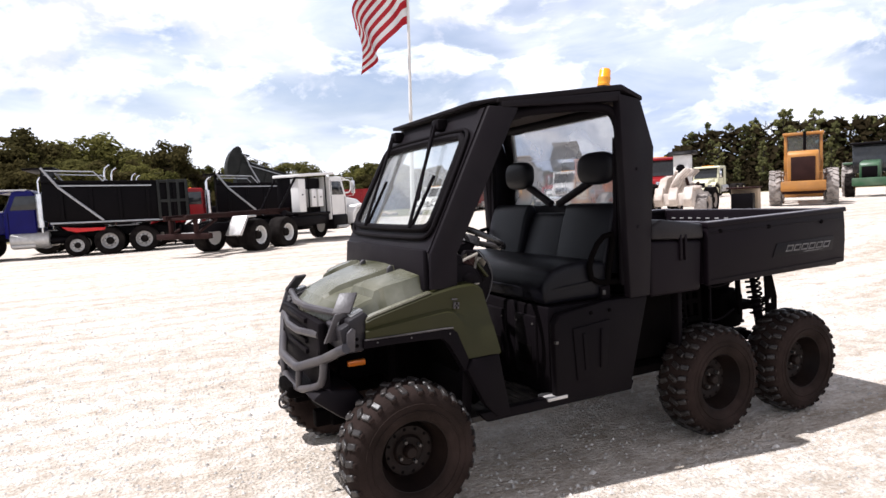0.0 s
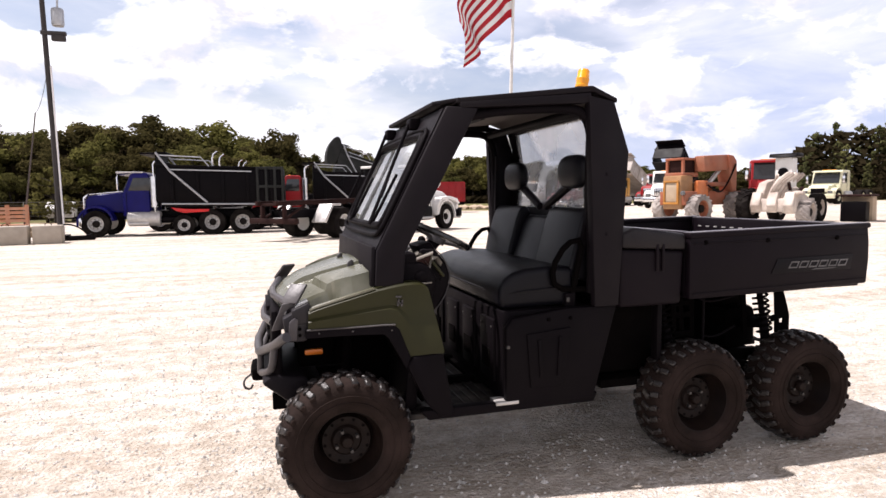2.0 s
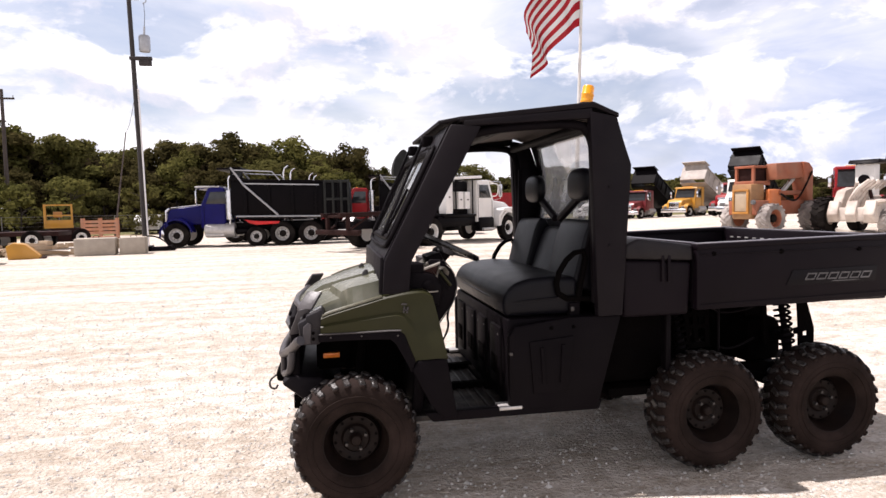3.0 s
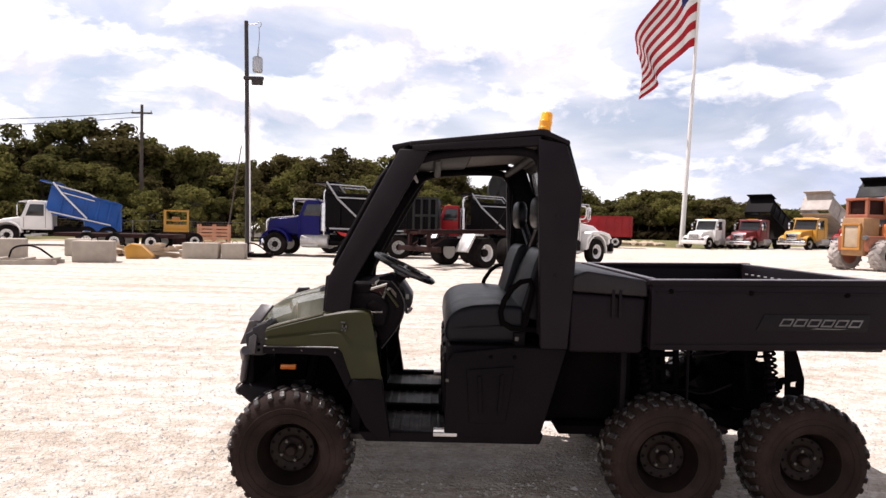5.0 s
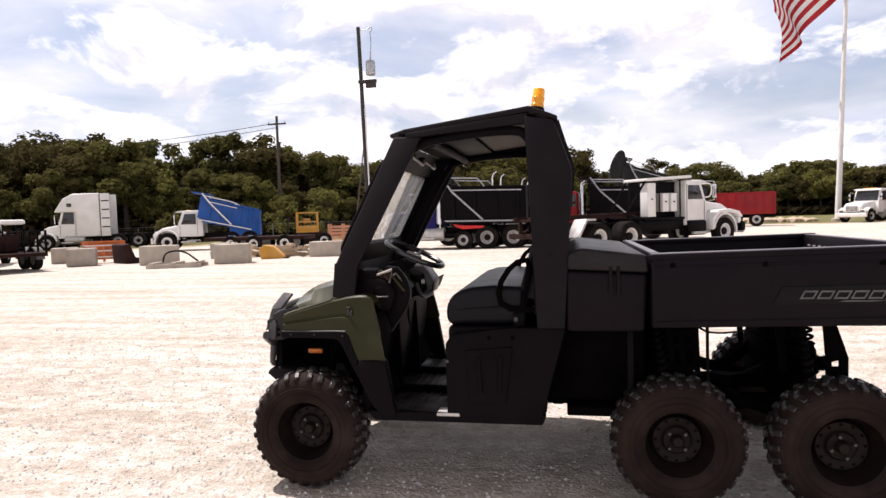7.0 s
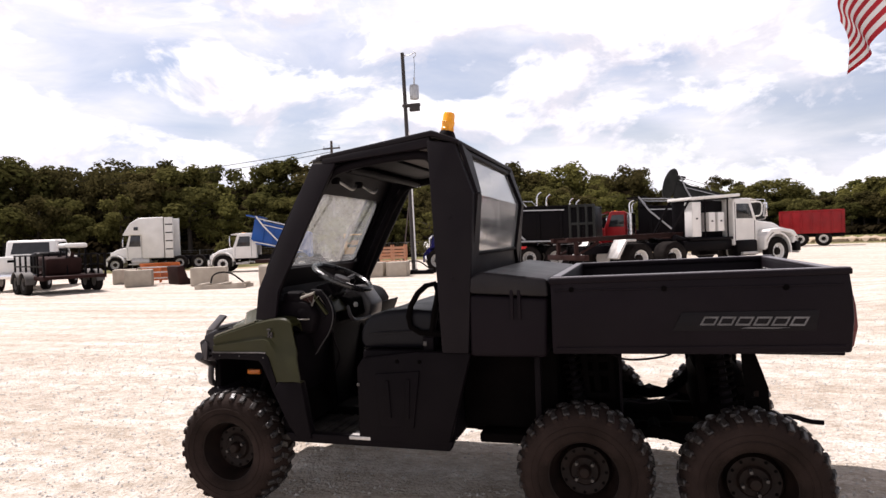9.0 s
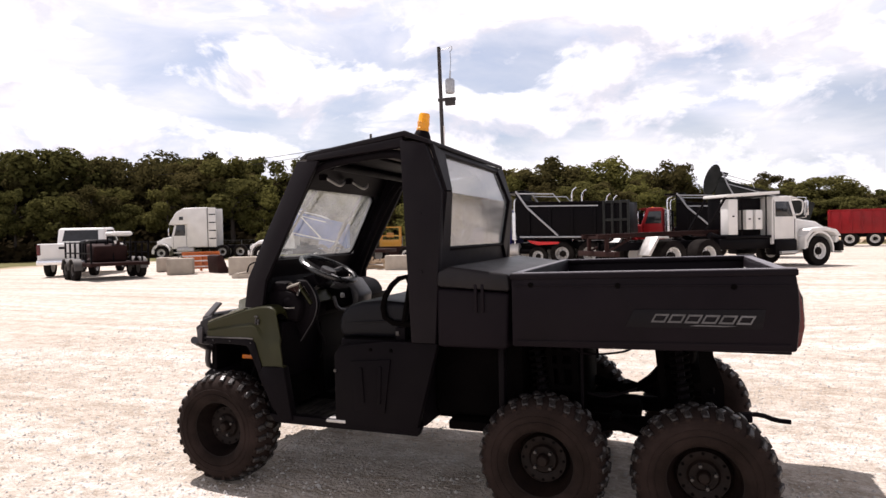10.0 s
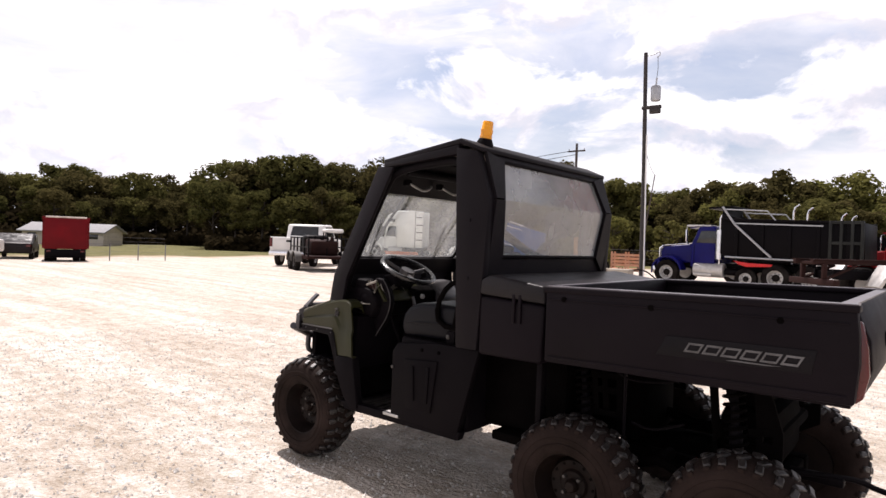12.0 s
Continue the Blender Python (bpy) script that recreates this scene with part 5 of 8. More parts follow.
prism(bm, [(X1 - 0.075, ZB + 0.04), (X1 - 0.075, ZT - 0.004), (X1 - 0.02, ZT), (X1 + 0.030, 1.14), (X1 + 0.037, 1.04), (X1 + 0.012, 0.94), (X1 - 0.020, ZB + 0.032)], -YB + 0.080, YB - 0.080, 0.012)
box(bm, X1 + 0.020, X1 + 0.046, -0.16, 0.16, 1.07, 1.13, 0.006)
tg = part("tailgate", bm, BEDBLK, UTV)
for s in (-1, 1):
    part("bed_corner", box(B(), X1 - 0.075, X1 - 0.032, s * (YB - 0.079), s * (YB - 0.044), ZB + 0.03, ZT - 0.006, 0.006), BEDBLK, UTV)
for i in range(15):
    part("slot", box(B(), X1 - 0.080, X1 - 0.070, -0.60 + i * 0.085 - 0.018, -0.60 + i * 0.085 + 0.018, 1.19, 1.20, 0.002), DULLSILVER, tg)
bm = B()
box(bm, X0, X1 - 0.02, -YB + 0.04, YB - 0.04, ZB + 0.015, ZB + 0.05, 0.006)
bf = part("bed_floor", bm, BEDBLK, UTV)
for i in range(9):
    y = -0.60 + i * 0.15
    part("floor_rib", box(B(), X0 + 0.06, X1 - 0.1, y - 0.03, y + 0.03, ZB + 0.048, ZB + 0.060, 0.004), BEDBLK, bf)
# thin pale strips draw the sunlit line along the rim tops
for s in (-1, 1):
    part("rim_wear_strip", prism(B(), [(X0, ZT - 0.018), (X0, ZT - 0.014), (X1 - 0.004, ZT + 0.0095), (X1 - 0.004, ZT + 0.0055)], s * (YB - 0.058), s * (YB + 0.001), 0.0), RIMGLARE, UTV, "pale strip painting the sun glare on the bed's top edge")
part("rim_wear_strip", box(B(), X0 + 0.004, X0 + 0.042, -YB + 0.07, YB - 0.07, ZT - 0.017, ZT - 0.012), RIMGLARE, UTV, "pale strip painting the sun glare on the bed's top edge")
part("rim_wear_strip", box(B(), X1 - 0.072, X1 - 0.024, -YB + 0.07, YB - 0.07, ZT - 0.002, ZT + 0.004), RIMGLARE, UTV, "pale strip painting the sun glare on the bed's top edge")
for s in (-1, 1):
    bm = B()
    prism(bm, [(X1 - 0.030, 1.215), (X1 + 0.004, 1.205), (X1 + 0.024, 1.11), (X1 + 0.030, 1.02), (X1 + 0.014, 0.94), (X1 - 0.006, 0.92), (X1 - 0.030, 0.92)], s * (YB - 0.078), s * (YB - 0.047), 0.005)
    part("tail_light", bm, REDL, UTV, "dark red tail lamp")
    # badge on the bed side: slanted silver strokes on a grey panel
    bm = B()
    y = s * (YB + 0.001)
    prism(bm, [(2.33, 1.005), (2.37, 1.085), (2.90, 1.095), (2.885, 1.01)], y, y + s * 0.003, 0.001)
    bd = part("side_badge", bm, DECAL, UTV, "grey side badge with a silver wordmark shape")
    for k in range(6):
        bm = B()
        xa = 2.44 + 0.069 * k
        edge = [(xa, 1.030), (xa + 0.021, 1.068), (xa + 0.079, 1.068), (xa + 0.058, 1.030)]
        hole = [(xa + 0.012, 1.038), (xa + 0.024, 1.060), (xa + 0.067, 1.060), (xa + 0.055, 1.038)]
        for i in range(4):
            j = (i + 1) % 4
            prism(bm, [edge[i], edge[j], hole[j], hole[i]], y + s * 0.003, y + s * 0.0065)
        part("badge_block", bm, DECALS, bd)
    part("badge_underline", prism(B(), [(2.60, 1.018), (2.63, 1.023), (2.79, 1.023), (2.74, 1.018)], y + s * 0.003, y + s * 0.006), DECALS, bd)

# ---- trucks and machines ----
DARKRIM = mat("dark_steel_rim", (0.05, 0.045, 0.042), 0.6, dust=DUST, dust_amt=0.15)
# local axes: x ahead of the front axle, y to the vehicle's left, z up


def at(x, y, heading):
    """Pose on the ground; heading: degrees from x towards y in which the front points."""
    return pose(x, y, lie(x, y), 0, 0, heading)


def road_wheel(root, x, y, r=0.52, w=0.28, rim=DULLSILVER, tyre=TYRE, lug=0, rr=None, side=1):
    rr = rr or r * 0.56
    m = pose(x, y, r, 0, 0, 0 if side < 0 else 180)
    h = w / 2
    wh = part("wheel", lathe(B(), [(0, -h * 0.55), (rr * 0.35, -h * 0.6), (rr * 0.42, -h * 0.3), (rr * 0.8, -h * 0.22), (rr * 0.92, -h * 0.8), (rr, -h * 0.85), (rr, h * 0.8), (0, h * 0.8)], 24), rim, root)
    wh.matrix_basis = m
    bm = lathe(B(), [(rr, -h * 0.8), (rr * 1.06, -h * 0.98), (r * 0.86, -h), (r * 0.97, -h * 0.9), (r, -h * 0.7), (r, h * 0.7), (r * 0.97, h * 0.9), (r * 0.86, h), (rr, h * 0.8)], 32)
    part("tyre", bm, tyre, wh)
    bm = B()
    for i in range(lug):
        for s in (-1, 1):
            a = 2 * math.pi * (i + 0.25 * s) / lug
            box(bm, -r * 0.06, r * 0.06, -h * 0.5, h * 0.5, -0.02, r * 0.07, 0, Matrix.Rotation(a, 4, "Y") @ pose(0, s * h * 0.5, r * 0.985, 0, 0, 30 * s))
    if lug:
        part("tread", bm, tyre, wh)
    if rim is not tyre:
        part("hub", lathe(B(), [(0, -h * 0.74), (rr * 0.34, -h * 0.72), (rr * 0.46, -h * 0.62), (rr * 0.50, -h * 0.24), (0, -h * 0.24)], 16), TYRE, wh, "dark wheel hub")
        for i in range(8):
            a = i * math.pi / 4 + 0.2
            part("hand_hole", lathe(B(), [(0, -h * 0.27), (rr * 0.075, -h * 0.27), (rr * 0.075, -h * 0.21), (0, -h * 0.21)], 8, pose(rr * 0.62 * math.cos(a), 0, rr * 0.62 * math.sin(a))), TYRE, wh)
    return wh


def arch(bm, x, y0, y1, r, zc, a0=0, a1=180, th=0.05, n=10):
    """A mudguard arc round a wheel."""
    turn = [radians(a0 + (a1 - a0) * i / n) for i in range(n + 1)]
    rows = [[bm.verts.new((x + q * math.cos(a), y, zc + q * math.sin(a))) for q, y in ((r, y0), (r, y1), (r + th, y1), (r + th, y0))] for a in turn]
    made = []
    for u, v in zip(rows, rows[1:]):
        made += [bm.faces.new((u[k], u[(k + 1) % 4], v[(k + 1) % 4], v[k])) for k in range(4)]
    made += [bm.faces.new(rows[0][::-1]), bm.faces.new(rows[-1])]
    bmesh.ops.recalc_face_normals(bm, faces=made)


def conventional(name, label, m, paint, axles, frame_end, hood=1.75, cab=1.55, rim=DULLSILVER, high=2.62, stacks=True, tank=True, hoodz=1.72, round_nose=0.0, group="", pusher=None, grille=CHROME, f0=0.75, pipe=0.52, lamps=True):
    """A bonneted heavy truck from its bumper to the end of its frame."""
    t = thing(name, label, "truck", m, group)
    bm = B()
    for s in (-1, 1):
        box(bm, frame_end, f0 - 0.2, s * 0.43 - 0.04, s * 0.43 + 0.04, 0.72, 0.98)
    for x in np.arange(frame_end + 0.1, 0.4, 1.3):
        box(bm, x - 0.05, x + 0.05, -0.42, 0.42, 0.76, 0.94)
    part("frame", bm, TRUCKBLK, t)
    part("bumper", prism(B(), [(f0, 0.42), (f0 + 0.08, 0.46), (f0 + 0.08, 0.74), (f0, 0.78), (f0 - 0.05, 0.6)], -1.2, 1.2, 0.02), CHROME if grille is CHROME else paint, t)
    hx = f0 - 0.05
    bk_x = hx - hood
    hd = part("hood", prism(B(), [(hx, 0.85), (hx - round_nose * 0.3, hoodz - 0.32), (hx - 0.12 - round_nose, hoodz - 0.10), (bk_x, hoodz + 0.05), (bk_x, 0.95), (hx - 0.3, 0.95)], -0.72, 0.72, 0.07, seg=3), paint, t)
    g = part("grille", box(B(), hx - 0.02, hx + 0.03, -0.48, 0.48, 0.84, hoodz - 0.28, 0.02), grille, hd)
    bm = B()
    for i in range(9):
        box(bm, hx + 0.02, hx + 0.045, -0.42 + i * 0.105 - 0.02, -0.42 + i * 0.105 + 0.02, 0.9, hoodz - 0.33, 0)
    part("grille_bars", bm, TRUCKBLK, g)
    for s in (-1, 1):
        bm = B()
        arch(bm, 0, s * 0.62, s * 1.18, 0.60, 0.55, -8, 172, 0.07)
        prism(bm, [(hx - 0.2, 0.80), (hx - 0.15, 1.06), (hx - 0.02, 1.04), (hx + 0.01, 0.80)], s * 0.66, s * 1.15, 0.04)
        fe = part("fender", bm, paint, t)
        part("headlamp", box(B(), hx, hx + 0.05, s * 0.70, s * 1.02, 0.80, 1.0, 0.02), LAMPGL, fe)
        road_wheel(t, 0, s * 1.03, rim=rim, side=s, w=0.30)
    cx = bk_x
    cb = part("cab", prism(B(), [(cx + 0.04, 0.80), (cx + 0.02, hoodz), (cx - 0.26, high - 0.08), (cx - 0.36, high), (cx - cab + 0.08, high - 0.02), (cx - cab, high - 0.12), (cx - cab, 0.80)], -1.02, 1.02, 0.05, seg=3), paint, t)
    part("windshield", slab(B(), [(cx + 0.025, -0.92, hoodz + 0.10), (cx + 0.025, 0.92, hoodz + 0.10), (cx - 0.245, 0.88, high - 0.17), (cx - 0.245, -0.88, high - 0.17)], -0.02), DKGLASS, cb)
    part("sun_visor", prism(B(), [(cx - 0.2, high - 0.04), (cx + 0.12, high - 0.10), (cx + 0.12, high - 0.07), (cx - 0.2, high)], -0.95, 0.95), paint, cb)
    for s in (-1, 1):
        part("side_window", prism(B(), [(cx - 0.18, hoodz + 0.08), (cx - 0.38, high - 0.20), (cx - 0.98, high - 0.20), (cx - 0.98, hoodz + 0.08)], s * 1.01, s * 1.03, 0.005), DKGLASS, cb)
        bm = B()
        prism(bm, [(cx - 0.10, 0.90), (cx - 0.10, hoodz), (cx - 0.115, hoodz), (cx - 0.115, 0.90)], s * 1.02, s * 1.032)
        part("door_seam", bm, TRUCKBLK, cb)
        bm = B()
        prism(bm, [(cx - 1.04, 0.90), (cx - 1.04, high - 0.15), (cx - 1.055, high - 0.15), (cx - 1.055, 0.90)], s * 1.02, s * 1.032)
        part("door_seam", bm, TRUCKBLK, cb)
        bm = B()
        tube(bm, [(cx + 0.0, s * 1.02, hoodz + 0.75), (cx + 0.12, s * 1.28, hoodz + 0.72), (cx + 0.12, s * 1.28, hoodz + 0.05), (cx, s * 1.02, hoodz)], 0.014, 5)
        box(bm, cx + 0.10, cx + 0.15, s * 1.20, s * 1.36, hoodz + 0.12, hoodz + 0.62, 0.015)
        part("mirror", bm, CHROME, cb)
        part("step", box(B(), cx - 0.9, cx - 0.15, s * 0.95, s * 1.2, 0.46, 0.56, 0.02), DULLSILVER, t)
        if stacks:
            bm = B()
            tube(bm, [(cx - cab - 0.18, s * 1.0, 0.9), (cx - cab - 0.18, s * 1.0, high + pipe * 0.6), (cx - cab - 0.24, s * 1.0, high + pipe * 0.85), (cx - cab - 0.40, s * 1.0, high + pipe)], 0.045, 10)
            tube(bm, [(cx - cab - 0.18, s * 1.04, 1.15), (cx - cab - 0.18, s * 1.04, high - 0.15)], 0.16, 14)
            part("exhaust_pipe", bm, CHROME, t)
        if tank:
            part("fuel_tank", lathe(B(), [(0, -0.62), (0.27, -0.60), (0.30, -0.55), (0.30, 0.55), (0.27, 0.60), (0, 0.62)], 20, pose(cx - cab * 0.75, s * 0.88, 0.70, 0, 0, 90)), DULLSILVER, t)
    if lamps:
        part("roof_lamps", box(B(), cx - 0.55, cx - 0.45, -0.5, 0.5, high, high + 0.05, 0.02), AMBER, cb)
    for k, x in enumerate(axles):
        for s in (-1, 1):
            small = pusher is not None and k == 0
            road_wheel(t, x, s * (1.03 if small else 0.96), r=0.42 if small else 0.52, w=0.26 if small else 0.56, rim=rim, side=s)
    t["cab_back"] = cx - cab
    return t


def dump_body(t, x0, x1, paint, lift=0.0, z0=1.15, high=1.45, slope=0.45, trim=None, arms=True, hinge=0.25):
    """A dump body between x0 (front) and x1 (rear); lift: degrees raised round its rear hinge."""
    m = pose(x1 + hinge, 0, z0 - 0.1) @ pose(0, 0, 0, 0, -lift, 0) @ pose(-x1 - hinge, 0, -z0 + 0.1)
    bm = B()
    for s in (-1, 1):
        prism(bm, [(x0, z0 + 0.25), (x0, z0 + high + slope * 0.5), (x0 - 0.9, z0 + high), (x1, z0 + high - 0.12), (x1 - 0.05, z0), (x0 - 0.35, z0)], s * 1.16, s * 1.22, 0.01, m)
        for k in range(5):
            x = x0 - 0.6 - (x0 - x1 - 1.0) * k / 4
            box(bm, x - 0.06, x + 0.06, s * 1.21, s * 1.28, z0 + 0.05, z0 + high - 0.15, 0.01, m)
        prism(bm, [(x0, z0 + high - 0.02), (x0, z0 + high + 0.06), (x1, z0 + high - 0.06), (x1, z0 + high - 0.14)], s * 1.14, s * 1.29, 0.01, m)
        prism(bm, [(x0 - 0.3, z0), (x0 - 0.3, z0 + 0.12), (x1, z0 + 0.12), (x1, z0)], s * 1.14, s * 1.28, 0.01, m)
    prism(bm, [(x0, z0 + 0.25), (x0, z0 + high + slope), (x0 - 0.06, z0 + high + slope), (x0 - 0.06, z0 + 0.2)], -1.16, 1.16, 0, m)
    prism(bm, [(x0 - 0.3, z0), (x0 - 0.3, z0 + 0.06), (x1, z0 + 0.06), (x1, z0)], -1.16, 1.16, 0, m)
    prism(bm, [(x1 + 0.02, z0), (x1 + 0.02, z0 + high - 0.1), (x1 - 0.06, z0 + high - 0.1), (x1 - 0.10, z0)], -1.2, 1.2, 0.01, m)
    prism(bm, [(x0 + 0.55, z0 + high + slope - 0.05), (x0 + 0.55, z0 + high + slope + 0.02), (x0 - 0.4, z0 + high + slope + 0.06), (x0 - 0.4, z0 + high + slope)], -1.15, 1.15, 0.01, m)
    d = part("dump_body", bm, paint, t)
    if arms:
        for s in (-1, 1):
            bm = B()
            tube(bm, [(x0 - 0.05, s * 1.31, z0 + high + slope + 0.02), (x0 - 0.55, s * 1.33, z0 + high - 0.20), (x0 - 1.9, s * 1.31, z0 + 0.15)], 0.045, 6, m)
            tube(bm, [(x0 - 0.1, s * 1.30, z0 + high + slope - 0.08), (x0 - 1.7, s * 1.28, z0 + high + slope - 0.16), (x0 - 2.0, s * 1.30, z0 + high - 0.02)], 0.025, 6, m)
            tube(bm, [(x0 - 0.2, s * 1.30, z0 + 0.12), (x1 + 0.2, s * 1.30, z0 + 0.06)], 0.035, 6, m)
            part("tarp_arm", bm, trim or GALV, d)
            part("top_rail", prism(B(), [(x0 - 0.5, z0 + high - 0.16), (x0 - 0.5, z0 + high - 0.115), (x1 + 1.2, z0 + high - 0.20), (x1 + 1.2, z0 + high - 0.245)], s * 1.285, s * 1.31, 0.0, m), trim or GALV, d)
    return d


# the row nearest the camera's far side
blue_t = conventional("dump_truck", "dark blue bonneted dump truck with black dump body and chrome tank", at(-5.25, 27.95, 176.5), BLUE, [-3.2, -4.28, -5.45], -6.3, pusher=1, f0=0.5, hood=1.46, cab=0.95, high=2.50)
dump_body(blue_t, -2.25, -7.05, TRUCKBLK, high=1.6, slope=0.5)
part("side_reflector", prism(B(), [(-2.75, 1.13), (-2.95, 0.98), (-3.25, 0.90), (-4.15, 0.94), (-4.20, 1.04), (-3.3, 1.06)], 1.12, 1.24, 0.02), SIGNALRED, blue_t, "bright red lamp panel under the body")
for s in (-1, 1):
    for x in (-6.08, -6.42, -6.76, -7.06):
        part("tail_post", box(B(), x - 0.05, x + 0.05, s * 1.21, s * 1.33, 1.20, 2.72, 0.012), GREYTARP, blue_t)
    for z in (1.24, 1.92, 2.66):
        part("tail_rail", box(B(), -7.06, -6.08, s * 1.225, s * 1.32, z - 0.055, z + 0.055, 0.012), GREYTARP, blue_t)
    part("grille_surround", prism(B(), [(0.47, 0.86), (0.47, 1.50), (0.36, 1.62), (0.36, 1.68), (0.52, 1.56), (0.53, 0.86)], s * 0.60, s * 0.735, 0.01), CHROME, blue_t)
    part("hood_trim", prism(B(), [(0.30, 1.655), (0.30, 1.685), (-0.92, 1.80), (-0.92, 1.77)], s * 0.70, s * 0.735, 0.006), CHROME, blue_t)
    part("roof_cap", box(B(), -1.75, -0.75, s * 0.25, s * 0.98, 2.48, 2.55, 0.03), DULLSILVER, blue_t)
    part("air_tank", lathe(B(), [(0, -0.4), (0.12, -0.38), (0.14, -0.34), (0.14, 0.34), (0.12, 0.38), (0, 0.4)], 14, pose(-2.6, s * 0.85, 0.66, 0, 0, 90)), TRUCKBLK, blue_t)
for s in (-1, 1):
    part("mud_flap", box(B(), -6.55, -6.5, s * 0.65, s * 1.2, 0.25, 1.1, 0), TRUCKBLK, blue_t)

red_t = conventional("dump_truck", "red cab dump truck with black dump body behind the row", at(1.25, 34.4, 176), RED, [-4.2, -5.5], -6.2, hood=1.4, cab=1.1)
dump_body(red_t, -2.4, -6.9, TRUCKBLK, high=1.6, slope=0.5)
grey_t = conventional("dump_truck", "dump truck with raised grey dump body behind the row", at(3.9, 42.0, 178), TRUCKBLK, [-4.2, -5.5], -6.2, stacks=False)
gd = dump_body(grey_t, -1.4, -6.6, GREYTARP, lift=17, high=1.75, z0=1.3)
gm = pose(-6.35, 0, 1.2) @ pose(0, 0, 0, 0, -17, 0) @ pose(6.35, 0, -1.2)
part("front_plate", prism(B(), [(-1.02 + 0.42 * math.cos(a), 2.95 + 0.95 * math.sin(a)) for a in (i * math.pi / 10 for i in range(20))], -1.18, 1.18, 0.02, gm), GREYTARP, gd, "rounded grey front plate")
for xg, yg in ((-6.4, 28.6), (-5.4, 35.0)):
    bk_t = conventional("dump_truck", "black truck half hidden behind the row with chrome stacks", at(xg + 3.0, yg + 3.0, 174), TRUCKBLK, [-4.2, -5.5], -6.2, high=2.75, cab=1.1, pipe=0.85)
    dump_body(bk_t, -2.4, -4.9, TRUCKBLK, high=1.3, slope=0.2, arms=False)


def hoist_truck():
    """White bonneted truck with tilt rails; front points away to the far side."""
    t = conventional("hoist_truck", "white bonneted truck with rusty red tilting hoist rails", at(7.51, 25.6, 40), WHITE, [-4.9, -6.3], -8.0, hood=1.85, cab=1.10, hoodz=1.66, high=2.46, f0=1.0, round_nose=0.45, rim=WHITE, tank=False, stacks=False, grille=WHITE, lamps=False)
    for s in (-1, 1):
        hr = part("hoist_rail", prism(B(), [(-3.2, 1.20), (-3.2, 1.32), (-8.6, 1.24), (-8.6, 1.12)], s * 0.42 - 0.06, s * 0.42 + 0.06, 0.01), RUST, t, "red-brown steel hoist rail")
        part("rail_lip", prism(B(), [(-3.2, 1.32), (-3.2, 1.34), (-8.6, 1.26), (-8.6, 1.24)], s * 0.42 - 0.10, s * 0.42 + 0.10), RUST, hr)
        part("tail_post", box(B(), -8.35, -8.23, s * 0.5 - 0.05, s * 0.5 + 0.05, 0.62, 1.14, 0.01), RUST, t)
        part("tail_brace", tube(B(), [(-8.28, s * 0.5, 0.70), (-7.4, s * 0.45, 1.10)], 0.045, 6), RUST, t)
        bm = B()
        prism(bm, [(-6.92, 1.16), (-6.86, 1.10), (-7.20, 0.55), (-7.30, 0.58)], s * 0.66, s * 1.24, 0.01)
        prism(bm, [(-6.9, 1.16), (-6.9, 1.10), (-6.5, 1.10), (-6.5, 1.16)], s * 0.66, s * 1.24, 0.01)
        part("mudguard", bm, DULLSILVER, t, "pale sheet mudguard")
        part("hydraulic_ram", tube(B(), [(-2.9, s * 0.72, 0.72), (-4.4, s * 0.68, 1.16)], 0.11, 10), TRUCKBLK, t)
        part("side_beam", box(B(), -4.2, -2.0, s * 0.58, s * 0.92, 0.66, 1.02, 0.03), TRUCKBLK, t)
    for x in np.arange(-8.4, -3.2, 1.05):
        part("cross_member", box(B(), x - 0.05, x + 0.05, -0.36, 0.36, 1.12, 1.20, 0.005), RUST, t)
    part("tail_beam", box(B(), -8.38, -8.20, -1.05, 1.05, 0.55, 0.72, 0.02), RUST, t)
    part("canopy", prism(B(), [(-1.70, 2.52), (-1.70, 2.62), (-3.95, 2.50), (-3.95, 2.40)], -1.05, 0.10, 0.02), WHITE, t)
    # black block stands in for the shaded opening behind the lockers
    part("rack_body", box(B(), -3.80, -2.10, -0.62, 0.05, 1.10, 2.40, 0.03), TRUCKBLK, t)
    for s in (-1, 1):
        for xa, xb, za, zb in ((-3.85, -3.45, 1.15, 2.34), (-3.10, -2.80, 1.32, 1.98), (-2.68, -2.38, 1.32, 1.98)):
            if s > 0:
                continue
            lk = part("tool_locker", box(B(), xa, xb, s * 0.60, s * 0.96, za, zb, 0.02), WHITE, t)
            part("locker_latch", box(B(), (xa + xb) / 2 - 0.04, (xa + xb) / 2 + 0.04, s * 0.955, s * 0.975, (za + zb) / 2, (za + zb) / 2 + 0.05, 0.004), TRUCKBLK, lk)
        for x in (-3.30, -2.25) if s < 0 else ():
            part("canopy_post", tube(B(), [(x, s * 0.98, 1.05), (x, s * 0.98, 2.50)], 0.03, 6), TRUCKBLK, t)
        part("mirror_loop", tube(B(), [(-1.0, s * 1.0, 1.80), (-0.88, s * 1.22, 1.82), (-0.88, s * 1.26, 2.22), (-0.95, s * 1.20, 2.32), (-1.15, s * 1.0, 2.30)], 0.024, 6, rounds=2), WHITE, t)
        part("hoist_brace", tube(B(), [(-3.90, -0.90 if s < 0 else 0.0, 2.42), (-4.35, s * 0.40, 1.24)], 0.045, 6), TRUCKBLK, t)
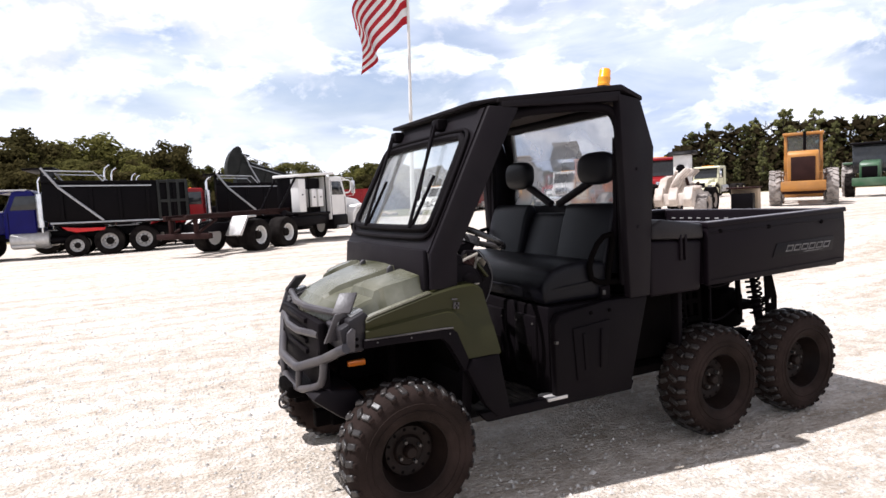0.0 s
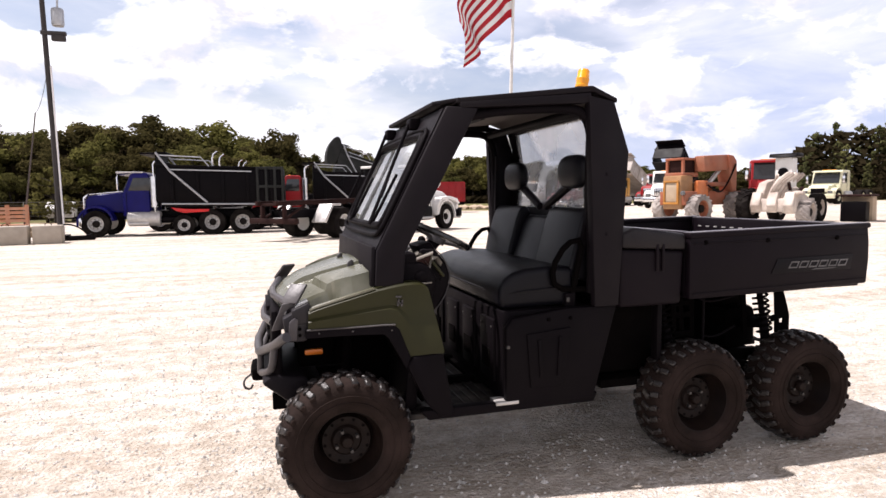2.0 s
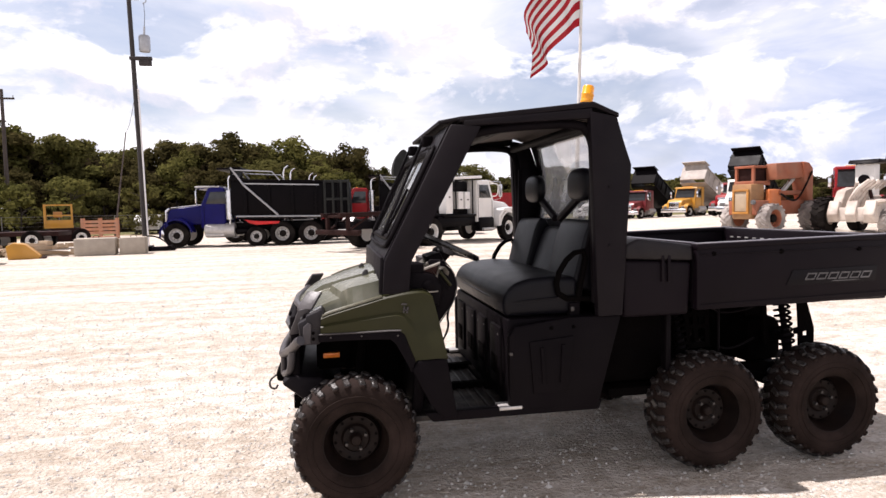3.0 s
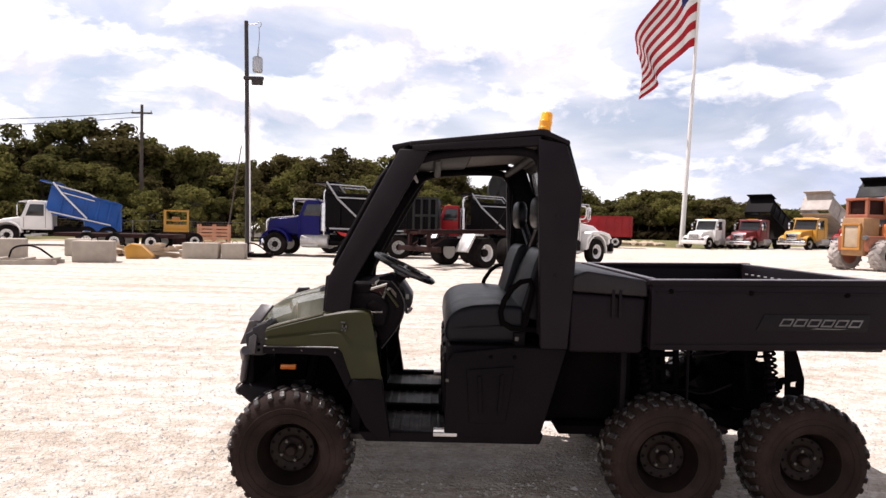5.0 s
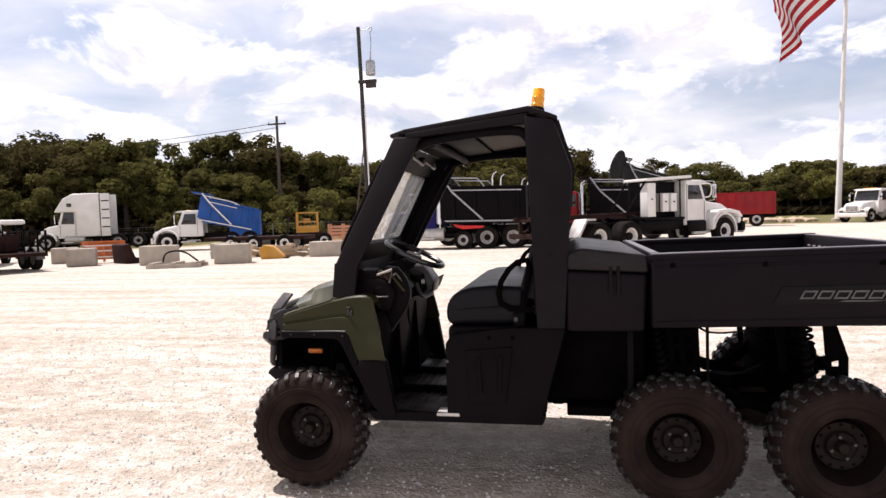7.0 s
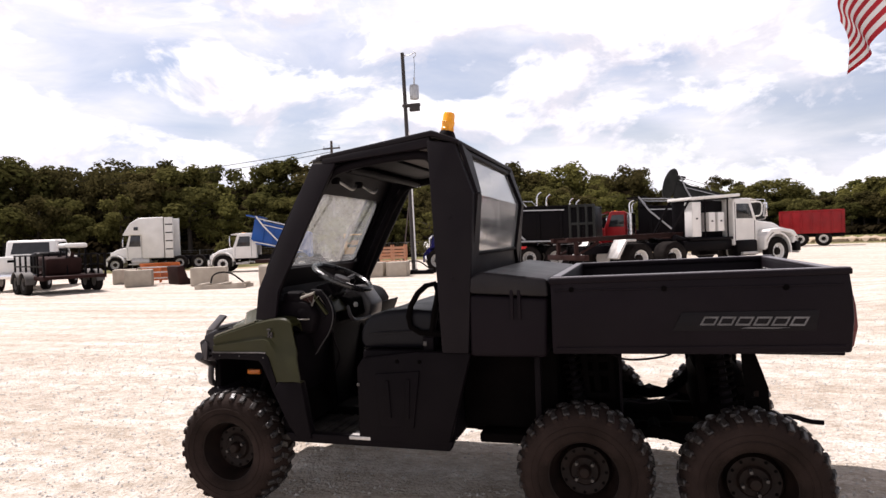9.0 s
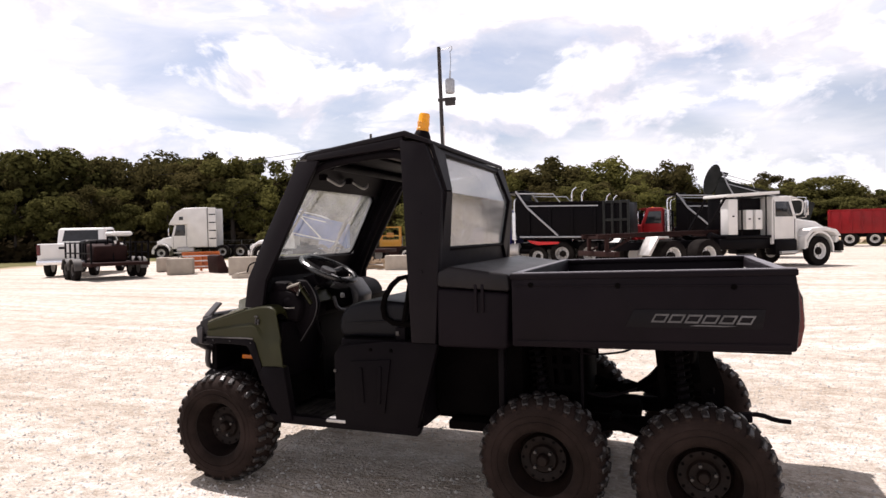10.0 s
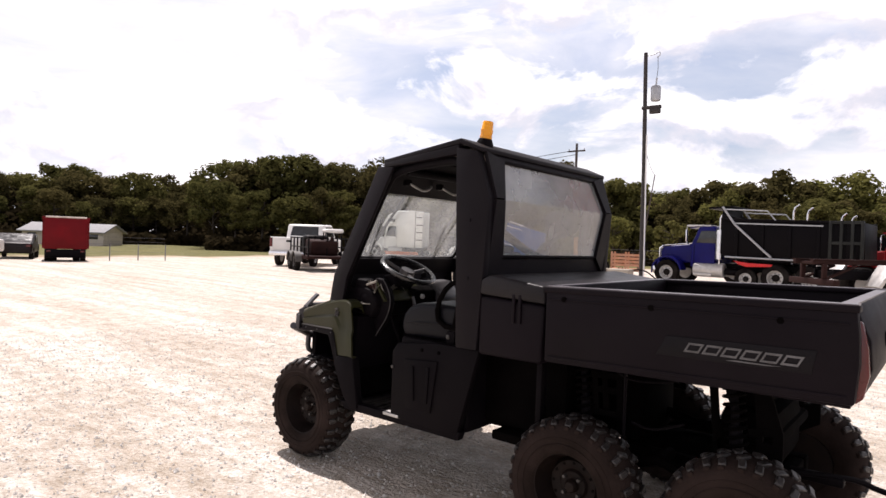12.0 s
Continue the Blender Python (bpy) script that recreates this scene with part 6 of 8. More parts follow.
        part("fender_flare", prism(B(), [(0.80, 1.02), (0.62, 1.16), (0.2, 1.22), (-0.35, 1.18), (-0.62, 0.95), (-0.66, 0.60), (-0.78, 0.60), (-0.74, 1.05), (-0.4, 1.32), (0.25, 1.36), (0.78, 1.26), (1.0, 1.04)], s * 0.72, s * 1.20, 0.03), WHITE, t)
        part("bumper_end", box(B(), 0.86, 1.10, s * 0.55, s * 1.22, 0.50, 0.86, 0.04), TRUCKBLK, t)
        part("side_tank", box(B(), -1.95, -0.95, s * 0.62, s * 1.10, 0.42, 0.98, 0.08), TRUCKBLK, t)
    part("work_deck", box(B(), -4.0, -2.02, -1.0, 1.0, 1.02, 1.12, 0.02), TRUCKBLK, t)
    return t


hoist_truck()


def box_trailer(x, y, heading, label, length=4.9, wide=2.3, floor=0.95, high=1.65, wheels=(-0.6, 0.75), r=0.48, paint=RED):
    t = thing("dump_trailer", label, "trailer", at(x, y, heading))
    h = length / 2
    bm = B()
    for s in (-1, 1):
        prism(bm, [(h, floor), (h, floor + high), (-h, floor + high), (-h, floor)], s * wide / 2 - 0.03, s * wide / 2 + 0.03, 0.01)
        for k in range(7):
            xx = -h + 0.1 + (length - 0.2) * k / 6
            box(bm, xx - 0.05, xx + 0.05, s * (wide / 2 + 0.02), s * (wide / 2 + 0.09), floor + 0.03, floor + high - 0.05)
        box(bm, -h, h, s * (wide / 2 - 0.05), s * (wide / 2 + 0.10), floor + high - 0.06, floor + high + 0.05, 0.01)
    for xx in (-h, h):
        box(bm, xx - 0.04, xx + 0.04, -wide / 2, wide / 2, floor, floor + high, 0.01)
    box(bm, -h, h, -wide / 2, wide / 2, floor, floor + 0.06)
    part("box", bm, paint, t, "red ribbed steel box")
    bm = B()
    for s in (-1, 1):
        box(bm, -h, h + 1.0, s * 0.45 - 0.05, s * 0.45 + 0.05, floor - 0.28, floor - 0.01)
    part("frame", bm, TRUCKBLK, t)
    for xx in wheels:
        for s in (-1, 1):
            road_wheel(t, xx, s * (wide / 2 - 0.25), r=r, w=0.5, rim=WHITE, side=s)
    return t


box_trailer(16.2, 52.5, 165, "red steel dump trailer on tandem wheels", 4.1, r=0.54, wheels=(-0.75, 0.75))
red_small = box_trailer(-28.7, 11.7, 161, "red dump trailer standing with its tailgate to the yard", 3.6, 1.66, 0.62, 1.40, r=0.38, paint=TAILRED)
bm = B()
tube(bm, [(-1.86, -0.80, 2.06), (-1.86, 0.80, 2.06)], 0.04, 6)
part("tarp_roll", bm, PINKISH, red_small)
part("rear_bumper", box(B(), -1.84, -1.72, -0.78, 0.78, 0.22, 0.60, 0.02), TRUCKBLK, red_small)
for s in (-1, 1):
    part("tail_lamp", box(B(), -1.86, -1.84, s * 0.66 - 0.08, s * 0.66 + 0.08, 0.48, 0.56, 0.01), REDL, red_small)

# the far row of trucks
row = [
    (25.4, 55.6, 214, WHITE, "white bonneted truck parked in the far row", None, 0.25),
    (28.9, 54.6, 214, DKRED, "dark red bonneted truck with raised black dump body", TRUCKBLK, 0.1),
    (31.6, 50.9, 208, YELLOW, "yellow bonneted truck with raised pale dump body", DUSTYWHITE, 0.15),
]
for x, y, hd, paint, lab, dump, nose in row:
    t = conventional("road_truck" if dump is None else "dump_truck", lab, at(x, y, hd), paint, [-4.3, -5.6], -6.4, round_nose=nose, stacks=False, hoodz=1.65, high=2.7, group="far row of trucks", grille=CHROME if paint is not WHITE else WHITE)
    if dump:
        dump_body(t, -1.6, -6.4, dump, lift=27, high=1.3, arms=False)
t = conventional("road_truck", "white bonneted truck behind the orange crane", at(27.2, 36.3, 222), WHITE, [-4.3, -5.6], -6.4, round_nose=0.3, stacks=False, hoodz=1.65, high=2.55)
t = conventional("dump_truck", "truck with raised black dump body far behind", at(31.4, 43.5, 212), RED, [-4.3, -5.6], -6.4, stacks=False)
dump_body(t, -1.6, -6.4, TRUCKBLK, lift=36, high=1.2, arms=False)
t = conventional("road_truck", "bright red bonneted road tractor with tall cab", at(28.9, 28.7, 232), RED, [-3.9, -5.2], -5.8, hoodz=1.6, high=2.85, stacks=False)
conventional("road_truck", "cream and lime truck cab beside the pines", at(41.0, 36.4, 198), CREAM, [-3.9, -5.2], -6.0, hoodz=1.45, high=2.5, hood=1.2, rim=CREAM, stacks=False, grille=TRUCKBLK)


def ring_frame(x, y0, y1, z0, z1, w=0.07):
    """An upright rectangular frame across the x axis."""
    bm = B()
    for a, b, c, d in ((y0, y1, z1 - w, z1), (y0, y1, z0, z0 + w), (y0, y0 + w, z0 + w, z1 - w), (y1 - w, y1, z0 + w, z1 - w)):
        box(bm, x - 0.02, x + 0.03, a, b, c, d, 0.008)
    return bm


def crane_truck():
    t = thing("mobile_crane", "faded orange mobile crane with boom laid back", "crane", at(14.3, 17.5, 194))
    bm = B()
    box(bm, -2.9, 0.55, -0.52, 0.52, 0.55, 1.0, 0.03)
    part("chassis", bm, ORANGE, t)
    bm = B()
    box(bm, 0.0, 0.6, -0.36, 0.36, 0.42, 1.52, 0.05)
    e = part("engine_cover", bm, CRANEY, t, "dusty yellow-orange radiator cowl")
    part("radiator", box(B(), 0.59, 0.625, -0.24, 0.24, 0.66, 1.28, 0.02), TAN, e, "pale dusty radiator core")
    part("cowl_frame", ring_frame(0.63, -0.30, 0.30, 0.58, 1.36), LOADERY, e, "yellow frame round the radiator")
    part("headlamp", lathe(B(), [(0, -0.05), (0.07, -0.04), (0.08, 0.03), (0, 0.03)], 12, pose(0.60, 0.44, 0.95, 0, 0, 90)), LAMPGL, e)
    part("hose", tube(B(), [(-0.4, 0.62, 1.2), (-0.9, 0.72, 0.9), (-1.4, 0.66, 1.3), (-1.7, 0.72, 1.9)], 0.03, 6, rounds=2), TRUCKBLK, t)
    part("lift_ram", tube(B(), [(-0.5, 0.44, 1.1), (-1.2, 0.44, 1.7)], 0.07, 8), DULLSILVER, t)
    part("winch_drum", lathe(B(), [(0, -0.28), (0.20, -0.28), (0.20, -0.24), (0.12, -0.24), (0.12, 0.24), (0.20, 0.24), (0.20, 0.28), (0, 0.28)], 16, pose(-1.1, -0.15, 1.22)), RUST, t)
    part("engine_box", box(B(), -1.3, -0.35, -0.50, 0.15, 0.98, 1.30, 0.05), CRANEY, t)
    part("side_cover", box(B(), -0.55, 0.02, 0.40, 0.54, 0.75, 1.35, 0.05), ORANGEB, t)
    bm = B()
    for sx in (-0.30, 0.34):
        for sy in (-0.40, 0.22):
            box(bm, sx - 0.04, sx + 0.04, sy - 0.04, sy + 0.04, 1.5, 2.08)
    box(bm, -0.36, 0.40, -0.46, 0.28, 2.02, 2.10, 0.02)
    box(bm, -0.36, 0.40, -0.46, 0.28, 1.48, 1.62, 0.02)
    of = part("operator_frame", bm, ORANGE, t)
    # solid brown block stands in for the shade inside the open frame
    part("operator_shade", box(B(), -0.28, 0.30, -0.38, 0.20, 1.62, 2.02, 0.02), RUST, of, "dark block standing in for the shaded inside of the operator stand")
    bm = B()
    box(bm, -1.6, -0.3, 0.22, 0.62, 1.66, 2.18, 0.05, pose(0, 0, -0.04, 0, 3, 0))
    prism(bm, [(-1.35, 2.22), (-1.65, 2.20), (-1.85, 2.0), (-1.85, 0.95), (-1.62, 0.95), (-1.45, 1.6)], 0.16, 0.68, 0.06)
    box(bm, -1.45, -0.4, 0.26, 0.58, 1.16, 1.30, 0.03)
    part("boom", bm, ORANGE, t, "rust-orange box boom")
    for x, r in ((0.1, 0.44), (-1.75, 0.48)):
        for s in (-1, 1):
            road_wheel(t, x, s * (0.66 if x > 0 else 0.76), r=r, w=0.42, tyre=MUDTYRE, rim=ORANGE, lug=16, side=s, rr=0.27)
    return t


crane_truck()


def white_rig():
    t = thing("drill_rig", "weathered off-white drilling rig with folded mast", "machine", at(15.95, 15.26, 205))
    bm = B()
    box(bm, -1.4, 0.5, -0.55, 0.65, 0.35, 0.75, 0.05)
    prism(bm, [(0.35, 0.35), (0.45, 0.8), (0.1, 1.25), (-0.5, 1.35), (-1.3, 1.05), (-1.4, 0.6)], -0.52, -0.25, 0.06)
    prism(bm, [(0.5, 0.3), (0.5, 0.75), (0.0, 1.0), (-0.6, 0.8), (-0.6, 0.3)], 0.30, 0.70, 0.08)
    part("hull", bm, PINKISH, t)
    bm = B()
    for k in range(5):
        tube(bm, [(0.3 - 0.3 * k, -0.2, 0.5), (0.45 - 0.34 * k, 0.1, 1.2), (0.1 - 0.3 * k, 0.35, 1.5)], 0.07, 6, rounds=1)
    part("linkage", bm, PINKISH, t)
    rng = random.Random(19)
    for k in range(14):
        a = Vector((rng.uniform(-1.2, 0.4), rng.uniform(-0.5, 0.6), rng.uniform(0.35, 1.0)))
        b = a + Vector((rng.uniform(-0.5, 0.5), rng.uniform(-0.4, 0.4), rng.uniform(0.1, 0.55)))
        part("rig_arm", tube(B(), [a, a.lerp(b, 0.5) + Vector((0, 0, 0.08)), b], rng.uniform(0.035, 0.08), 7), PINKISH if k % 3 else RUST, t)
    for y in (-0.42, 0.05, 0.52):
        part("rig_panel", prism(B(), [(0.5, 0.32), (0.62, 0.55), (0.45, 0.95), (0.28, 0.90), (0.30, 0.4)], y - 0.14, y + 0.14, 0.03), PINKISH, t)
    bm = B()
    box(bm, -0.95, -0.55, -0.30, 0.22, 0.7, 2.02, 0.04)
    p = part("mast", bm, WHITE, t, "white steel mast head")
    part("mast_cap", prism(B(), [(-1.05, 2.02), (-0.95, 2.14), (-0.5, 2.14), (-0.40, 2.02)], -0.45, 0.38, 0.03), TRUCKBLK, p)
    part("sheave", lathe(B(), [(0, -0.03), (0.15, -0.03), (0.15, 0.03), (0, 0.03)], 18, pose(-0.53, -0.04, 1.55, 0, 0, 90)), TRUCKBLK, p)
    for s in (-1, 1):
        road_wheel(t, 0.05, s * 0.84, r=0.52 if s < 0 else 0.34, w=0.40, tyre=TYRE if s < 0 else MUDTYRE, rim=PINKISH, lug=16, side=s, rr=0.28)
        road_wheel(t, -1.6, s * 0.6, r=0.45, w=0.35, tyre=TYRE, rim=PINKISH, side=s)
    return t


white_rig()
bn = thing("hopper", "tan sheet-metal hopper bin standing in the yard", "hopper", at(19.07, 15.12, 30))
part("bin", prism(B(), [(-0.30, 0.0), (-0.36, 0.78), (0.30, 0.78), (0.42, 0.0)], -0.42, 0.42, 0.03), TAN, bn)
part("bin_rim", box(B(), -0.95, 0.36, -0.48, 0.48, 0.78, 0.84, 0.02), RUST, bn)
part("engine_box", box(B(), -0.92, -0.34, -0.34, 0.34, 0.0, 0.62, 0.04), TRUCKBLK, bn)


def wheel_loader():
    t = thing("wheel_loader", "weathered yellow wheel loader seen from its radiator end", "loader", at(23.6, 16.1, 214))
    bm = B()
    prism(bm, [(1.4, 0.75), (1.45, 1.95), (1.3, 2.08), (-0.7, 2.12), (-0.7, 0.8)], -0.52, 0.52, 0.06)
    part("engine_hood", bm, LOADERY, t)
    part("radiator_grille", box(B(), 1.42, 1.47, -0.40, 0.40, 0.95, 1.85, 0.03), RUST, t, "rusty dark radiator grille")
    bm = B()
    prism(bm, [(1.3, 0.55), (1.55, 0.62), (1.55, 0.95), (1.3, 0.95)], -0.74, 0.74, 0.04)
    part("counterweight", bm, LOADERY, t)
    part("rear_axle_housing", box(B(), -0.4, 1.2, -0.7, 0.7, 0.45, 0.9, 0.05), RUST, t)
    bm = B()
    for sx in (-0.55, -1.75):
        for sy in (-0.62, 0.62):
            box(bm, sx - 0.05, sx + 0.05, sy - 0.05, sy + 0.05, 1.5, 2.8, 0.01)
    box(bm, -1.9, -0.4, -0.72, 0.72, 2.76, 2.88, 0.04)
    box(bm, -1.8, -0.5, -0.68, 0.68, 1.3, 1.95, 0.03)
    c = part("cab", bm, LOADERY, t)
    gl = part("cab_window", box(B(), -1.72, -0.58, -0.61, 0.61, 1.95, 2.76, 0), glass("loader_cab_glass", (0.5, 0.55, 0.5), 0.12), c)
    gl.visible_shadow = False
    part("exhaust_pipe", tube(B(), [(0.2, 0.05, 2.0), (0.2, 0.05, 2.85)], 0.06, 8), TRUCKBLK, t)
    bm = B()
    box(bm, -4.6, -1.9, -0.55, 0.55, 0.7, 1.5, 0.1)
    prism(bm, [(-4.4, 1.6), (-5.6, 0.7), (-5.6, 0.45), (-4.2, 1.3)], -0.75, 0.75, 0.05)
    part("lift_arm", bm, LOADERY, t)
    part("bucket", prism(B(), [(-5.4, 0.2), (-6.6, 0.15), (-6.5, 0.3), (-5.8, 0.5), (-5.6, 1.2), (-5.4, 1.2)], -1.35, 1.35, 0.02), LOADERY, t)
    for x in (0.4, -2.8):
        for s in (-1, 1):
            road_wheel(t, x, s * 0.95, r=0.68, w=0.42, tyre=MUDTYRE, rim=LOADERY, lug=18, side=s, rr=0.36)
    return t


wheel_loader()


def farm_tractor():
    t = thing("farm_tractor", "green farm tractor with cab parked at the yard edge", "tractor", at(33.1, 19.0, 207))
    part("hood", prism(B(), [(1.2, 0.85), (1.25, 1.55), (1.1, 1.72), (-0.9, 1.85), (-0.9, 0.9)], -0.42, 0.42, 0.07), GREEN, t)
    part("nose_grille", box(B(), 1.2, 1.28, -0.32, 0.32, 0.95, 1.5, 0.03), TRUCKBLK, t)
    part("front_weight", box(B(), 1.2, 1.6, -0.7, 0.7, 0.55, 0.95, 0.04), GREEN, t)
    c = part("cab", prism(B(), [(-0.9, 1.2), (-1.0, 2.64), (-2.5, 2.64), (-2.5, 1.2)], -0.85, 0.85, 0.06), DKGLASS, t)
    part("roof", box(B(), -2.7, -0.75, -0.95, 0.95, 2.62, 2.76, 0.06), TRUCKBLK, c)
    for s in (-1, 1):
        part("rear_fender", box(B(), -2.7, -1.2, s * 0.7, s * 1.3, 1.65, 1.78, 0.05), GREEN, t)
        road_wheel(t, -2.0, s * 1.1, r=0.88, w=0.52, tyre=MUDTYRE, rim=YELLOW, lug=18, side=s, rr=0.5)
        road_wheel(t, 0.5, s * 0.85, r=0.58, w=0.40, tyre=TYRE, rim=YELLOW, lug=16, side=s, rr=0.32)
    return t


farm_tractor()


def sleeper_tractor():
    t = conventional("road_tractor", "white road tractor with tall sleeper cab", at(-32.9, 36.9, 208), WHITE, [-4.4, -5.7], -6.6, hood=1.2, f0=0.5, cab=1.3, round_nose=0.35, hoodz=1.70, high=2.9, stacks=False, grille=WHITE)
    bm = B()
    prism(bm, [(-0.55, 2.6), (-1.1, 3.5), (-1.7, 3.85), (-3.4, 3.88), (-3.4, 0.9), (-1.9, 0.9), (-1.9, 2.6)], -1.2, 1.2, 0.08, seg=3)
    sl = part("sleeper", bm, WHITE, t)
    for s in (-1, 1):
        part("sleeper_window", box(B(), -1.65, -1.35, s * 1.195, s * 1.215, 2.95, 3.2, 0.02), DKGLASS, sl)
        part("side_fairing", box(B(), -4.0, -3.4, s * 1.02, s * 1.22, 0.9, 3.85, 0.03), WHITE, t)
        bm = B()
        for z in (1.5, 2.1, 2.7, 3.3):
            box(bm, -3.98, -3.5, s * 1.22, s * 1.235, z, z + 0.08)
        box(bm, -3.42, -3.38, s * 1.21, s * 1.235, 0.9, 3.85)
        part("fairing_seam", bm, TRUCKBLK, sl)
    return t


sleeper_tractor()

bd = conventional("dump_truck", "white cab dump truck with raised bright blue dump body", at(-20.3, 32.1, 205), WHITE, [-3.5, -4.5], -5.0, hood=1.3, cab=1.35, round_nose=0.3, hoodz=1.42, high=2.3, stacks=False, tank=False, rim=WHITE, grille=WHITE)
dump_body(bd, -1.55, -4.8, DUMPBLUE, lift=12, high=1.35, z0=1.05, slope=0.25, trim=WHITE)
part("tailgate_box", box(B(), -5.1, -3.4, -1.2, 1.2, 0.75, 1.85, 0.03), DUMPBLUE, bd)


def pickup():
    t = thing("pickup_truck", "white pickup truck facing away, tailgate closed", "pickup", at(-20.9, 19.3, 122))
    t.scale = (1.0, 1.0, 1.10)
    part("bed_box", prism(B(), [(-1.0, 0.55), (-1.0, 1.28), (1.05, 1.28), (1.05, 0.55)], -0.98, 0.98, 0.05, seg=3), WHITE, t)
    c = part("cab", prism(B(), [(1.0, 0.5), (1.0, 1.26), (1.25, 1.90), (2.6, 1.93), (3.3, 1.32), (4.5, 1.22), (4.62, 0.8), (4.6, 0.5)], -0.96, 0.96, 0.09, seg=3), WHITE, t)
    part("rear_window", slab(B(), [(1.045, -0.74, 1.36), (1.045, 0.74, 1.36), (1.215, 0.68, 1.80), (1.215, -0.68, 1.80)], 0.02), DKGLASS, c)
    for s in (-1, 1):
        part("side_window", prism(B(), [(1.4, 1.34), (1.5, 1.80), (2.5, 1.82), (3.05, 1.36)], s * 0.945, s * 0.965, 0.01), DKGLASS, c)
        part("tail_lamp", box(B(), -1.02, -0.95, s * 0.84, s * 0.985, 0.85, 1.25, 0.02), REDL, t)
        for x in (0.0, 3.7):
            road_wheel(t, x, s * 0.86, r=0.40, w=0.27, side=s)
    tg = part("tailgate", box(B(), -1.035, -0.995, -0.82, 0.82, 0.72, 1.27, 0.02), WHITE, t)
    part("tailgate_handle", box(B(), -1.05, -1.03, -0.14, 0.14, 1.07, 1.16, 0.01), TRUCKBLK, tg)
    part("rear_bumper", box(B(), -1.20, -1.0, -0.95, 0.95, 0.48, 0.66, 0.04), CHROME, t)
    return t


pickup()


def utility_trailer():
    t = thing("utility_trailer", "low utility trailer with dark mesh sides and scrap load", "trailer", at(-17.7, 18.15, 155))
    bm = B()
    for s in (-1, 1):
        box(bm, -1.9, 1.6, s * 1.0 - 0.04, s * 1.0 + 0.04, 0.52, 0.66, 0.01)
    for x in np.arange(-1.8, 1.6, 0.75):
        box(bm, x - 0.03, x + 0.03, -1.0, 1.0, 0.54, 0.62)
    box(bm, -1.9, 1.6, -1.0, 1.0, 0.62, 0.66)
    tube(bm, [(1.6, 0.6, 0.58), (2.1, 0, 0.55), (1.6, -0.6, 0.58)], 0.05, 6)
    part("deck", bm, RUST, t)
    for s in (-1, 1):
        bm = B()
        for x in np.arange(-1.87, 1.6, 0.68):
            box(bm, x - 0.03, x + 0.03, s * 1.0 - 0.03, s * 1.0 + 0.03, 0.64, 1.45)
        for z in (1.42, 1.02):
            box(bm, -1.9, 1.56, s * 1.0 - 0.025, s * 1.0 + 0.025, z - 0.025, z + 0.025)
        part("side_rail", bm, TRUCKBLK, t)
        bm = B()
        arch(bm, -0.48, s * 1.02, s * 1.32, 0.42, 0.38, 0, 180, 0.03)
        arch(bm, 0.48, s * 1.02, s * 1.32, 0.42, 0.38, 0, 180, 0.03)
        part("mudguard", bm, DARKRIM, t)
        for x in (-0.48, 0.48):
            road_wheel(t, x, s * 1.17, r=0.40, w=0.24, side=s, rim=DARKRIM)
    rng = random.Random(8)
    for _ in range(12):
        x, y = rng.uniform(-0.6, 1.2), rng.uniform(-0.7, 0.7)
        part("scrap_pipe", tube(B(), [(x, y, rng.uniform(0.68, 0.8)), (x + rng.uniform(-0.6, 0.6), y + rng.uniform(-0.4, 0.4), rng.uniform(0.9, 1.6))], rng.uniform(0.02, 0.08), 6), RUST if rng.random() < 0.6 else TRUCKBLK, t)
    part("scrap_bin", prism(B(), [(-0.75, 0.67), (-0.85, 1.30), (0.45, 1.38), (0.5, 0.67)], -0.6, 0.6, 0.1, seg=3), RUST, t)
    part("scrap_engine", box(B(), 0.55, 1.35, -0.6, 0.6, 0.67, 1.55, 0.2, seg=3), TRUCKBLK, t)
    # roof of some cab further back, added here on made-up posts
    part("white_roof_panel", box(B(), -0.85, -0.05, -0.80, 0.0, 1.66, 1.84, 0.085, seg=4), WHITE, t, "white rounded cab roof, added over the trailer load")
    for x in (-0.78, -0.12):
        for y in (-0.72, -0.08):
            part("roof_panel_post", tube(B(), [(x, y, 0.66), (x, y, 1.76)], 0.03, 5), TRUCKBLK, t)
    return t


utility_trailer()

# odds and ends along the left edge of the yard


def concrete_block(x, y, w, d, h, turn):
    t = thing("concrete_block", "grey precast concrete barrier block on the gravel", "concrete block", at(x, y, turn), "precast blocks")
    part("block", box(B(), -w / 2, w / 2, -d / 2, d / 2, 0, h, 0.04), CONCRETE, t)
    part("lifting_loop", tube(B(), [(-0.1, 0, h - 0.02), (-0.08, 0, h + 0.08), (0.08, 0, h + 0.08), (0.1, 0, h - 0.02)], 0.012, 6, rounds=1), RUST, t)


for x, y, w, h, turn in ((-16.2, 20.6, 1.0, 0.68, 35), (-12.8, 20.6, 1.3, 0.72, 25), (-9.7, 20.5, 1.2, 0.72, 18), (-12.0, 23.8, 1.0, 0.66, 20), (-7.35, 23.8, 1.3, 0.62, 10), (-6.15, 24.0, 0.85, 0.62, 8), (-18.6, 22.4, 1.0, 0.66, 40)):
    concrete_block(x, y, w, 0.8, h, turn)


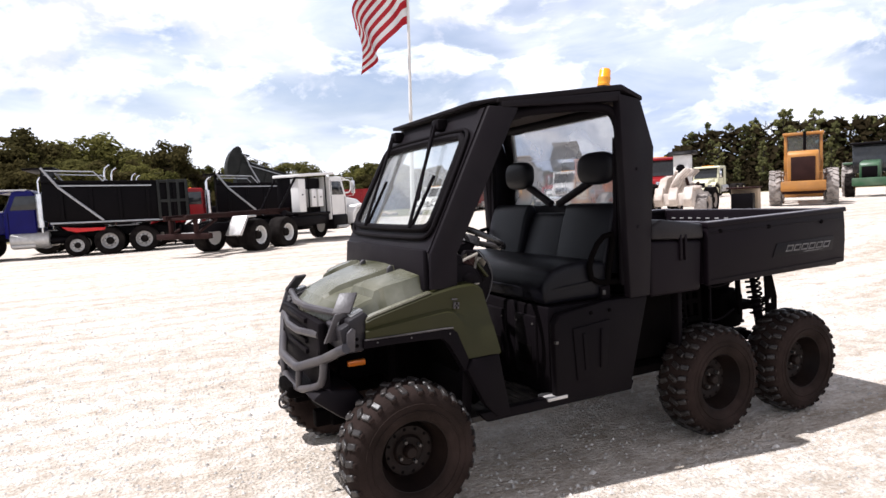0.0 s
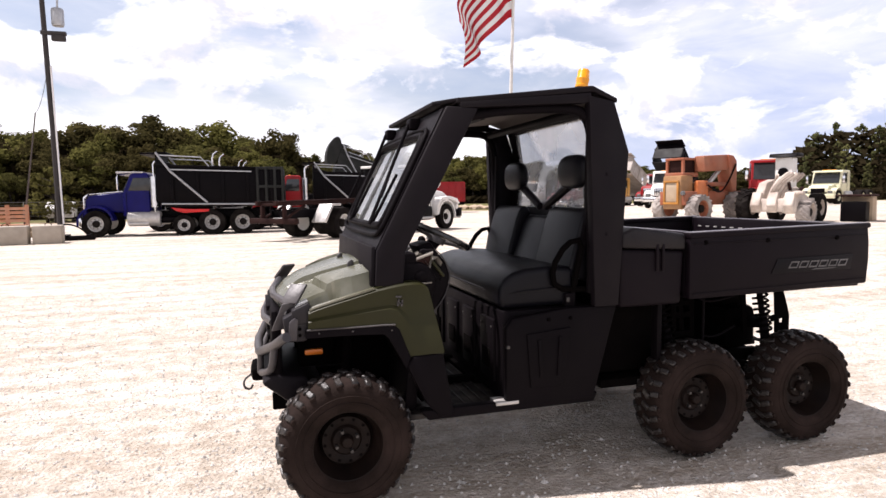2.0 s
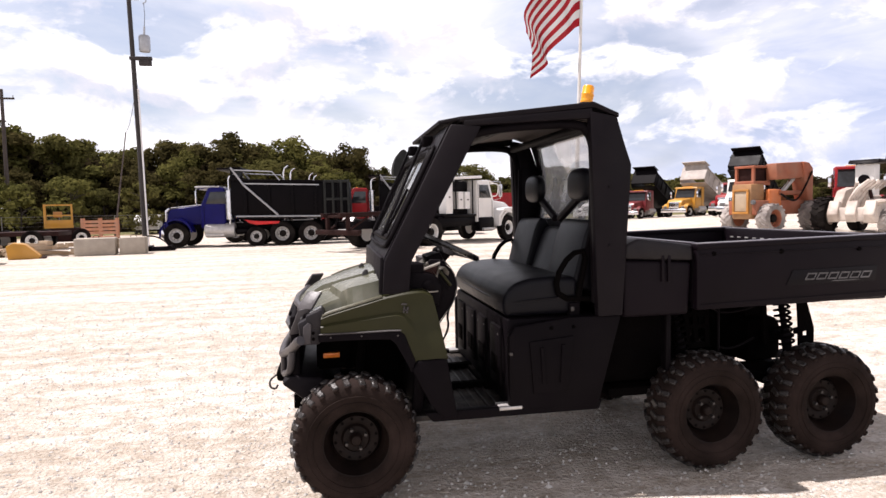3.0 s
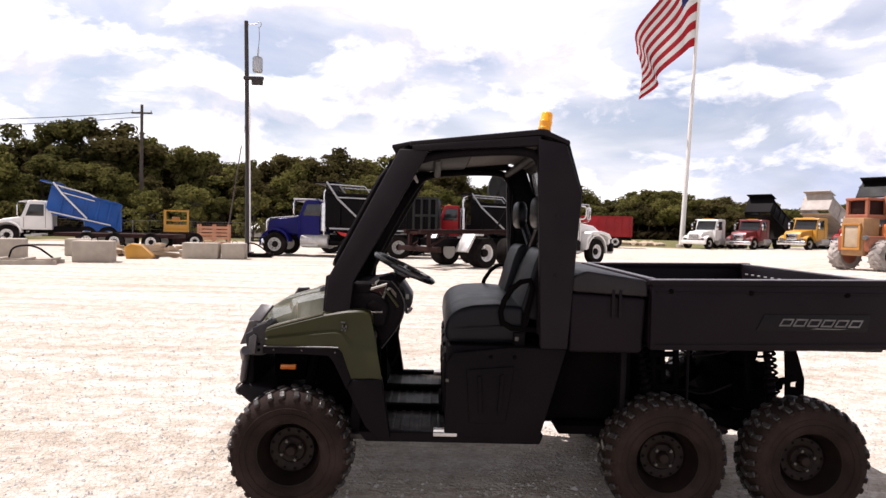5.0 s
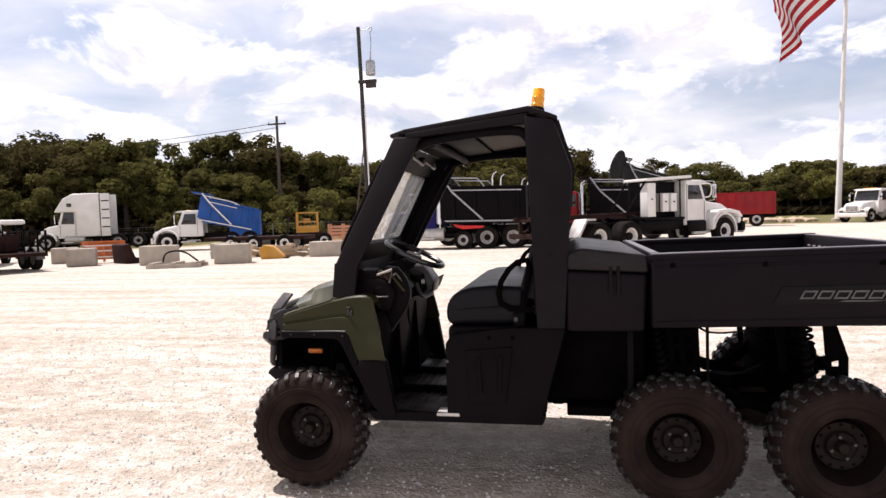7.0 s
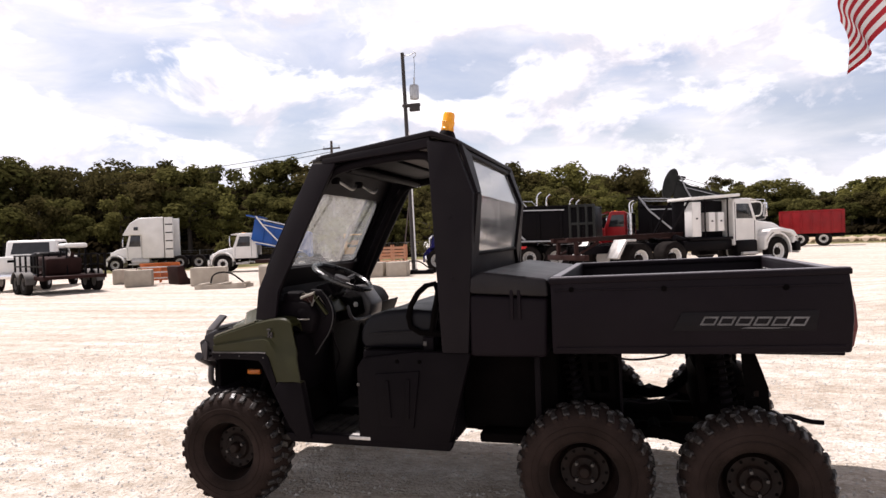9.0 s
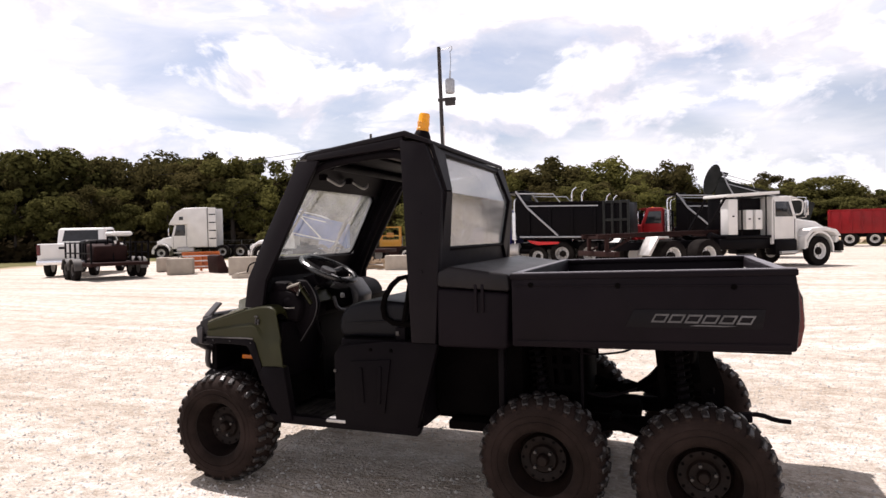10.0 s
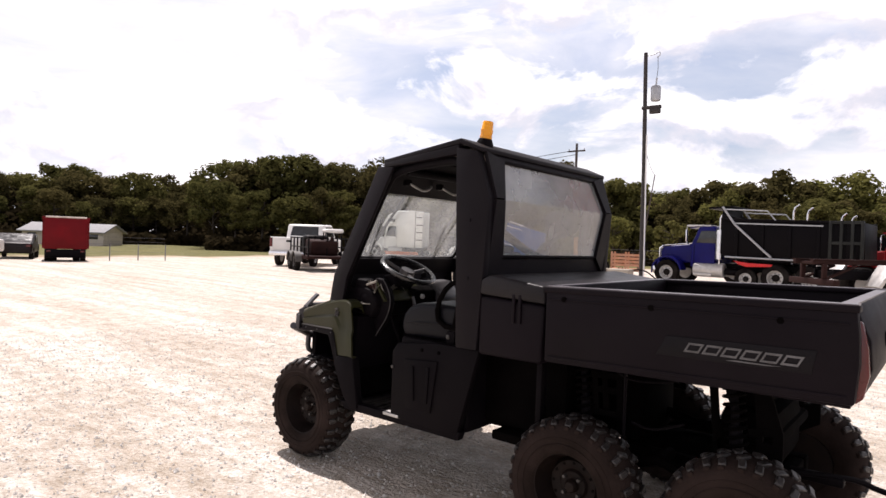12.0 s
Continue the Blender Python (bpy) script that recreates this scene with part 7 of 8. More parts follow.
def plow():
    t = thing("snow_plow_blade", "bright orange plough blade lying on the gravel", "plough", at(-16.4, 22.0, 35))
    bm = B()
    arch(bm, 0, -0.8, 0.8, 0.45, 0.45, -40, 72, 0.04)
    bm.transform(pose(0, 0, 0, 0, 0, 90))
    for y in (-0.6, 0, 0.6):
        part("rib", box(B(), y - 0.04, y + 0.04, 0.1, 0.4, 0.05, 0.7), ORANGEB, t)
    part("blade", bm, ORANGEB, t)
    for k, z in enumerate((0.25, 0.5, 0.72)):
        part("stripe", box(B(), -0.78, 0.78, -0.52, -0.50, z, z + 0.05), WHITE, t)


plow()
t = thing("scrap_bucket", "rusty dark bucket lying beside the plough blade", "bucket", at(-15.0, 21.9, 60))
part("shell", prism(B(), [(-0.5, 0), (-0.55, 0.75), (-0.3, 0.8), (-0.1, 0.25), (0.5, 0.12), (0.5, 0)], -0.6, 0.6, 0.03), RUST, t)


def pallet_frame(x, y, turn, label, paint):
    t = thing("steel_skid", label, "skid", at(x, y, turn))
    bm = B()
    for yy in (-0.4, 0.4):
        box(bm, -0.9, 0.9, yy - 0.06, yy + 0.06, 0, 0.14)
    for xx in (-0.7, 0, 0.7):
        box(bm, xx - 0.08, xx + 0.08, -0.5, 0.5, 0.14, 0.20)
    part("runner", bm, paint, t)
    part("hoop", tube(B(), [(-0.5, 0, 0.2), (-0.4, 0, 0.55), (0.2, 0, 0.6), (0.7, 0, 0.2)], 0.03, 6, rounds=2), TRUCKBLK, t)


pallet_frame(-10.9, 18.9, 15, "low steel skid with a bent hoop", CONCRETE)
pallet_frame(-6.0, 25.6, 10, "dark skid at the foot of the pole", TRUCKBLK)


def lift_rack():
    t = thing("platform_lift", "yellow platform lift behind the blocks", "lift", at(-11.8, 32.2, 20))
    for sx in (-0.55, 0.55):
        for sy in (-0.4, 0.4):
            part("post", box(B(), sx - 0.04, sx + 0.04, sy - 0.04, sy + 0.04, 0.9, 1.98), YELLOW, t)
    for z in (1.45, 1.94):
        for sy in (-0.4, 0.4):
            part("rail", box(B(), -0.51, 0.51, sy - 0.03, sy + 0.03, z - 0.03, z + 0.03), YELLOW, t)
        for sx in (-0.55, 0.55):
            part("rail", box(B(), sx - 0.03, sx + 0.03, -0.36, 0.36, z - 0.03, z + 0.03), YELLOW, t)
    bm = B()
    box(bm, -0.6, 0.6, -0.45, 0.45, 0.85, 0.96)
    part("platform", bm, YELLOW, t)
    for sy in (-0.4, 0.4):
        part("toe_panel", box(B(), -0.51, 0.51, sy - 0.015, sy + 0.015, 0.96, 1.22, 0.005), YELLOW, t)
        part("control_box", box(B(), -0.2, 0.15, sy * 0.8 - 0.06, sy * 0.8 + 0.06, 1.36, 1.62, 0.02), LOADERY, t)
    part("base", box(B(), -0.5, 0.9, -0.5, 0.5, 0.2, 0.85, 0.06), RUST, t)
    for x in (-0.5, 0.9):
        for s in (-1, 1):
            road_wheel(t, x, s * 0.6, r=0.40, w=0.25, rim=WHITE, side=s)


lift_rack()


def crate(x, y, turn, w, h, paint, label, name="crate", slats=4):
    t = thing(name, label, "crate", at(x, y, turn))
    bm = B()
    box(bm, -w / 2, w / 2, -0.5, 0.5, 0, h * 0.15, 0.01)
    for sx in (-w / 2 + 0.06, 0, w / 2 - 0.06):
        for sy in (-0.47, 0.47):
            box(bm, sx - 0.05, sx + 0.05, sy - 0.05, sy + 0.05, 0, h)
    part("crate_frame", bm, paint, t)
    for k in range(slats):
        z = h * (0.25 + 0.7 * k / slats)
        for sy in (-0.5, 0.5):
            part("slat", box(B(), -w / 2, w / 2, sy - 0.015, sy + 0.015, z, z + h * 0.12), paint, t)


crate(-12.3, 39.2, 12, 1.9, 1.25, PALEORANGE, "orange slatted crate at the fence")
t = thing("loader_bucket", "small yellow loader bucket lying among the blocks", "bucket", at(-9.3, 22.9, 20))
part("shell", prism(B(), [(-0.45, 0), (-0.5, 0.45), (-0.30, 0.56), (0.05, 0.50), (0.45, 0.12), (0.5, 0)], -0.4, 0.4, 0.03), YELLOW, t)
part("cutting_edge", box(B(), 0.42, 0.62, -0.42, 0.42, 0.0, 0.05, 0.01), RUST, t)
bm = B()
rng = random.Random(3)
t = thing("timber_heap", "heap of sawn timber offcuts and pipes on the gravel", "timber heap", at(-9.2, 24.8, 0))
for _ in range(34):
    x, y, a = rng.uniform(-2.6, 2.2), rng.uniform(-0.8, 0.8), rng.uniform(0, 180)
    bm = B()
    box(bm, -rng.uniform(0.3, 0.8), rng.uniform(0.3, 0.8), -0.10, 0.10, 0, 0.14, 0, pose(x, y, rng.uniform(0, 0.40), 0, rng.uniform(-8, 8), a))
    part("offcut", bm, TAN, t)
t = thing("equipment_trailer", "low dark flat trailer with pale wheels behind the blocks", "trailer", at(-13.0, 29.0, 5))
bm = B()
box(bm, -2.6, 2.6, -0.9, 0.9, 0.6, 0.78, 0.02)
part("deck", bm, RUST, t)
for x in (-1.2, 0.0, 1.6):
    for s in (-1, 1):
        road_wheel(t, x, s * 0.85, r=0.42, w=0.25, rim=WHITE, side=s)
t = thing("parked_car", "small white car behind the pole at the fence", "car", at(-12.4, 50.0, 100))
part("body", prism(B(), [(0.7, 0.3), (0.75, 0.7), (0.2, 0.85), (-0.5, 1.35), (-2.2, 1.38), (-3.0, 0.95), (-3.1, 0.3)], -0.82, 0.82, 0.1, seg=3), WHITE, t)
for s in (-1, 1):
    part("side_window", prism(B(), [(-0.1, 0.9), (-0.55, 1.25), (-2.1, 1.27), (-2.5, 0.92)], s * 0.805, s * 0.825, 0.01), DKGLASS, t)
    for x in (0, -2.4):
        road_wheel(t, x, s * 0.74, r=0.32, w=0.2, side=s)
t = thing("parked_car", "white pickup at the yard edge beside the red trailer", "car", at(-30.5, 8.6, 100))
part("body", prism(B(), [(0.8, 0.4), (0.8, 0.95), (0, 1.05), (-0.6, 1.7), (-1.8, 1.72), (-2.0, 1.1), (-3.6, 1.1), (-3.6, 0.4)], -0.9, 0.9, 0.1, seg=3), WHITE, t)
for s in (-1, 1):
    part("side_window", prism(B(), [(-0.2, 1.1), (-0.65, 1.6), (-1.7, 1.62), (-1.85, 1.12)], s * 0.885, s * 0.905, 0.01), DKGLASS, t)
    for x in (0, -2.9):
        road_wheel(t, x, s * 0.8, r=0.38, w=0.25, side=s)

t = thing("parked_car", "dark dusty car between the white pickup and the red trailer", "car", at(-32.6, 10.9, 158))
part("body", prism(B(), [(2.0, 0.3), (2.0, 0.68), (1.2, 0.80), (0.6, 1.24), (-0.7, 1.26), (-1.4, 0.86), (-2.0, 0.82), (-2.05, 0.3)], -0.78, 0.78, 0.1, seg=3), DKCAR, t)
part("rear_window", slab(B(), [(-0.80, -0.6, 1.21), (-0.80, 0.6, 1.21), (-1.34, 0.66, 0.91), (-1.34, -0.66, 0.91)], 0.02), DKGLASS, t)
for s in (-1, 1):
    part("side_window", prism(B(), [(1.0, 0.86), (0.55, 1.16), (-0.65, 1.18), (-1.1, 0.88)], s * 0.765, s * 0.785, 0.01), DKGLASS, t)
    part("tail_lamp", box(B(), -2.07, -2.03, s * 0.62 - 0.10, s * 0.62 + 0.10, 0.62, 0.74, 0.01), REDL, t)
    for x in (1.25, -1.3):
        road_wheel(t, x, s * 0.70, r=0.30, w=0.2, side=s)

# ---- poles, flag, fence, shed ----


def utility_pole():
    t = thing("utility_pole", "tall dark wooden utility pole with grey transformer", "utility pole", at(-6.74, 27.7, 0))
    part("pole", tube(B(), [(0, 0, -0.3), (-0.06, 0, 4.0), (-0.17, -0.1, 10.35)], 0.120, 14, r2=0.085), DARKPOLE, t)
    part("conduit", tube(B(), [(0.125, -0.07, 0), (0.03, -0.12, 6.6)], 0.034, 8), FLAGW, t, "white plastic conduit")
    tr = part("transformer", lathe(B(), [(0, 0), (0.20, 0.02), (0.22, 0.1), (0.22, 0.62), (0.18, 0.68), (0, 0.70)], 18, pose(0.36, -0.1, 8.1, 90, 0, 0)), GALV, t, "grey steel transformer can")
    part("bushing", tube(B(), [(0.36, -0.1, 8.8), (0.38, -0.1, 9.15)], 0.04, 8), GALV, tr)
    bm = B()
    box(bm, -0.25, 0.62, -0.18, 0.0, 7.78, 7.92, 0.02)
    box(bm, 0.12, 0.60, -0.22, -0.02, 7.55, 7.78, 0.03)
    part("bracket", bm, DARKPOLE, t)
    part("arm_hook", tube(B(), [(-0.15, -0.1, 10.2), (0.3, -0.1, 10.22), (0.40, -0.1, 10.32), (0.5, -0.1, 10.28), (0.48, -0.1, 10.12), (0.36, -0.1, 10.08)], 0.02, 6, rounds=2), GALV, t)
    part("drop_wire", tube(B(), [(0.38, -0.1, 9.15), (0.42, -0.1, 9.6), (0.40, -0.1, 10.1)], 0.012, 5), DARKPOLE, t)
    return t


utility_pole()


def second_pole(x, y, h, arm):
    t = thing("utility_pole", "weathered grey wooden utility pole with crossarm by the woods", "utility pole", at(x, y, 0))
    part("pole", tube(B(), [(0, 0, -0.3), (0.0, 0, h)], 0.17, 12, r2=0.11), POLEWOOD, t)
    part("crossarm", box(B(), -arm, arm, -0.06, 0.06, h - 0.75, h - 0.62, 0.01), POLEWOOD, t)
    bm = B()
    for s in (-0.9, 0.9):
        part("insulator", tube(B(), [(s * arm, 0, h - 0.62), (s * arm, 0, h - 0.45)], 0.04, 6), GALV, t)


second_pole(-22.8, 51.8, 10.9, 0.85)
bm = B()
t = thing("guy_pole", "thin leaning guy stake beside the pole", "stake", at(-11.5, 39.0, 0))
part("stake", tube(B(), [(0, 0, 0), (0.9, 0, 6.2)], 0.05, 8, r2=0.035), POLEWOOD, t)


def sag(a, b, drop, n=14):
    a, b = Vector(a), Vector(b)
    return [a.lerp(b, i / n) - Vector((0, 0, drop * 4 * (i / n) * (1 - i / n))) for i in range(n + 1)]


for a, b, d in (((-6.85, 27.6, 6.4), (-10.6, 39.0, 6.2), 0.3), ((-22.8, 51.8, 10.3), (-70, 40, 9.0), 1.5), ((-22.8, 51.8, 9.9), (-70, 40.2, 8.4), 1.5)):
    t = thing("overhead_cable", "thin dark overhead cable", "cable", pose(0, 0, 0))
    part("cable", tube(B(), sag(a, b, d), 0.013 if a[0] > -10 else 0.03, 4), DARKPOLE, t)

fp = thing("flagpole", "tall white tapered flagpole at the far side of the yard", "flagpole", at(25.95, 60.8, 0))
part("pole", tube(B(), [(0, 0, 0), (0.36, -0.15, 12), (0.84, -0.3, 28.8)], 0.25, 16, r2=0.11), WHITE, fp)
part("collar", lathe(B(), [(0, 0), (0.5, 0), (0.5, 0.25), (0.3, 0.3), (0, 0.3)], 18, pose(0, 0, 0, 90, 0, 0)), CONCRETE, fp)
bmesh_ball = B()
bmesh.ops.create_uvsphere(bmesh_ball, u_segments=14, v_segments=10, radius=0.22, matrix=pose(0.84, -0.3, 29.0))
part("finial", bmesh_ball, SILVER, fp)


def flag():
    """Red and white stripes streaming from the pole with a droop and ripples."""
    t = thing("flag", "large red and white striped flag streaming in the wind", "flag", at(25.95, 60.8, 0))
    length, hoist, n = 6.4, 11.0, 44
    foot = Vector((0.62, -0.25, 19.6))

    def pt(u, v):
        # u along the fly, v down the hoist; the fly end hangs and folds
        fold = math.sin(u * 10.5 + v * 2.2)
        z = (1 - v) * hoist * (1 - 0.60 * u) - 5.4 * u ** 1.5 + 0.35 * math.sin(u * 7.0 + 0.8) * u
        x = length * (0.80 * u + 0.20 * u * (1 - v)) + 0.55 * fold * u
        return foot + Vector((-x * 0.95, x * 0.28 + 1.0 * fold * (0.15 + u), z))

    for k in range(13):
        bm = B()
        va, vb = k / 13, (k + 1) / 13
        u0 = 0.30 if k < 7 else 0.0
        prev = None
        for i in range(n + 1):
            u = u0 + (1 - u0) * i / n
            a, b = bm.verts.new(pt(u, va)), bm.verts.new(pt(u, vb))
            if prev:
                bm.faces.new((prev[0], prev[1], b, a))
            prev = (a, b)
        bmesh.ops.solidify(bm, geom=list(bm.faces), thickness=0.01)
        part("stripe", bm, FLAGR if k % 2 == 0 else FLAGW, t)
    bm = B()
    g = [[bm.verts.new(pt(0.30 * i / 10, 7 / 13 * j / 6)) for j in range(7)] for i in range(11)]
    for i in range(10):
        for j in range(6):
            bm.faces.new((g[i][j], g[i][j + 1], g[i + 1][j + 1], g[i + 1][j]))
    bmesh.ops.solidify(bm, geom=list(bm.faces), thickness=0.01)
    part("canton", bm, FLAGB, t)


flag()


def fence_run(a, b, gap=3.0, h=1.4):
    t = thing("wire_fence", "grey wire fence along the edge of the yard", "fence", pose(0, 0, 0))
    a, b = Vector(a), Vector(b)
    n = max(1, int((b - a).length / gap))
    for i in range(n + 1):
        p = a.lerp(b, i / n)
        part("post", tube(B(), [p, p + Vector((0, 0, h))], 0.026, 6), FENCE, t)
    for z in (0.25, 0.5, 0.75, 1.0, 1.2, h - 0.03):
        part("wire", tube(B(), [a + Vector((0, 0, z)), b + Vector((0, 0, z))], 0.012 if z > 1.3 else 0.005, 4), FENCE, t)


fence_run((-48, 40, 0), (-27, 42.5, 0))
fence_run((-26, 43, 0), (0, 45, 0))
fence_run((-27.5, 11.9, -0.1), (-26.5, 15.5, -0.1), 1.2, 0.9)

sh = thing("farm_building", "low pale building with a grey gable roof before the woods", "building", at(-63.3, 24.8, 132))
part("wall", box(B(), -2.0, 2.0, -3.8, 3.8, -0.2, 1.35, 0.02), SIDING, sh)
part("roof", prism(B(), [(-2.4, 1.22), (-2.4, 1.33), (0, 2.15), (2.4, 1.33), (2.4, 1.22), (0, 2.03)], -4.1, 4.1, 0.01), SHINGLE, sh)
part("gable", prism(B(), [(-2.0, 1.34), (0, 2.02), (2.0, 1.34)], -3.8, 3.8, 0), SIDING, sh)
for y in (-2.9, 1.2, 2.9):
    part("window", box(B(), -2.03, -1.98, y - 0.40, y + 0.40, 0.65, 1.12, 0.01), DKGLASS, sh)
part("door", box(B(), -2.03, -1.98, -1.3, -0.6, 0.0, 1.25, 0.01), CONCRETE, sh)

# earth bank past the flagpole
t = thing("earth_bank", "low bank of pale earth and rubble by the flagpole", "earth bank", at(20.5, 63.5, -15))
rng = random.Random(21)
for _ in range(40):
    x, y = rng.uniform(-6, 5), rng.uniform(-0.6, 0.6)
    bm = B()
    bmesh.ops.create_icosphere(bm, subdivisions=1, radius=rng.uniform(0.25, 0.65), matrix=pose(x, y, 0.1, 0, 0, rng.uniform(0, 90)) @ Matrix.Diagonal((1.6, 1, 0.7, 1)))
    part("earth_clod", bm, TAN, t)

# ---- woods ----


def crown_mesh(name, rng, height, spread, kind, leaf, count, size, low=0.36):
    """Leaf sprays set round many boughs, each spray facing out of its bough, with a looser inside."""
    blobs = []
    if kind == "broad":
        for k in range(27):
            q = rng.uniform(low, 0.90)
            wide = math.sqrt(max(0.06, 1 - ((q - low - 0.22) / (0.80 - low)) ** 2))
            r, b = spread * wide * math.sqrt(rng.uniform(0.02, 1.0)), spread * rng.uniform(0.24, 0.42)
            a = rng.uniform(0, 6.283)
            blobs.append((r * math.cos(a), r * math.sin(a), height * q, b))
        for k in range(3):
            a = rng.uniform(0, 6.283)
            blobs.append((0.22 * spread * math.cos(a), 0.22 * spread * math.sin(a), height * rng.uniform(0.86, 0.96), spread * rng.uniform(0.16, 0.28)))
    else:
        for k in range(70):
            q = rng.uniform(0.22, 0.97)
            r = spread * (1.10 - q) ** 0.7 * rng.uniform(0.25, 1.1)
            a = rng.uniform(0, 6.283)
            blobs.append((r * math.cos(a), r * math.sin(a), height * q, spread * rng.uniform(0.17, 0.30) * (1.4 - q)))
    weight = [b * b for x, y, z, b in blobs]
    verts, faces = [], []
    flat = 0.80 if kind == "broad" else 0.45
    for x, y, z, b in rng.choices(blobs, weight, k=count):
        d = Vector((rng.gauss(0, 1), rng.gauss(0, 1), rng.gauss(0.15, 1))).normalized()
        inside = rng.random() < 0.22
        p = Vector((x, y, z)) + Vector((d.x, d.y, d.z * flat)) * b * (rng.uniform(0.25, 0.75) if inside else rng.uniform(0.80, 1.12))
        n = (d + Vector((rng.gauss(0, 0.38), rng.gauss(0, 0.38), rng.gauss(0.1, 0.38)))).normalized()
        t1 = n.cross(Vector((rng.gauss(0, 1), rng.gauss(0, 1), rng.gauss(0, 1)))).normalized()
        t2 = n.cross(t1)
        s = size * rng.uniform(0.55, 1.35) * (1.5 if inside else 1.0)
        i = len(verts)
        verts += [p - t1 * s, p + t2 * s * 0.62, p + t1 * s, p - t2 * s * 0.62]
        faces.append((i, i + 1, i + 2, i + 3))
    me = bpy.data.meshes.new(name)
    me.from_pydata([tuple(v) for v in verts], [], faces)
    me.materials.append(leaf)
    return me


def make_tree(seed, height, spread, kind, leaf, count=3700, size=0.175, low=0.36):
    rng = random.Random(seed)
    t = thing("tree", "full leafy green tree at the edge of the woods" if kind == "broad" else "tall dark pine behind the machines", "tree", pose(0, -600, 0))
    bm = B()
    top = 0.8 if kind == "broad" else 0.96
    tube(bm, [(0, 0, -0.3), (rng.uniform(-0.2, 0.2), 0.1, height * 0.4), (rng.uniform(-0.3, 0.3), 0, height * top)], height * 0.022, 8, r2=height * 0.006)
    for k in range(9):
        z = height * rng.uniform(0.3, 0.75)
        a = rng.uniform(0, 6.283)
        l = spread * rng.uniform(0.5, 0.85)
        tube(bm, [(0, 0, z), (l * 0.5 * math.cos(a), l * 0.5 * math.sin(a), z + l * 0.25), (l * math.cos(a), l * math.sin(a), z + l * 0.4)], height * 0.008, 5, r2=0.015)
    part("trunk", bm, BARK, t)
    ob = new("crown", crown_mesh("crown", rng, height, spread, kind, leaf, count, size, low))
    ob.parent = t
    return t


oaks = [make_tree(3, 9.0, 3.2, "broad", LEAFD), make_tree(8, 9.0, 2.6, "broad", LEAFD), make_tree(4, 9.0, 2.3, "broad", LEAF)]
mixed = [make_tree(1, 9.0, 2.8, "broad", LEAF), make_tree(2, 9.0, 2.3, "broad", LEAFY), make_tree(7, 9.0, 2.6, "broad", LEAFY)]
protos = oaks + mixed
pines = [make_tree(5, 9.0, 2.0, "pine", PINE), make_tree(6, 9.0, 2.4, "pine", PINE)]
# skyline: azimuth, elevation of the tree tops
SKYLINE = [(-100, 5.0), (-75, 4.2), (-68, 4.6), (-61, 4.4), (-58, 6.0), (-52, 6.8), (-46, 6.9), (-42, 7.5), (-34, 6.9), (-27, 6.9), (-21, 5.9), (-11, 6.1), (-4, 5.8), (1, 5.3), (4, 4.3), (10, 3.9), (15, 2.9), (20, 3.3), (26, 2.9), (32, 2.3), (44, 2.0), (46.5, 4.6), (52, 5.3), (60, 4.9), (75, 4.6), (110, 4.2)]


def skyline(az):
    for (a, e), (b, g) in zip(SKYLINE, SKYLINE[1:]):
        if a <= az <= b:
            return e + (g - e) * (az - a) / (b - a)
    return 4.0


def reach(az):
    if az < -59:
        return 78
    if az < 3:
        return 60
    return 60 + 55 * smoothstep(az, 3, 9) if az < 45 else 82


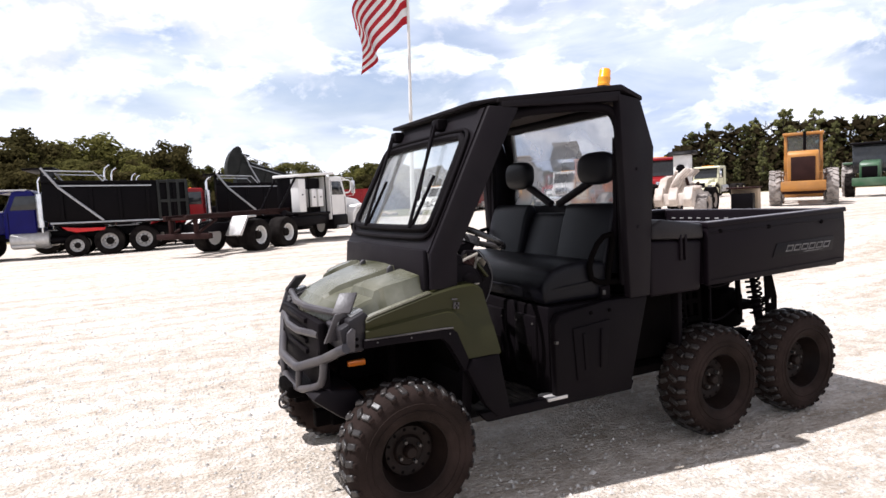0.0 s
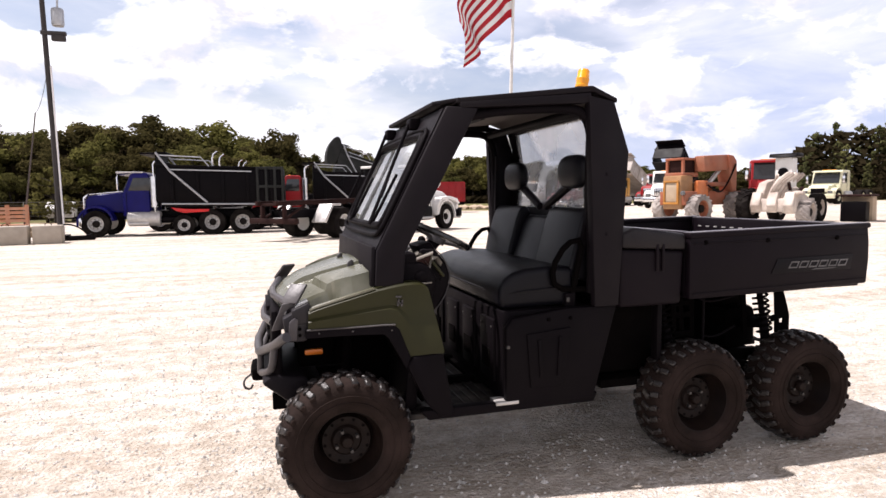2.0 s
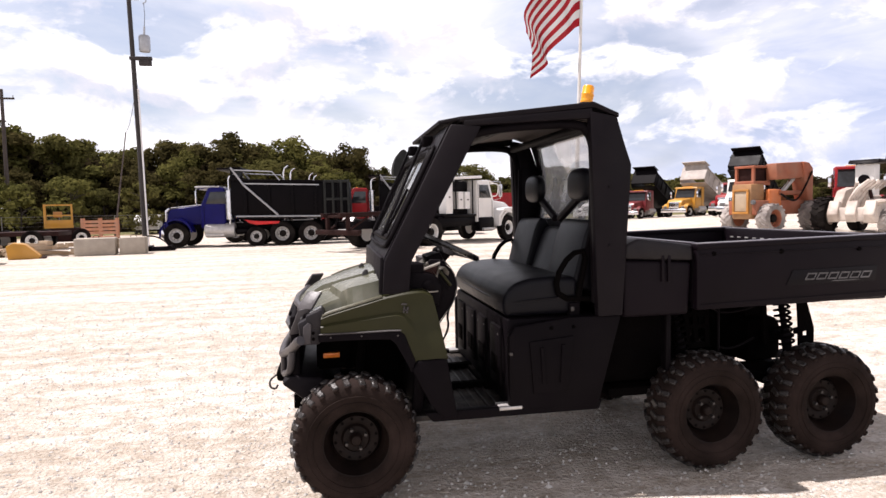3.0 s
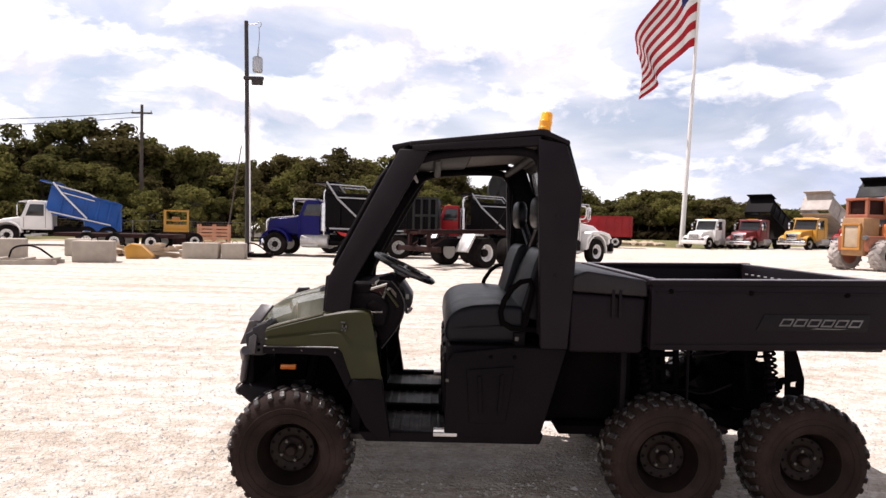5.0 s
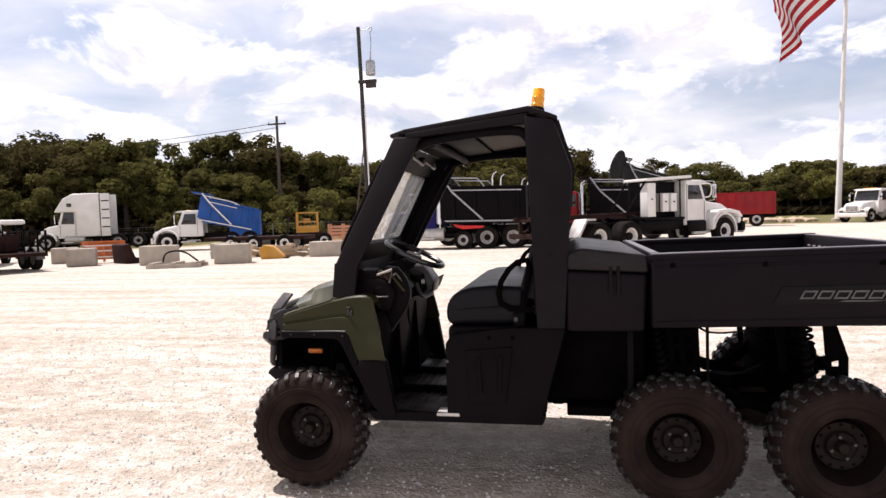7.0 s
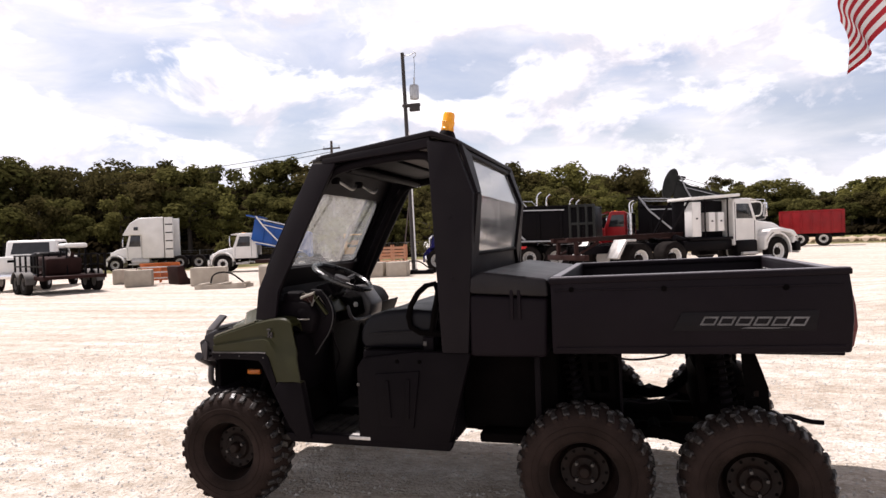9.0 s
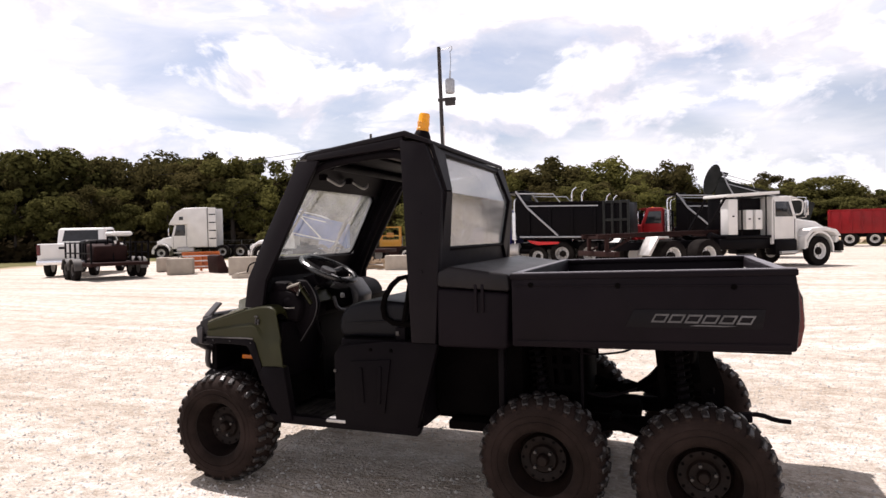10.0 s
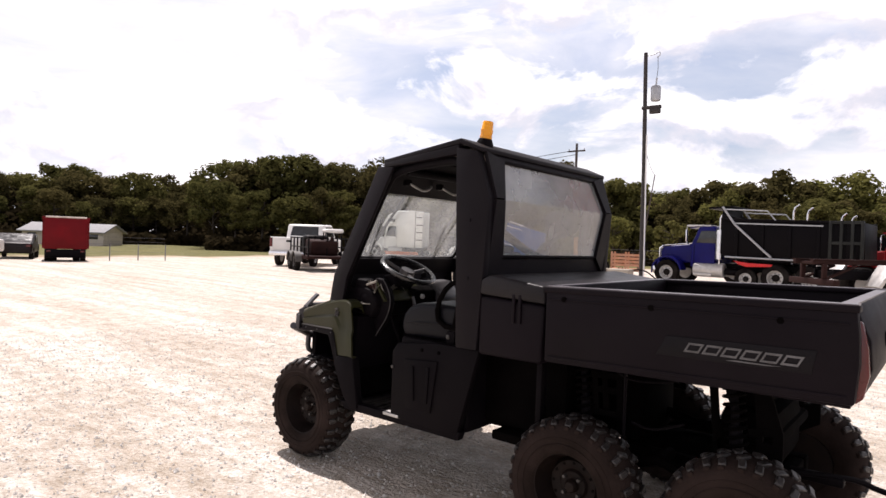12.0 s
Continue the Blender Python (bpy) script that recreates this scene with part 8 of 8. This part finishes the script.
rng = random.Random(77)
az = -98.0
first_use = {}
while az < 108:
    d = reach(az)
    for rowk in (0, 1, 2):
        dd = d + rowk * 7 + rng.uniform(-2.0, 2.0)
        a = az + rng.uniform(-0.6, 0.6)
        x, y = 2.2 + dd * math.sin(radians(a)), dd * math.cos(radians(a))
        top = 1.45 + dd * math.tan(radians(skyline(a))) - lie(x, y)
        hgt = top * rng.choice((0.84, 0.92, 0.97, 1.0, 1.03, 1.12)) * (rng.uniform(0.58, 0.90) if rowk == 0 else 1.0)
        pool = pines if a > 44 else (oaks + mixed[:1] if a < -36 else mixed + oaks[1:])
        p = pool[rng.randrange(len(pool))]
        f = hgt / 9.0
        wide = f * rng.uniform(1.0, 1.4) * (1.25 if d > 90 else 1.0) * (0.62 if a > 44 else 1.0)
        m = Matrix.LocRotScale((x, y, lie(x, y)), Euler((0, 0, rng.uniform(0, 6.28))), None)
        if id(p) not in first_use:
            first_use[id(p)] = True
            p.matrix_world = m
            p.scale = (wide, wide, f)
        else:
            c = copy_thing(p, m)
            c.scale = (wide, wide, f)
    az += math.degrees(2.7 / d) * rng.uniform(0.8, 1.2)
for p in protos + pines:
    if id(p) not in first_use:
        p.matrix_world = pose(-60, 75, 0)


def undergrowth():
    """Brush at the foot of the woods and thickness behind the front trees, dark with painted-in shade."""
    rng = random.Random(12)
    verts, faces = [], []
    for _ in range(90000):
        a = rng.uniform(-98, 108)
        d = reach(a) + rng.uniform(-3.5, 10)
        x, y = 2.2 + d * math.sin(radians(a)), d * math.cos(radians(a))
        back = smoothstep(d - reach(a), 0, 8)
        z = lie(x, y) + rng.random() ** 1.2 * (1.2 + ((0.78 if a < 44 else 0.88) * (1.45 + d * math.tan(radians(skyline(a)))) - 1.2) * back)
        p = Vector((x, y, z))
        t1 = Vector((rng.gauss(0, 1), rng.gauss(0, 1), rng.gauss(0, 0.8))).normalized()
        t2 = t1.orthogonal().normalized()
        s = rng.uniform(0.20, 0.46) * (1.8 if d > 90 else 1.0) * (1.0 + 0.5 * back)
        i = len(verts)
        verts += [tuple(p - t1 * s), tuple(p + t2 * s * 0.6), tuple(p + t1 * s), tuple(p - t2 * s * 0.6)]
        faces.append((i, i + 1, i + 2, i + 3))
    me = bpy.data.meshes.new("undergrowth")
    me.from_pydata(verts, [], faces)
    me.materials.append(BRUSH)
    tagged(new("undergrowth", me), "dense undergrowth filling the woods, shade put into its dark colour", "undergrowth", kind="stuff")


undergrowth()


def small_bush(x, y, h, leaf, seed):
    t = make_tree(seed, h, h * 0.38, "broad", leaf, 900, 0.14, 0.12)
    tagged(t, "small round green sapling by the fence", "tree")
    t.matrix_world = at(x, y, 0)


small_bush(-27.0, 41.6, 2.4, LEAF, 31)
small_bush(-15.8, 45.0, 4.0, LEAFY, 32)
small_bush(-12.0, 46.5, 3.6, LEAF, 33)
small_bush(-19.5, 46.0, 3.6, LEAFY, 34)
